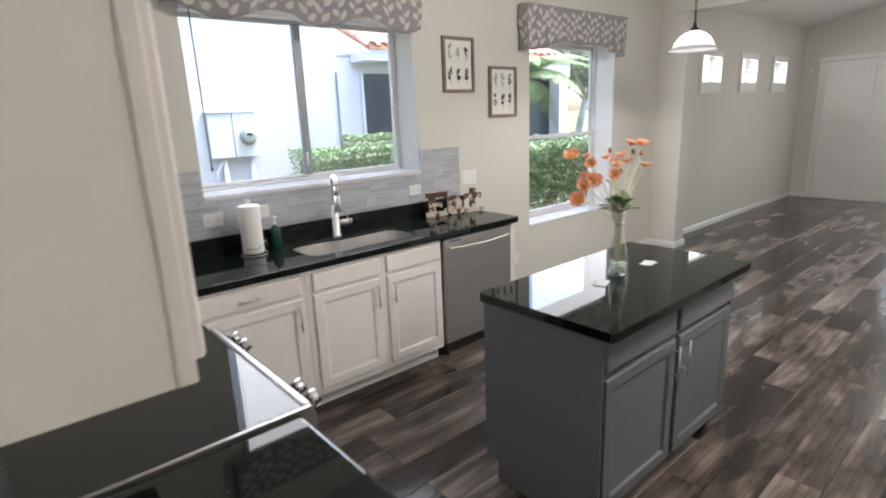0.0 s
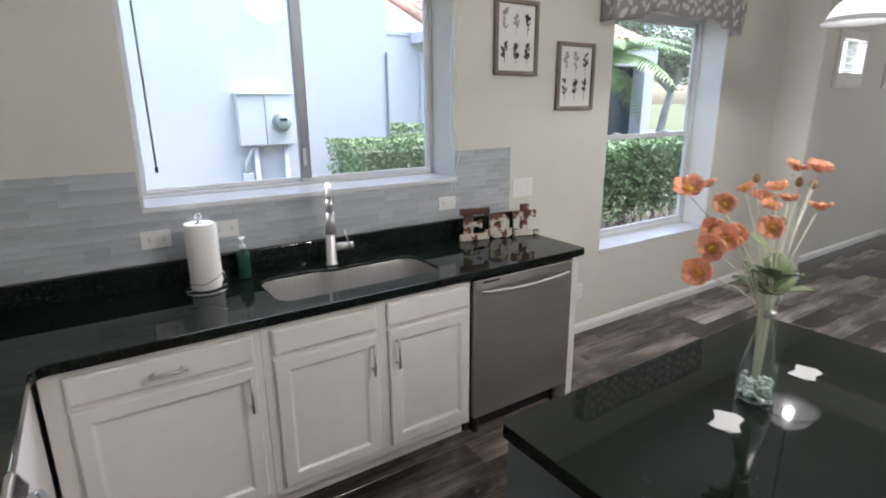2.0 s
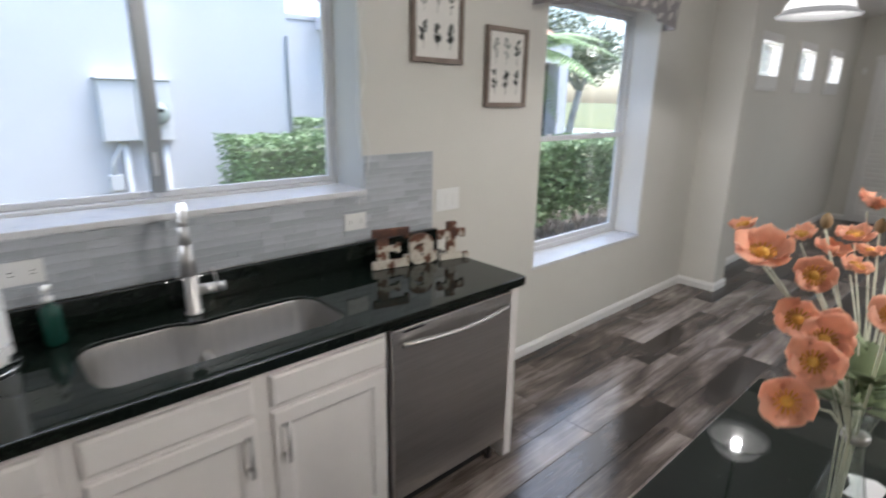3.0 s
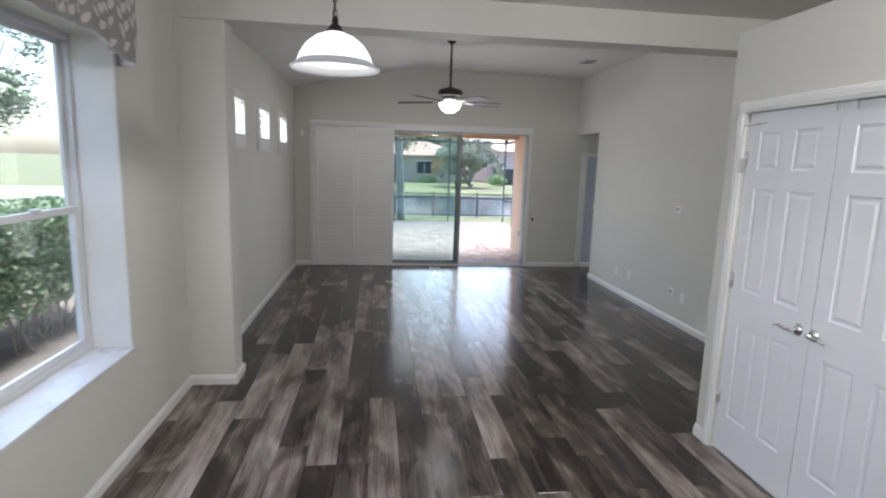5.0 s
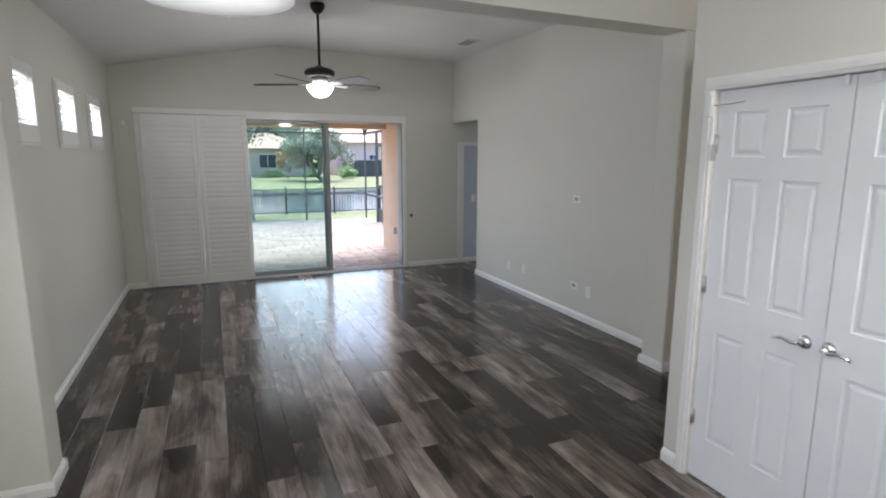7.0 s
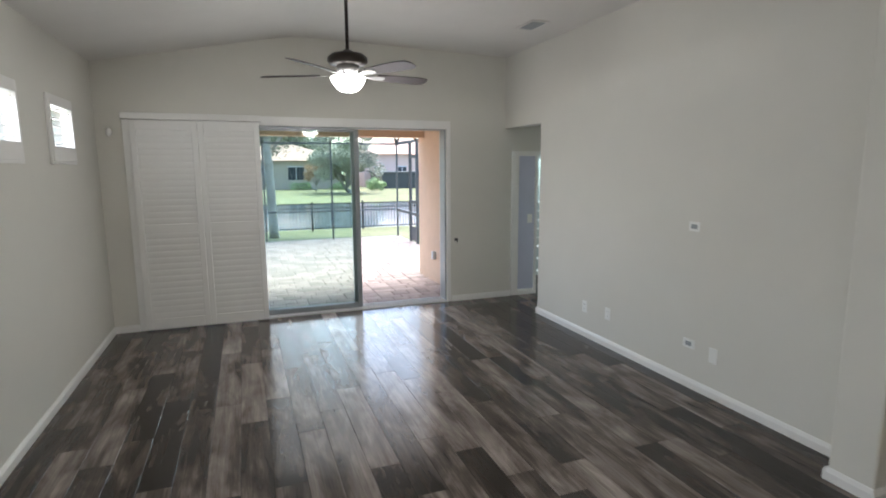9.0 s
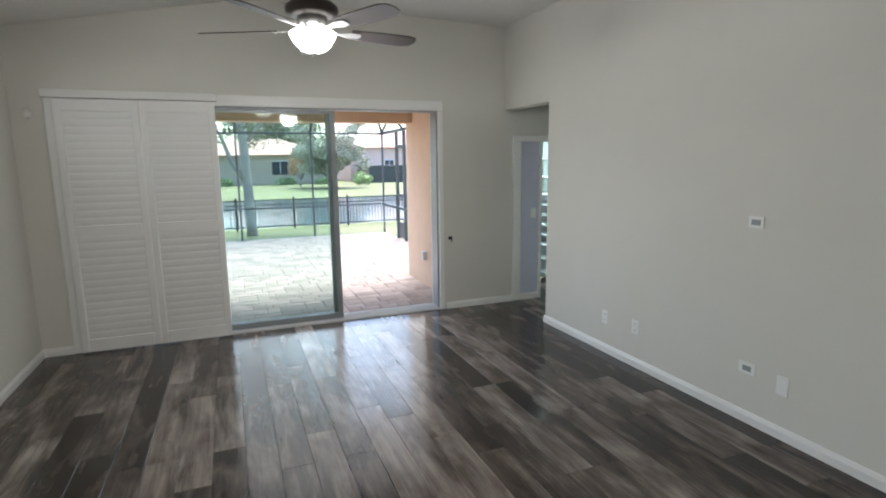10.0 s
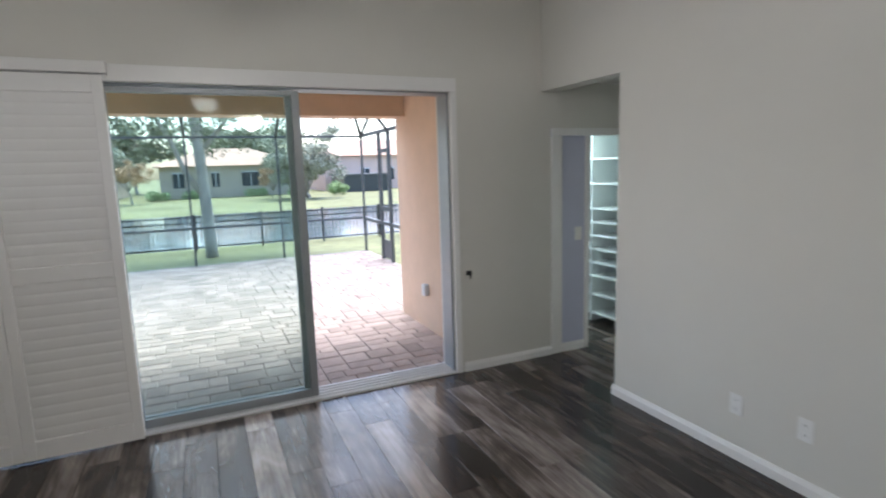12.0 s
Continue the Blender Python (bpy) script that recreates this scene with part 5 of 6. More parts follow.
for k in range(19):
    z = 0.215 + k * 0.031
    ring = [(0.009 * math.cos(t * 0.5236) if k % 2 else 0, 0 if k % 2 else 0.009 * math.cos(t * 0.5236), z + 0.019 * math.sin(t * 0.5236)) for t in range(13)]
    tube(bm, ring, 0.0024, 6)
tube(bm, [(0.004, 0.002, 0.20), (-0.004, 0.003, 0.4), (0.004, -0.003, 0.6), (0, 0, 0.80)], 0.0028, 6)
part("chain", bm, M["bronze"], pen, "bronze chain")
part("canopy", lathe(bmesh.new(), [(0.001, 0.775), (0.03, 0.778), (0.06, 0.80), (0.062, 0.8145), (0.001, 0.8145)], 28), M["bronze"], pen)

FX, FY = 8.98, 1.565
fan = thing("ceiling_fan", "dark bronze five-blade ceiling fan with a lit glass bowl", "ceiling fan", (FX, FY, 0))
part("downrod", cyl(bmesh.new(), (0, 0, 2.60), (0, 0, 3.18), 0.013), M["bronze"], fan)
part("canopy", lathe(bmesh.new(), [(0.014, 3.12), (0.035, 3.125), (0.068, 3.17), (0.072, 3.213), (0.001, 3.213)], 28), M["bronze"], fan)
part("motor", lathe(bmesh.new(), [(0.001, 2.63), (0.03, 2.63), (0.05, 2.612), (0.12, 2.598), (0.148, 2.575), (0.150, 2.545), (0.135, 2.525), (0.10, 2.515), (0.001, 2.515)], 40), M["bronze"], fan, "bronze motor housing")
part("switch_housing", lathe(bmesh.new(), [(0.001, 2.514), (0.085, 2.514), (0.080, 2.47), (0.062, 2.456), (0.055, 2.446), (0.070, 2.440), (0.072, 2.436), (0.001, 2.436)], 36), M["nickel"], fan, "polished light kit")
bowl_glass = part("glass_bowl", lathe(bmesh.new(), [(0.122, 2.437), (0.133, 2.430), (0.131, 2.418), (0.122, 2.398), (0.102, 2.366), (0.070, 2.336), (0.040, 2.325), (0.001, 2.322)], 40), M["fan_glass"], fan, "lit frosted glass bowl")
bowl_glass.visible_shadow = False
part("finial", lathe(bmesh.new(), [(0.001, 2.301), (0.008, 2.305), (0.012, 2.313), (0.022, 2.321), (0.001, 2.3215)], 16), M["nickel"], fan)
for k in range(5):
    az = radians(-7 + 72 * k)
    q = Matrix.Rotation(az, 4, "Z")
    bl = part("blade", prism(bmesh.new(), [(0.23, -0.052), (0.40, -0.066), (0.60, -0.070), (0.655, -0.055), (0.672, -0.02), (0.672, 0.02), (0.655, 0.055), (0.60, 0.070), (0.40, 0.066), (0.23, 0.052)], 0.006), M["blade"], fan, "dark walnut blade", m=Matrix.Translation((0, 0, 2.446)) @ q @ Matrix.Rotation(radians(-13), 4, "X"))
    bm = bmesh.new()
    prism(bm, [(0.06, -0.018), (0.17, -0.014), (0.22, -0.035), (0.29, -0.028), (0.30, 0.0), (0.29, 0.028), (0.22, 0.035), (0.17, 0.014), (0.06, 0.018)], 0.005, -0.0055)
    part("blade_bracket", bm, M["nickel"], bl)

# ---- sliding door, shutters and end wall ----
sd = thing("door_3", "three-panel aluminium sliding glass door standing part open", "sliding door", kind="structure")
y0, y1, _, z1 = SL
bm = bmesh.new()
box(bm, EX + 0.02, y0, z1 - 0.010, EX + 0.20, y1, z1 - 0.001, 0.002)
box(bm, EX + 0.02, y0 + 0.0005, 0.02, EX + 0.20, y0 + 0.018, z1 - 0.011, 0.003)
box(bm, EX + 0.02, y1 - 0.035, 0.02, EX + 0.20, y1 - 0.0005, z1 - 0.021, 0.003)
part("door_frame", bm, M["frame_grey"], sd, "grey aluminium frame")
bm = B(EX + 0.002, y0 + 0.001, 0.001, EX + 0.24, y1 - 0.001, 0.018, 0.003)
for k in range(4):
    box(bm, EX + 0.035 + k * 0.05, y0 + 0.001, 0.0182, EX + 0.040 + k * 0.05, y1 - 0.001, 0.028)
part("track", bm, M["frame_al"], sd, "aluminium floor track")


def slider_leaf(a, b, x):
    bm = bmesh.new()
    for u0, v0, u1, v1 in ((a, 0.029, a + 0.055, z1 - 0.021), (b - 0.055, 0.029, b, z1 - 0.021), (a + 0.055, 0.029, b - 0.055, 0.090), (a + 0.055, z1 - 0.050, b - 0.055, z1 - 0.021)):
        box(bm, x, u0, v0, x + 0.032, u1, v1, 0.003)
    s = part("sash", bm, M["frame_grey"], sd)
    part("pane", B(x + 0.013, a + 0.05, 0.085, x + 0.018, b - 0.05, z1 - 0.045), M["slider_glass"], s, "tinted glass pane")


slider_leaf(1.025, 2.215, EX + 0.04)
slider_leaf(1.060, 2.250, EX + 0.09)
slider_leaf(2.230, 3.390, EX + 0.14)
tr = thing("trim_slider", "white flat casing round the sliding door", "door casing", kind="structure")
part("casing_leg", B(EX - 0.016, y0 - 0.052, 0.002, EX - 0.0005, y0 - 0.001, z1, 0.003), M["trim"], tr)
part("casing_leg", B(EX - 0.022, y1 + 0.001, 0.002, EX - 0.0005, y1 + 0.065, z1 + 0.05, 0.003), M["trim"], tr)
part("track_header", B(EX - 0.072, 2.13, z1 + 0.035, EX - 0.0005, y1 + 0.07, z1 + 0.104, 0.006), M["trim"], tr, "white shutter track box")
part("casing_head", B(EX - 0.016, y0 - 0.052, z1 + 0.001, EX - 0.0005, 2.129, z1 + 0.10, 0.003), M["trim"], tr)
part("casing_head", B(EX - 0.016, 2.1295, z1 + 0.001, EX - 0.0005, y1, z1 + 0.034, 0.003), M["trim"], tr)


def shutter_leaf(a, b):
    s = thing("plantation_shutter", "closed white louvered sliding shutter panel", "shutter", group="white shutters over the sliding door")
    x0, x1, zt = EX - 0.062, EX - 0.030, z1 + 0.026
    for u0, v0, u1, v1, nm in ((a, 0.015, a + 0.058, zt, "stile"), (b - 0.058, 0.015, b, zt, "stile"), (a + 0.0582, 0.015, b - 0.0582, 0.13, "rail"), (a + 0.0582, zt - 0.10, b - 0.0582, zt, "rail"), (a + 0.0582, 1.08, b - 0.0582, 1.17, "rail")):
        part(nm, B(x0, u0, v0, x1, u1, v1, 0.003), M["trim"], s)
    for lo, hi in ((0.13, 1.08), (1.17, zt - 0.10)):
        cnt = int((hi - lo) / 0.066)
        for k in range(cnt):
            z = lo + (k + 0.5) * (hi - lo) / cnt
            bm = bmesh.new()
            prism(bm, [(0.0, -0.037), (0.003, -0.02), (0.0036, 0.0), (0.003, 0.02), (0.0, 0.037), (-0.003, 0.02), (-0.0036, 0.0), (-0.003, -0.02)], b - a - 0.118)
            for v in bm.verts:
                v.co = Vector((v.co.x, v.co.z, v.co.y))
            part("slat", bm, M["trim"], s, m=Matrix.Translation(((x0 + x1) / 2, a + 0.059, z)) @ Matrix.Rotation(radians(-3.4), 4, "Y"))


shutter_leaf(2.155, 2.780)
shutter_leaf(2.783, 3.425)

for c0, c1, z0c, z1c in CLS:
    w = thing("window_3", "small high window with a white louvered shutter", "window", group="high windows with shutters", kind="structure")
    bm = bmesh.new()
    rect_frame(bm, c0 - 0.055, c1 + 0.055, 1.80, 2.345, LY - 0.018, LY - 0.0005, 0.022, 0.002)
    part("window_frame", bm, M["trim"], w)
    bm = bmesh.new()
    for u0, v0, u1, v1 in ((c0 - 0.032, 1.823, c0, 2.322), (c1, 1.823, c1 + 0.032, 2.322), (c0, 1.823, c1, 1.94), (c0, 2.262, c1, 2.322)):
        box(bm, u0 + 0.0005, LY - 0.026, v0, u1 - 0.0005, LY - 0.001, v1, 0.002)
    part("shutter_frame", bm, M["trim"], w, "white shutter stiles and rails")
    for k in range(5):
        z = 1.972 + k * 0.065
        part("slat", B(-0.26, -0.024, -0.0025, 0.26, 0.024, 0.0025, 0.001), M["trim"], w, m=pose((c0 + c1) / 2, LY + 0.006, z, 12, 0, 0))
    part("pane", B(c0, LY + 0.10, z0c, c1, LY + 0.105, z1c), M["glass"], w)

outlet("wall_outlet", 9.402, SY, 0.318, 0.075, 0.118, 180, "white wall outlet above the baseboard")
outlet("wall_outlet", 9.025, SY, 0.335, 0.075, 0.118, 180, "white wall outlet above the baseboard")
o = outlet("cable_plate", 8.000, SY, 0.359, 0.118, 0.075, 180, "white wall plate with a dark cable brush", False, 0, "wall plate")
part("brush", B(-0.030, -0.0085, -0.017, 0.030, -0.0062, 0.017), M["frame_grey"], o, "dark bristle opening")
o = outlet("cable_plate", 8.017, SY, 1.295, 0.105, 0.075, 180, "white wall plate with a dark cable brush", False, 0, "wall plate")
part("brush", B(-0.030, -0.0085, -0.017, 0.030, -0.0062, 0.017), M["frame_grey"], o, "dark bristle opening")
outlet("blank_plate", 7.760, SY, 0.333, 0.075, 0.118, 180, "blank white wall plate above the baseboard", False, 0, "wall plate")
hk = thing("wall_hook", "black screw-in hook for the shutter cord", "hook", (EX, -0.222, 0.82))
part("hook_plate", B(-0.004, -0.024, -0.012, -0.0005, 0.024, 0.022, 0.001), M["black"], hk)
part("hook_arm", tube(bmesh.new(), [(-0.004, 0, 0.0), (-0.03, 0, -0.004), (-0.036, 0, -0.02), (-0.03, 0, -0.034)], 0.006, 8), M["black"], hk)
ms = thing("alarm_sensor", "small white alarm sensor on the wall", "sensor", (EX - 0.001, 3.62, 2.135))
part("housing", lathe(bmesh.new(), [(0.001, 0.035), (0.018, 0.032), (0.026, 0.018), (0.028, 0.0)], 20), M["white"], ms, m=pose(0, 0, 0, 0, -90, 0) @ Matrix.Diagonal((1.7, 1, 1, 1)))
ve = thing("ceiling_vent", "white louvered air vent in the ceiling", "vent", (9.80, -0.46, LC1 - 0.0525))
part("frame", rect_frame(bmesh.new(), -0.17, 0.17, -0.10, 0.10, 0.0, 0.008, 0.025, 0.001), M["ceiling"], ve, m=pose(0, 0, 0, -90, 0, 0))
part("backing", B(-0.145, -0.075, -0.0015, 0.145, 0.075, 0.0), M["black"], ve, "dark duct")
for k in range(7):
    part("slat", B(-0.145, -0.006, -0.001, 0.145, 0.006, 0.001), M["frame_grey"], ve, m=pose(0, -0.063 + k * 0.021, -0.006, 62, 0, 0))

# ---- recess, closet beyond ----
wall("wall_closet_header", "x", EX, 0.14, -2.3, -1.02, 1.97, 3.0, [], M["wall"], "greige wall above the closet door")
wall("wall_lavender", "x", EX + 0.012, 0.12, -1.385, -1.10, -0.05, 1.969, [], M["lavender"], "lavender blue wall strip inside the doorway")
wall("wall_recess_end", "x", EX, 0.14, -2.3, -1.95, -0.05, 1.97, [], M["wall"], "greige wall beside the closet door")
tr = thing("trim_closet_door", "white door casing of the closet", "door casing", kind="structure")
part("casing_leg", B(EX - 0.016, -1.100, 0.002, EX + 0.135, -1.021, 1.904, 0.004), M["trim"], tr)
part("casing_leg", B(EX - 0.010, -1.425, 0.002, EX + 0.16, -1.386, 1.904, 0.004), M["trim"], tr)
part("door_edge", B(EX - 0.006, -1.135, 0.002, EX + 0.0115, -1.1005, 1.904, 0.003), M["trim"], tr, "edge of the open white closet door")
part("casing_head", B(EX - 0.016, -1.95, 1.905, EX - 0.0005, -1.022, 1.969, 0.004), M["trim"], tr)
baseboard(EX + 0.012, -1.136, EX + 0.012, -1.385, -1, 0)
outlet("light_switch", EX + 0.011, -1.315, 1.06, 0.075, 0.118, -90, "white light switch on the lavender wall", False, 1, "light switch")
wall("wall_closet_back", "x", 13.3, 0.1, -2.3, -0.9, -0.05, 2.4, [], M["closet_white"], "white back wall of the closet")
wall("wall_closet_side", "y", -0.98, 0.1, EX + 0.15, 13.4, -0.05, 2.4, [], M["lavender"], "lavender side wall of the closet")
shelf = thing("closet_shelving", "white built-in closet shelves with shoe racks", "shelving", (11.46, -2.28, 0))
for x in (0.0, 0.42, 0.84):
    part("upright", B(x, 0.0, 0.02, x + 0.018, 0.32, 2.10, 0.001), M["closet_white"], shelf)
for k, z in enumerate((0.10, 0.30, 0.50, 0.64, 0.78, 0.92, 1.06, 1.20, 1.45, 1.70, 1.95)):
    for x in (0.019, 0.439):
        part("shelf", B(x, 0.002, z, x + 0.40, 0.318, z + 0.018, 0.001), M["closet_white"], shelf)
part("back_panel", B(0.0, -0.012, 0.02, 0.858, -0.0005, 2.10), M["closet_white"], shelf)

# ---- lamps of the place, and an added kitchen light ----
def point_lamp(name, at, watts, colour, radius):
    lt = bpy.data.lights.new(name, "POINT")
    lt.energy, lt.color, lt.shadow_soft_size = watts, colour, radius
    ob = new(name, lt)
    ob.location = at
    return ob


point_lamp("pendant_bulb_light", (PX, PY, 2.135), 4.2, (1.0, 0.95, 0.88), 0.022)
point_lamp("fan_bulb_light", (FX, FY, 2.385), 3.6, (1.0, 0.95, 0.88), 0.07)
# Invented fixture out of view, added with its lamp to brighten the kitchen.
kl = thing("added_ceiling_light", "added flush round light over the kitchen, out of view", "ceiling light", (3.0, 0.60, 0))
part("base", lathe(bmesh.new(), [(0.001, 2.899), (0.17, 2.899), (0.17, 2.875), (0.001, 2.875)], 36), M["nickel"], kl)
part("diffuser", lathe(bmesh.new(), [(0.165, 2.8745), (0.160, 2.85), (0.12, 2.825), (0.06, 2.812), (0.001, 2.810)], 36), M["fan_glass"], kl, "lit frosted diffuser")
point_lamp("kitchen_fill_light", (3.0, 0.60, 2.76), 25, (1.0, 0.95, 0.88), 0.20)
point_lamp("hall_bulb", (7.2, -1.8, 2.45), 6, (1.0, 0.72, 0.40), 0.08)
point_lamp("closet_bulb", (12.3, -1.5, 2.2), 8, (0.80, 1.0, 0.96), 0.08)

# ---- outside: ground, neighbour house ----
bm = bmesh.new()
gx = [(-300, -0.16), (19.2, -0.16), (23.2, -0.43), (24.7, -0.47), (25.3, -0.62), (39.5, -0.62), (40.4, -0.45), (62, -0.42), (420, -0.5)]
rows = [[bm.verts.new((x, y, z)) for x, z in gx] for y in (-300, 300)]
for k in range(len(gx) - 1):
    bm.faces.new((rows[0][k], rows[0][k + 1], rows[1][k + 1], rows[1][k]))
structure("ground", bm, M["grass"], "wide lawn of short green grass", "ground")
structure("slab_outer", B(11.54, -1.5, -0.155, 18.55, 6.4, -0.072), M["sand"], "sand bed under the patio pavers", "patio")
NYW = 7.8
nh = thing("house", "white stucco neighbouring house with terracotta tiled roof", "house")
ST = M["stucco"]
part("wall", B(-8.0, NYW, -0.2, 4.56, 14.0, 4.6), ST, nh, "white stucco side wall")
part("wall", B(4.562, 10.3, -0.2, 9.6, 16.0, 2.95), ST, nh, "white stucco rear wall set back")
part("wall", B(9.6, 9.3, 2.45, 12.3, 16.0, 2.93), ST, nh, "white stucco porch header")
part("column", B(11.88, 9.3, -0.2, 12.22, 9.64, 2.449), ST, nh, "white stucco porch column")
part("wall", B(9.2, 9.62, -0.2, 11.88, 9.70, 2.449), M["dark_window"], nh, "dark screened porch")
w = part("window", B(6.62, 10.27, 0.35, 8.3, 10.2985, 2.54, 0.004), M["dark_window"], nh, "dark tall window")
part("frame", B(6.56, 10.25, 0.29, 6.6195, 10.2985, 2.60), ST, w)
part("frame", B(7.43, 10.255, 0.35, 7.48, 10.269, 2.54), M["frame_grey"], w)
part("eave", B(6.37, 9.75, 2.74, 12.6, 10.2985, 2.93, 0.01), ST, nh, "white eave fascia")
bm = bmesh.new()
for i in range(23):
    x = 6.51 + i * 0.27
    for j in range(10):
        ya, yb = 9.68 + j * 0.36, 9.68 + (j + 1) * 0.36 + 0.05
        za, zb = 2.99 + j * 0.16, 2.99 + (j + 1) * 0.16 + 0.02
        seg = 6
        A = [bm.verts.new((x + 0.125 * math.cos(math.pi * k / seg), ya, za + 0.10 * math.sin(math.pi * k / seg))) for k in range(seg + 1)]
        Bv = [bm.verts.new((x + 0.105 * math.cos(math.pi * k / seg), yb, zb + 0.085 * math.sin(math.pi * k / seg))) for k in range(seg + 1)]
        for k in range(seg):
            bm.faces.new((A[k], A[k + 1], Bv[k + 1], Bv[k])).smooth = True
roof = part("roof", B(6.45, 9.70, 2.952, 12.6, 9.74, 2.985), M["roof"], nh, "terracotta barrel tile roof")
tagged(part("roof_tiles", bm, M["roof"], nh, "terracotta barrel tiles"), kind="stuff")
bm = bmesh.new()
v = [bm.verts.new(p) for p in ((6.45, 9.74, 2.97), (12.6, 9.74, 2.97), (12.6, 13.4, 4.59), (6.45, 13.4, 4.59))]
bm.faces.new(v)
mod = part("roof_deck", bm, M["roof"], nh).modifiers.new("thickness", "SOLIDIFY")
mod.thickness = 0.04
part("stucco_joint", B(4.563, 10.288, 2.86, 6.40, 10.2985, 2.88), M["frame_grey"], nh, "grey joint line")
part("downspout", B(4.535, NYW - 0.03, 0.3, 4.56, NYW - 0.001, 2.33, 0.006), M["frame_grey"], nh, "grey conduit on the corner")

mb = thing("electric_meter", "grey painted electric meter box on the stucco wall", "electric meter", (-0.012, NYW, -0.042))
GM = M["grey_metal"]
bx = part("meter_box", B(2.60, -0.13, 1.27, 2.90, -0.001, 1.84, 0.01), GM, mb)
part("meter_box", B(2.905, -0.14, 1.27, 3.22, -0.001, 1.84, 0.01), GM, mb)
part("rain_lip", B(2.58, -0.155, 1.841, 3.24, -0.001, 1.858, 0.003), GM, mb)
part("meter_ring", lathe(bmesh.new(), [(0.108, 0.0), (0.108, 0.034), (0.094, 0.046), (0.086, 0.046)], 32, close=False), M["frame_grey"], mb, "grey retaining ring", m=pose(3.08, -0.141, 1.53, 90, 0, 0))
part("meter_dial", lathe(bmesh.new(), [(0.085, 0.0), (0.085, 0.10), (0.07, 0.115), (0.001, 0.118)], 32), M["dial_glass"], mb, "round glass meter dial", m=pose(3.08, -0.141, 1.53, 90, 0, 0))
part("dial_face", B(3.03, -0.2635, 1.545, 3.11, -0.2600, 1.575, 0.001), M["black"], mb, "dark number window")
for x, zb in ((2.78, 0.0), (3.13, 0.0)):
    part("conduit", cyl(bmesh.new(), (x, -0.05, zb - 0.15), (x, -0.05, 1.268), 0.032), GM, mb)
part("conduit", tube(bmesh.new(), [(2.76, -0.06, 1.26), (2.70, -0.06, 1.15), (2.655, -0.06, 1.08), (2.65, -0.06, 0.95)], 0.022, 10), GM, mb)
part("junction_box", B(2.60, -0.09, 0.80, 2.72, -0.001, 0.95, 0.006), GM, mb)


def leaf_cloud(bm, centre, radius, count, size, r, squash=(1, 1, 1), shell=0.55):
    """Small folded leaves scattered through an uneven ball."""
    for _ in range(count):
        d = Vector((r.gauss(0, 1), r.gauss(0, 1), r.gauss(0, 1))).normalized()
        k = radius * (shell + (1 - shell) * r.random() ** 0.6)
        p = Vector(centre) + Vector((d.x * k * squash[0], d.y * k * squash[1], d.z * k * squash[2]))
        a = Vector((r.gauss(0, 1), r.gauss(0, 1), r.gauss(0, 0.6))).normalized()
        b = a.cross(Vector((r.gauss(0, 1), r.gauss(0, 1), r.gauss(0, 1)))).normalized()
        s = size * r.uniform(0.6, 1.3)
        q = [bm.verts.new(p + a * s), bm.verts.new(p + b * s * 0.5), bm.verts.new(p - a * s), bm.verts.new(p - b * s * 0.5)]
        bm.faces.new(q)


def box_leaves(bm, x0, x1, y0, y1, z0, z1, count, size, r, wob=0.06):
    """Leaves in the outer skin of a clipped hedge with an uneven face."""
    for _ in range(count):
        x, y, z = r.uniform(x0, x1), r.uniform(y0, y1), r.uniform(z0, z1)
        face = r.choice("ftfte")
        if face == "f":
            y = y0 + abs(r.gauss(0, wob))
        elif face == "t":
            z = z1 - abs(r.gauss(0, wob))
        else:
            x = x0 + abs(r.gauss(0, wob)) if r.random() < 0.5 else x1 - abs(r.gauss(0, wob))
        n = 0.05 * noise.noise((x * 3, y * 3, z * 3))
        p = Vector((x, y + n, z + n))
        a = Vector((r.gauss(0, 1), r.gauss(0, 1), r.gauss(0, 0.7))).normalized()
        b = a.cross(Vector((r.gauss(0, 1), r.gauss(0, 1), r.gauss(0, 1)))).normalized()
        s = size * r.uniform(0.6, 1.3)
        bm.faces.new([bm.verts.new(p + a * s), bm.verts.new(p + b * s * 0.45), bm.verts.new(p - a * s), bm.verts.new(p - b * s * 0.45)])


def hedge(label, x0, x1, y0, y1, z1, z0, count, size, seed, group=""):
    h = thing("hedge", label, "hedge", group=group)
    r = random.Random(seed)
    bm = bmesh.new()
    box_leaves(bm, x0, x1, y0, y1, z0, z1, count, size, r)
    tagged(part("foliage", bm, M["hedge"], h), kind="stuff")
    bm = bmesh.new()
    for _ in range(int((x1 - x0) * 26)):
        x, y = r.uniform(x0 + 0.1, x1 - 0.1), r.uniform(y0 + 0.1, y1 - 0.05)
        p = Vector((x, y, -0.17))
        for _ in range(2):
            q = p + Vector((r.uniform(-0.25, 0.25), r.uniform(-0.2, 0.15), r.uniform(0.3, 0.62)))
            tube(bm, [p, (p + q) / 2 + Vector((r.uniform(-0.03, 0.03), 0, 0)), q], 0.008, 5, 0.004)
            p = (p + q) / 2
    part("branches", bm, M["twig"], h, "bare grey stems")
    bm = bmesh.new()
    box(bm, x0 + 0.12, y0 + 0.16, z0 + 0.08, x1 - 0.12, y1 - 0.1, z1 - 0.14)
    part("inner_growth", bm, M["leaves"], h, "dense dark inner growth")


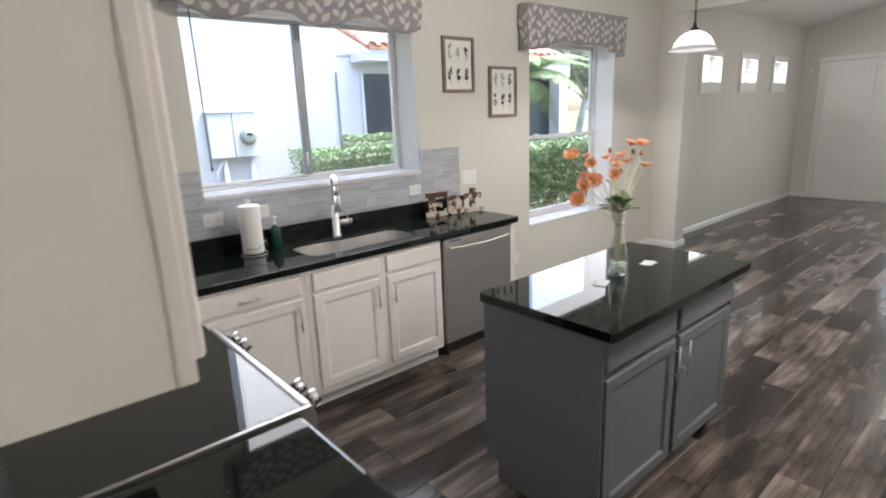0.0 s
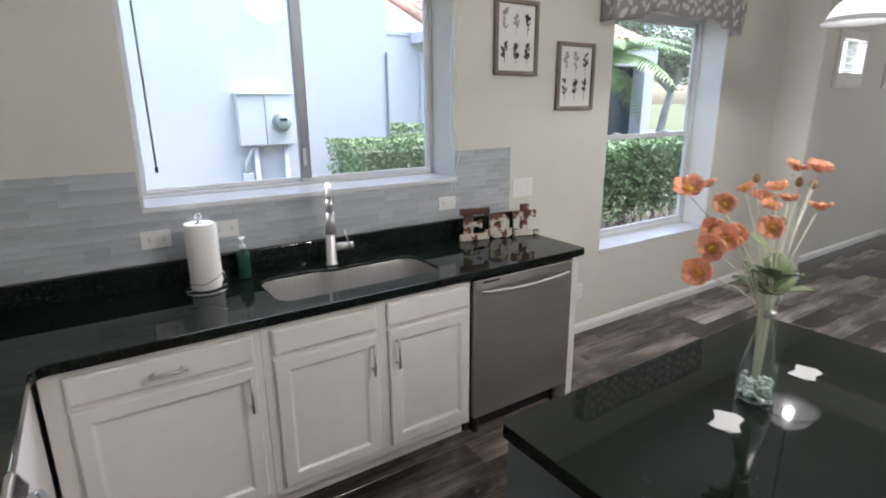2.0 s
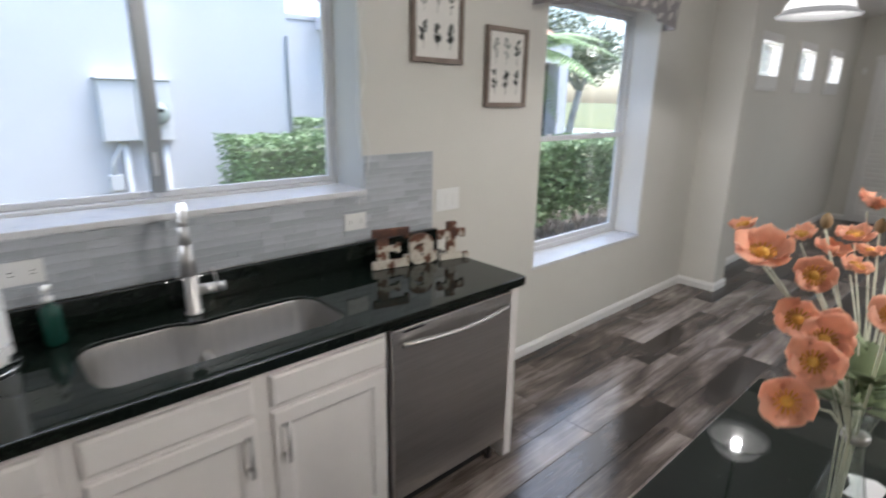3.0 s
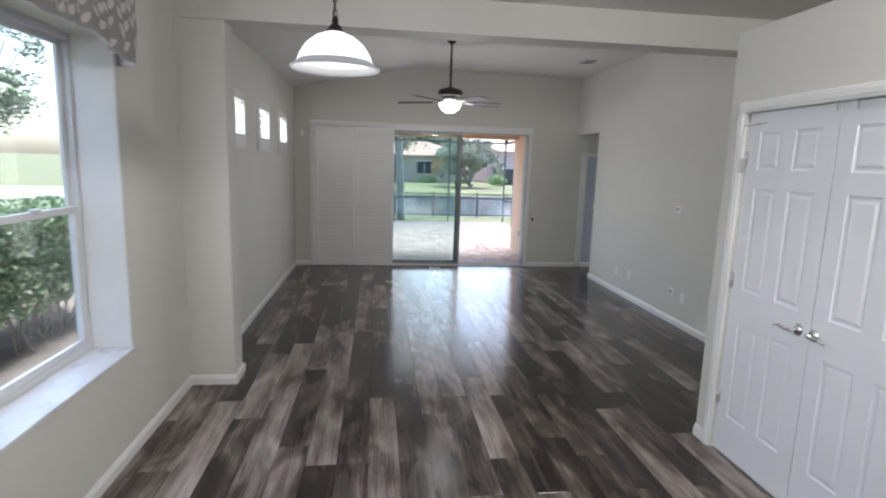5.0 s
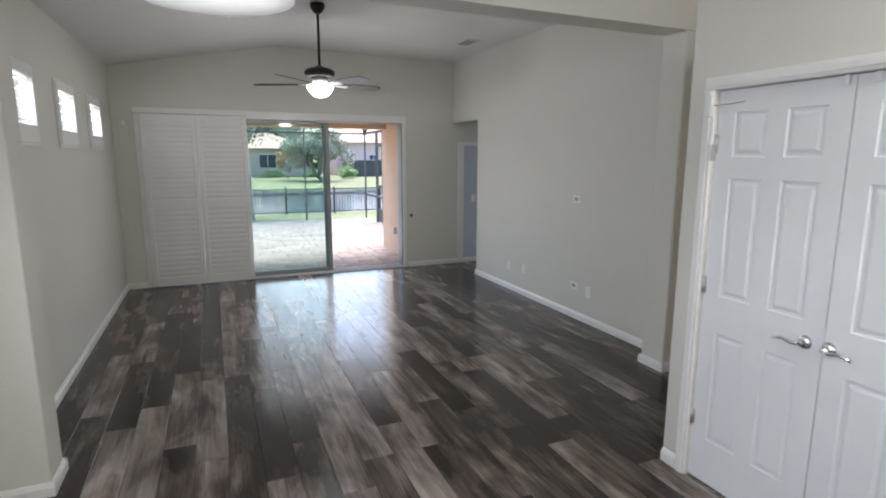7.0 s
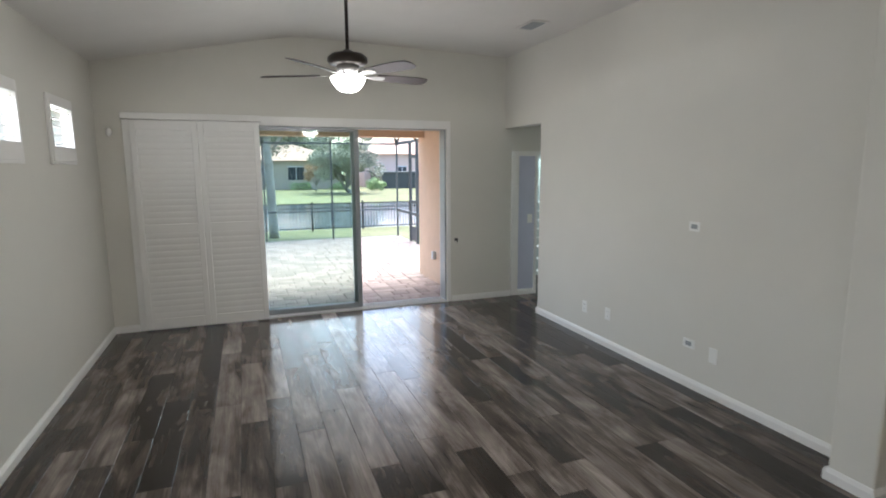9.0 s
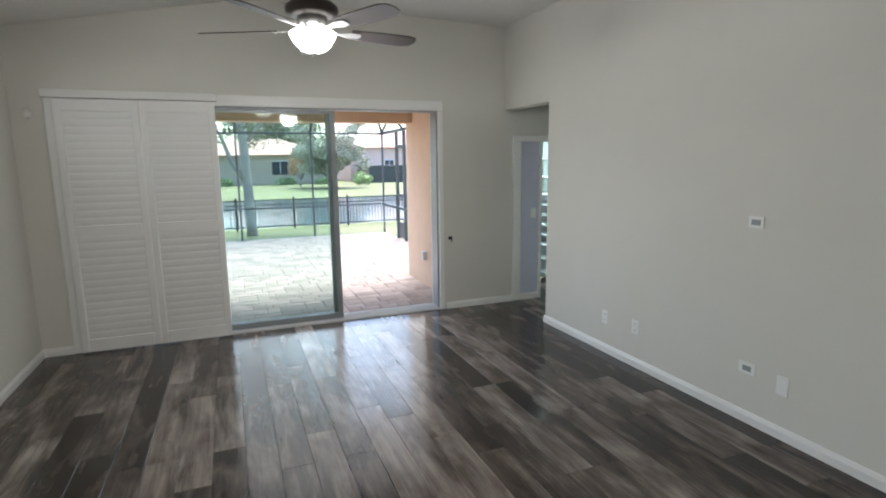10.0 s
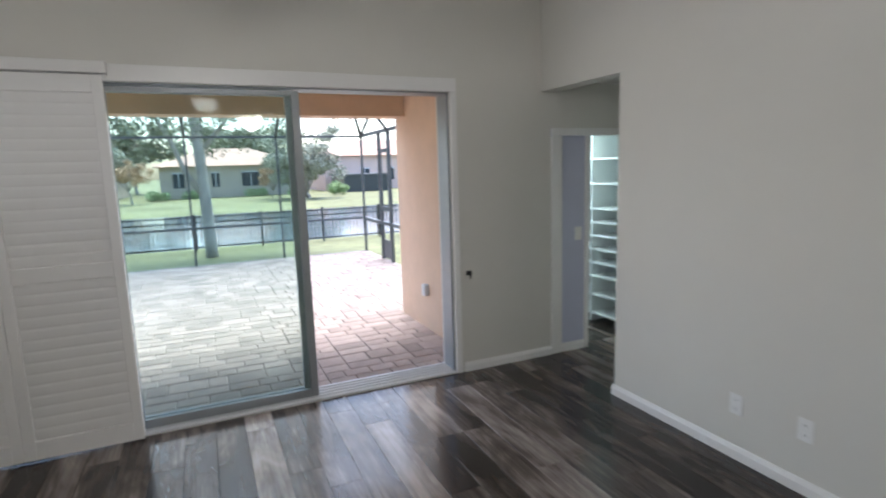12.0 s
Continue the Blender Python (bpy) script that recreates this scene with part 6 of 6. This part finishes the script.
hedge("clipped green hedge along the neighbouring wall", 3.50, 6.4, 6.65, 7.45, 1.29, 0.35, 16000, 0.024, 3)
hedge("clipped green hedge along the neighbouring wall", 4.75, 7.4, 7.9, 8.6, 1.40, 0.35, 9000, 0.024, 4)
hedge("tall green hedge outside the dining window", 4.4, 9.2, 5.45, 6.35, 1.19, 0.28, 26000, 0.030, 6)
structure("mulch_bed", B(2.0, 4.3, -0.159, 12.0, 7.79, -0.13), M["mulch"], "brown mulch bed between the houses", "ground")


def palm_tree(x, y, h, seed):
    t = thing("palm_tree", "young palm with arching green fronds", "palm tree", (x, y, -0.16))
    r = random.Random(seed)
    part("trunk", tube(bmesh.new(), [(0, 0, 0), (0.03, 0, h * 0.5), (0.0, 0.02, h)], 0.06, 12, 0.04), M["bark"], t)
    for k in range(17):
        az, up = k * 2.4 + r.uniform(-0.2, 0.2), r.uniform(0.2, 1.2)
        ln = r.uniform(1.3, 1.9)
        pts = []
        for i in range(9):
            s = i / 8
            pts.append(Vector((math.cos(az) * ln * s * math.cos(up * (1 - s * 0.5)), math.sin(az) * ln * s * math.cos(up * (1 - s * 0.5)), h + ln * (s * math.sin(up) - 0.75 * s * s))))
        bm = bmesh.new()
        tube(bm, pts, 0.012, 5, 0.003)
        for i in range(1, 9):
            for sub in range(4):
                c = pts[i - 1].lerp(pts[i], sub / 4)
                d = (pts[i] - pts[i - 1]).normalized()
                side = d.cross(Vector((0, 0, 1))).normalized()
                for sg in (-1, 1):
                    L = 0.42 * math.sin(math.pi * min(1, (i + sub / 4) / 9 * 0.9 + 0.1))
                    tip = c + side * sg * L * 0.8 + d * L * 0.45 + Vector((0, 0, -0.28 * L))
                    w = d * 0.014
                    bm.faces.new([bm.verts.new(c - w), bm.verts.new((c + tip) / 2 - w * 1.2 + Vector((0, 0, 0.02))), bm.verts.new(tip), bm.verts.new((c + tip) / 2 + w * 1.2 + Vector((0, 0, 0.02))), bm.verts.new(c + w)])
        part("frond", bm, M["palm"], t)


palm_tree(7.95, 7.2, 2.35, 3)


def tree(x, y, h, spread, seed, label, leaf="leaves", count=5000, size=0.10, trunk_r=0.22, fork=0.4):
    t = thing("tree", label, "tree", (x, y, -0.2))
    r = random.Random(seed)
    bm = bmesh.new()
    top = Vector((r.uniform(-0.3, 0.3), r.uniform(-0.3, 0.3), h * fork))
    tube(bm, [(0, 0, -0.1), (0.02, 0.01, 0.25), (top.x * 0.4, top.y * 0.4, h * fork * 0.5), tuple(top)], trunk_r, 12, trunk_r * 0.7)
    ends = []
    for k in range(7):
        a = k * 0.9 + r.uniform(-0.3, 0.3)
        e = top + Vector((math.cos(a) * spread * r.uniform(0.5, 0.9), math.sin(a) * spread * r.uniform(0.5, 0.9), (h - top.z) * r.uniform(0.2, 0.85)))
        m = (top + e) / 2 + Vector((r.uniform(-0.3, 0.3), r.uniform(-0.3, 0.3), r.uniform(0, 0.4)))
        tube(bm, [tuple(top - Vector((0, 0, 0.2))), tuple(m), tuple(e)], trunk_r * 0.45, 8, 0.03)
        ends += [e, m]
        for _ in range(2):
            e2 = m + Vector((r.uniform(-1, 1), r.uniform(-1, 1), r.uniform(0, 0.8))) * spread * 0.4
            tube(bm, [tuple(m), tuple((m + e2) / 2), tuple(e2)], trunk_r * 0.2, 6, 0.015)
            ends.append(e2)
    part("trunk", bm, M["bark"], t, "grey bark trunk and limbs")
    bm = bmesh.new()
    each = count // (len(ends) * 2)
    for e in ends:
        for _ in range(2):
            c = e + Vector((r.gauss(0, 0.4), r.gauss(0, 0.4), r.gauss(0, 0.3))) * spread * 0.3
            leaf_cloud(bm, c, spread * r.uniform(0.16, 0.30), each, size, r, (1, 1, 0.7), 0.2)
    tagged(part("crown", bm, M[leaf], t), kind="stuff")
    return t


near_oak = tree(21.5, 1.575, 8.5, 4.2, 5, "oak with pale grey trunk beside the fence", count=22000, size=0.055, trunk_r=0.155, fork=0.47)
bm = bmesh.new()
tube(bm, [(0.05, 0.05, 1.35), (0.0, 0.42, 1.95), (-0.1, 0.62, 2.6), (-0.2, 1.1, 3.6)], 0.075, 10, 0.03)
tube(bm, [(0.0, -0.05, 2.5), (0.1, -0.6, 3.2), (0.2, -1.3, 3.7)], 0.06, 10, 0.025)
r = random.Random(31)
sprays = []
for k in range(44):
    a = r.uniform(0, 6.28)
    d = r.uniform(0.5, 4.0)
    p = Vector((math.cos(a) * d * 0.7, math.sin(a) * d, r.uniform(2.35, 3.7)))
    tube(bm, [p + Vector((0, 0, 0.9)), p + Vector((r.uniform(-0.2, 0.2), r.uniform(-0.2, 0.2), 0.35)), p], 0.010, 5, 0.003)
    sprays.append(p)
part("low_limb", bm, M["bark"], near_oak, "grey low limbs and hanging twigs")
bm = bmesh.new()
for p in sprays:
    for _ in range(3):
        leaf_cloud(bm, p + Vector((r.gauss(0, 0.22), r.gauss(0, 0.3), r.uniform(-0.1, 0.5))), r.uniform(0.18, 0.34), 34, 0.05, r, (1, 1.2, 0.8), 0.1)
tagged(part("low_leaves", bm, M["leaves"], near_oak, "sparse hanging grey-green leaves"), kind="stuff")
# This far-bank oak has the haze mixed into its leaf colour.
tree(52.0, -6.3, 6.9, 3.3, 8, "rounded oak on the far bank in haze-paled green", "haze_paled_leaves", count=22000, size=0.10, fork=0.07).location.z = -0.45
tree(55.0, 6.6, 3.6, 1.6, 19, "orange autumn tree on the far bank", "autumn", count=4000, size=0.08, fork=0.35, trunk_r=0.07).location.z = -0.45
tree(54.0, -3.7, 3.5, 1.4, 9, "orange autumn tree on the far bank", "autumn", count=5000, size=0.08, fork=0.25, trunk_r=0.08).location.z = -0.45
tree(84.0, 9.0, 11.0, 6.0, 12, "tall tree behind the far houses", count=6000, size=0.3, fork=0.4).location.z = -1.5
tree(86.0, -5.0, 11.0, 6.5, 13, "tall tree behind the far houses", count=6000, size=0.3, fork=0.4).location.z = -1.5
tree(25.0, 18.0, 7.0, 3.4, 15, "oak seen beyond the hedge", count=7000, size=0.1, fork=0.35)
tree(32.0, 25.0, 9.0, 4.4, 16, "oak seen beyond the hedge", count=7000, size=0.13, fork=0.35)
tree(20.0, 22.0, 8.0, 4.0, 17, "oak seen beyond the hedge", count=6000, size=0.13, fork=0.35)
# Leaf colour here also carries the distance haze.
tree(57.0, 9.5, 6.4, 3.0, 18, "far-bank oak in haze-paled green", "haze_paled_leaves", count=9000, size=0.10, fork=0.3).location.z = -0.45

# ---- patio: lanai ----
TAN = M["stucco_tan"]
structure("wall_lanai_side", B(11.541, -0.70, -0.10, 13.42, -0.405, 3.3), TAN, "peach stucco lanai side wall")
structure("wall_lanai_beam", B(13.12, -0.404, 2.235, 13.42, 3.9, 3.3), TAN, "peach stucco lanai beam")
structure("ceiling_lanai", B(11.541, -0.404, 2.62, 13.119, 3.9, 2.72), M["stucco_out"], "flat painted lanai ceiling", "ceiling")
structure("wall_outer_skin", B(11.5405, 3.43, -0.1, 11.546, 3.9, 2.619), TAN, "peach stucco house wall on the lanai")
lf = thing("patio_outlet", "grey weatherproof outlet box on the stucco wall", "outlet", (12.62, -0.404, 0.40))
part("cover", B(-0.04, 0.0, -0.06, 0.04, 0.055, 0.06, 0.006), M["grey_metal"], lf)

cage = thing("screen_enclosure", "dark bronze aluminium pool-style screen enclosure frame", "screen enclosure")
CG = M["cage"]
PXC, CH = 18.45, 2.34
for y in (-1.42, 0.28, 1.895, 3.60, 5.30, 6.35):
    part("post", B(PXC, y - 0.019, -0.07, PXC + 0.05, y + 0.019, CH, 0.003), CG, cage)
for x in (16.7, 17.25, 13.46, 15.2):
    part("post", B(x, -1.45, -0.07, x + 0.055, -1.39, CH, 0.003), CG, cage)
part("rail", B(PXC, -1.45, CH + 0.0005, PXC + 0.05, 6.38, CH + 0.042, 0.003), CG, cage)
part("rail", B(PXC + 0.005, -1.391, 0.668, PXC + 0.045, 6.32, 0.708, 0.003), CG, cage)
part("rail", B(PXC, -1.391, -0.07, PXC + 0.06, 6.32, -0.02), CG, cage)
part("rail", B(13.46, -1.45, CH + 0.0005, PXC - 0.001, -1.39, CH + 0.06, 0.003), CG, cage)
part("rail", B(13.516, -1.445, 0.64, PXC - 0.001, -1.395, 0.70, 0.003), CG, cage)
dr = part("screen_door", B(16.755, -1.44, 0.0, 16.80, -1.40, 2.05, 0.002), CG, cage, "screen door with a kick plate")
part("door_stile", B(17.20, -1.44, 0.0, 17.249, -1.40, 2.05, 0.002), CG, dr)
part("door_rail", B(16.801, -1.44, 1.98, 17.199, -1.40, 2.05), CG, dr)
part("kick_plate", B(16.801, -1.43, 0.02, 17.199, -1.41, 0.36), CG, dr)
part("door_rail", B(16.801, -1.44, 0.92, 17.199, -1.40, 0.99), CG, dr)
for y in (-1.42, 0.28, 1.895, 3.60, 5.30):
    bm = bmesh.new()
    tube(bm, [(PXC + 0.03, y, CH + 0.03), (16.6, y, 3.35), (13.45, y, 3.35)], 0.032, 6)
    part("roof_beam", bm, CG, cage)
part("roof_beam", tube(bmesh.new(), [(16.6, -1.42, 3.35), (16.6, 6.3, 3.35)], 0.03, 6), CG, cage)
part("roof_beam", tube(bmesh.new(), [(16.72, -1.42, CH), (16.6, -0.6, 3.35)], 0.028, 6), CG, cage)
part("roof_beam", tube(bmesh.new(), [(PXC, -1.42, CH), (16.6, -0.6, 3.35)], 0.03, 6), CG, cage)
part("roof_beam", tube(bmesh.new(), [(14.6, -1.42, CH), (14.6, -0.4, 3.35), (14.6, 6.3, 3.35)], 0.03, 6), CG, cage)

fence = thing("metal_fence", "black metal picket fence along the pond", "fence")
FXX, FB = 24.0, -0.46
ys = [-8.82 + k * 1.795 for k in range(13)]
for y in ys:
    part("post", B(FXX - 0.03, y - 0.03, FB, FXX + 0.03, y + 0.03, FB + 1.06, 0.003), M["fence"], fence)
for z in (0.10, 0.80, 0.95):
    part("rail", B(FXX - 0.015, ys[0], FB + z, FXX + 0.015, ys[-1], FB + z + 0.035), M["fence"], fence)
pm = mesh_of(B(-0.009, -0.009, 0, 0.009, 0.009, 0.94), M["fence"], "picket")
for k in range(int((ys[-1] - ys[0]) / 0.11)):
    pk = new("picket", pm)
    pk.parent = fence
    pk.location = (FXX, ys[0] + (k + 0.5) * 0.11, FB + 0.06)

bm = bmesh.new()
prism(bm, [(24.95 + 0.12 * math.sin(y * 0.21), y) for y in range(-70, 71, 5)] + [(39.9 + 0.15 * math.sin(y * 0.13), y) for y in range(70, -71, -5)], 0.02, -0.52)
structure("water", bm, M["water"], "rippled grey-blue pond", "water")


def far_house(x, y, w, d, h, seed, label, wallmat, rot=0):
    hs = thing("house", label, "house", (x, y, -0.44), rot, "houses across the pond")
    part("wall", B(0, -w / 2, 0, d, w / 2, h), wallmat, hs, "pale stucco walls")
    bm = bmesh.new()
    o = 0.6
    a = [bm.verts.new(p) for p in ((-o, -w / 2 - o, h), (d + o, -w / 2 - o, h), (d + o, w / 2 + o, h), (-o, w / 2 + o, h))]
    k = min(w, d) / 2 * 0.85
    b = [bm.verts.new(p) for p in ((d / 2 - 0.05, -w / 2 + k, h + k * 0.42), (d / 2 + 0.05, -w / 2 + k, h + k * 0.42), (d / 2 + 0.05, w / 2 - k, h + k * 0.42), (d / 2 - 0.05, w / 2 - k, h + k * 0.42))]
    bm.faces.new(a[::-1])
    bm.faces.new(b)
    for i in range(4):
        bm.faces.new((a[i], a[(i + 1) % 4], b[(i + 1) % 4], b[i]))
    part("roof", bm, M["roof_far"], hs, "hipped terracotta roof")
    r = random.Random(seed)
    n = int(w / 3)
    for i in range(n):
        yy = -w / 2 + (i + 0.5) * w / n
        ww = r.choice((0.35, 0.5, 0.8))
        g = part("window", B(-0.03, yy - ww, 0.4 if ww > 1 else 1.0, -0.002, yy + ww, 2.3), M["dark_window"], hs, "dark window")
        part("frame", B(-0.045, yy - ww - 0.08, 2.301, -0.002, yy + ww + 0.08, 2.40), ST, g)
        part("mullion", B(-0.04, yy - 0.03, 0.42 if ww > 1 else 1.02, -0.031, yy + 0.03, 2.28), ST, g)
    return hs


FAR_CREAM = mat("pale_cream_stucco", (0.42, 0.36, 0.30), 0.9, vary=0.04)
FAR_PINK = mat("pink_stucco", (0.64, 0.49, 0.43), 0.9, vary=0.04)
far_house(62.0, -1.2, 12.4, 10.0, 2.95, 1, "cream stucco house with hipped terracotta roof across the pond", FAR_CREAM)
far_house(66.0, -18.2, 15.0, 11.0, 3.75, 2, "pink stucco two-storey house across the pond", FAR_PINK)
far_house(66.0, 17.0, 16.0, 11.0, 3.0, 3, "cream stucco house with hipped terracotta roof across the pond", FAR_CREAM)
far_house(36.0, 46.0, 16.0, 10.0, 3.0, 4, "cream stucco house far beyond the hedge", FAR_CREAM, 90).location.z = -0.2
sp = thing("screened_porch", "dark screened porch of the house across the pond", "screened porch", (60.0, -13.6, -0.43))
part("screen", B(0, -2.3, 0, 5.5, 2.3, 1.65), M["dark_window"], sp)
part("porch_roof", B(-0.15, -2.42, 1.651, 5.6, 2.42, 1.78, 0.04), M["cage"], sp)
for k, (x, y) in enumerate(((56.0, -9.9), (60.5, -6.3), (60.6, -3.0), (60.6, 2.6), (59.5, 5.2))):
    b = thing("shrub", "rounded green garden shrub on the far bank", "shrub", (x, y, -0.44), group="shrubs across the pond")
    bm = bmesh.new()
    r = random.Random(40 + k)
    for _ in range(5):
        leaf_cloud(bm, (r.uniform(-0.5, 0.5), r.uniform(-0.7, 0.7), r.uniform(0.35, 1.0) if k == 0 else r.uniform(0.2, 0.5)), r.uniform(0.45, 0.65), 300, 0.09, r, (1, 1, 0.8), 0.3)
    tagged(part("foliage", bm, M["palm"] if k == 0 else M["hedge"], b), kind="stuff")

# ---- backsplash tiles, pieces of the tiled wall ----
splash = structure("backsplash_bed", wall_cells([WX + 0.002, 1.257, 2.868, 3.288], [1.021, 1.2405, 1.418], lambda u, v: v < 1.24 or not 1.257 < u < 2.868, lambda u, v, s: (u, 3.8055 + s * 0.008, v)), M["grout"], "grey linear glass and stone mosaic backsplash", "backsplash")
tile_meshes = {}
TH = 0.0305


def tile_mesh(w):
    key = round(w, 3)
    if key not in tile_meshes:
        bm = B(-key / 2 + 0.0006, -0.0018, -TH / 2 + 0.0006, key / 2 - 0.0006, 0, TH / 2 - 0.0006)
        for v in bm.verts:
            if v.co.y < -0.0005:
                v.co.x *= 1 - 0.002 / key
                v.co.z *= 0.965
        tile_meshes[key] = mesh_of(bm, M["tile"], "tile")
    return tile_meshes[key]


rng = random.Random(11)
for row in range(13):
    z = 1.0215 + (row + 0.5) * TH
    x = WX + 0.005
    while x < 3.286:
        w = rng.choice((0.098, 0.148, 0.198, 0.298))
        b = min(x + w, 3.286)
        spans = [(x, b)]
        if z + TH / 2 > 1.243:
            spans = [(s, e) for s, e in ((x, min(b, 1.257)), (max(x, 2.868), b)) if e - s > 0.012]
        for s, e in spans:
            if e - s > 0.012:
                ob = new("tile", tile_mesh(e - s))
                ob.parent = splash
                ob.location = ((s + e) / 2, 3.8052 - rng.uniform(0, 0.0008), z)
        x = b

# ---- patio pavers, pieces of the patio ----
patio = structure("patio", B(11.545, -1.48, -0.072, 18.44, 6.35, -0.034), M["sand"], "tan and grey concrete paver patio", "patio")
paver_meshes = {}


def paver_mesh(w, d):
    if (w, d) not in paver_meshes:
        bm = bmesh.new()
        a, b, c = w / 2 - 0.004, d / 2 - 0.004, 0.006
        lo = [bm.verts.new((sx * a, sy * b, -0.05)) for sx, sy in ((-1, -1), (1, -1), (1, 1), (-1, 1))]
        mi = [bm.verts.new((sx * a, sy * b, -0.007)) for sx, sy in ((-1, -1), (1, -1), (1, 1), (-1, 1))]
        hi = [bm.verts.new((sx * (a - c), sy * (b - c), 0)) for sx, sy in ((-1, -1), (1, -1), (1, 1), (-1, 1))]
        bm.faces.new(hi)
        for k in range(4):
            bm.faces.new((lo[k], lo[(k + 1) % 4], mi[(k + 1) % 4], mi[k]))
            bm.faces.new((mi[k], mi[(k + 1) % 4], hi[(k + 1) % 4], hi[k]))
        paver_meshes[(w, d)] = mesh_of(bm, M["paver"], "paver")
    return paver_meshes[(w, d)]


rng = random.Random(21)
far_v, far_f = [], []
row_x, made = 11.56, 0
while row_x < 18.4:
    dpt = rng.choice((0.15, 0.15, 0.225))
    y = -1.46 if row_x > 13.45 else -0.40
    while y < 6.3:
        w = rng.choice((0.15, 0.225, 0.225, 0.30))
        zt = -0.022 + rng.uniform(-0.002, 0.002)
        if row_x < 13.6 and y < 2.6 and made < 300:
            ob = new("paver", paver_mesh(dpt, w))
            ob.parent = patio
            ob.location = (row_x + dpt / 2, y + w / 2, zt)
            made += 1
        else:
            me = paver_mesh(dpt, w)
            base = len(far_v)
            far_v += [(v.co.x + row_x + dpt / 2, v.co.y + y + w / 2, v.co.z + zt) for v in me.vertices]
            far_f += [[i + base for i in p.vertices] for p in me.polygons]
        y += w
    row_x += dpt
me = bpy.data.meshes.new("pavers_beyond")
me.from_pydata(far_v, [], far_f)
me.materials.append(M["paver"])
pb = new("pavers_beyond", me)
pb.parent = patio
tagged(pb, kind="stuff")

# ---- floor planks, pieces of the floor ----
PW, PL, GAP = 0.180, 1.22, 0.0016
plank_meshes = {}


def plank_mesh(length, width):
    key = (round(length, 2), round(width, 3))
    if key not in plank_meshes:
        a, b, c = key[0] / 2 - GAP / 2, key[1] / 2 - GAP / 2, 0.0016
        bm = bmesh.new()
        lo = [bm.verts.new((sx * a, sy * b, -c)) for sx, sy in ((-1, -1), (1, -1), (1, 1), (-1, 1))]
        hi = [bm.verts.new((sx * (a - c), sy * (b - c), 0)) for sx, sy in ((-1, -1), (1, -1), (1, 1), (-1, 1))]
        bt = [bm.verts.new((sx * a, sy * b, -0.0115)) for sx, sy in ((-1, -1), (1, -1), (1, 1), (-1, 1))]
        bm.faces.new(hi)
        for k in range(4):
            bm.faces.new((lo[k], lo[(k + 1) % 4], hi[(k + 1) % 4], hi[k]))
            bm.faces.new((bt[k], bt[(k + 1) % 4], lo[(k + 1) % 4], lo[k]))
        plank_meshes[key] = mesh_of(bm, M["plank"], "plank")
    return plank_meshes[key]


rng = random.Random(7)
row_y = -2.4
while row_y < 3.80:
    x0, x1 = (0.2, EX + 0.001) if row_y > -1.1 else (3.0, 13.3)
    x = x0 - rng.choice((0.15, 0.42, 0.61, 0.80, 1.02))
    while x < x1:
        a, b = max(x, x0), min(x + PL, x1)
        if b - a > 0.05:
            ob = new("plank", plank_mesh(b - a, PW))
            ob.parent = floor_base
            ob.location = ((a + b) / 2, row_y + PW / 2, 0)
        x += PL
    row_y += PW
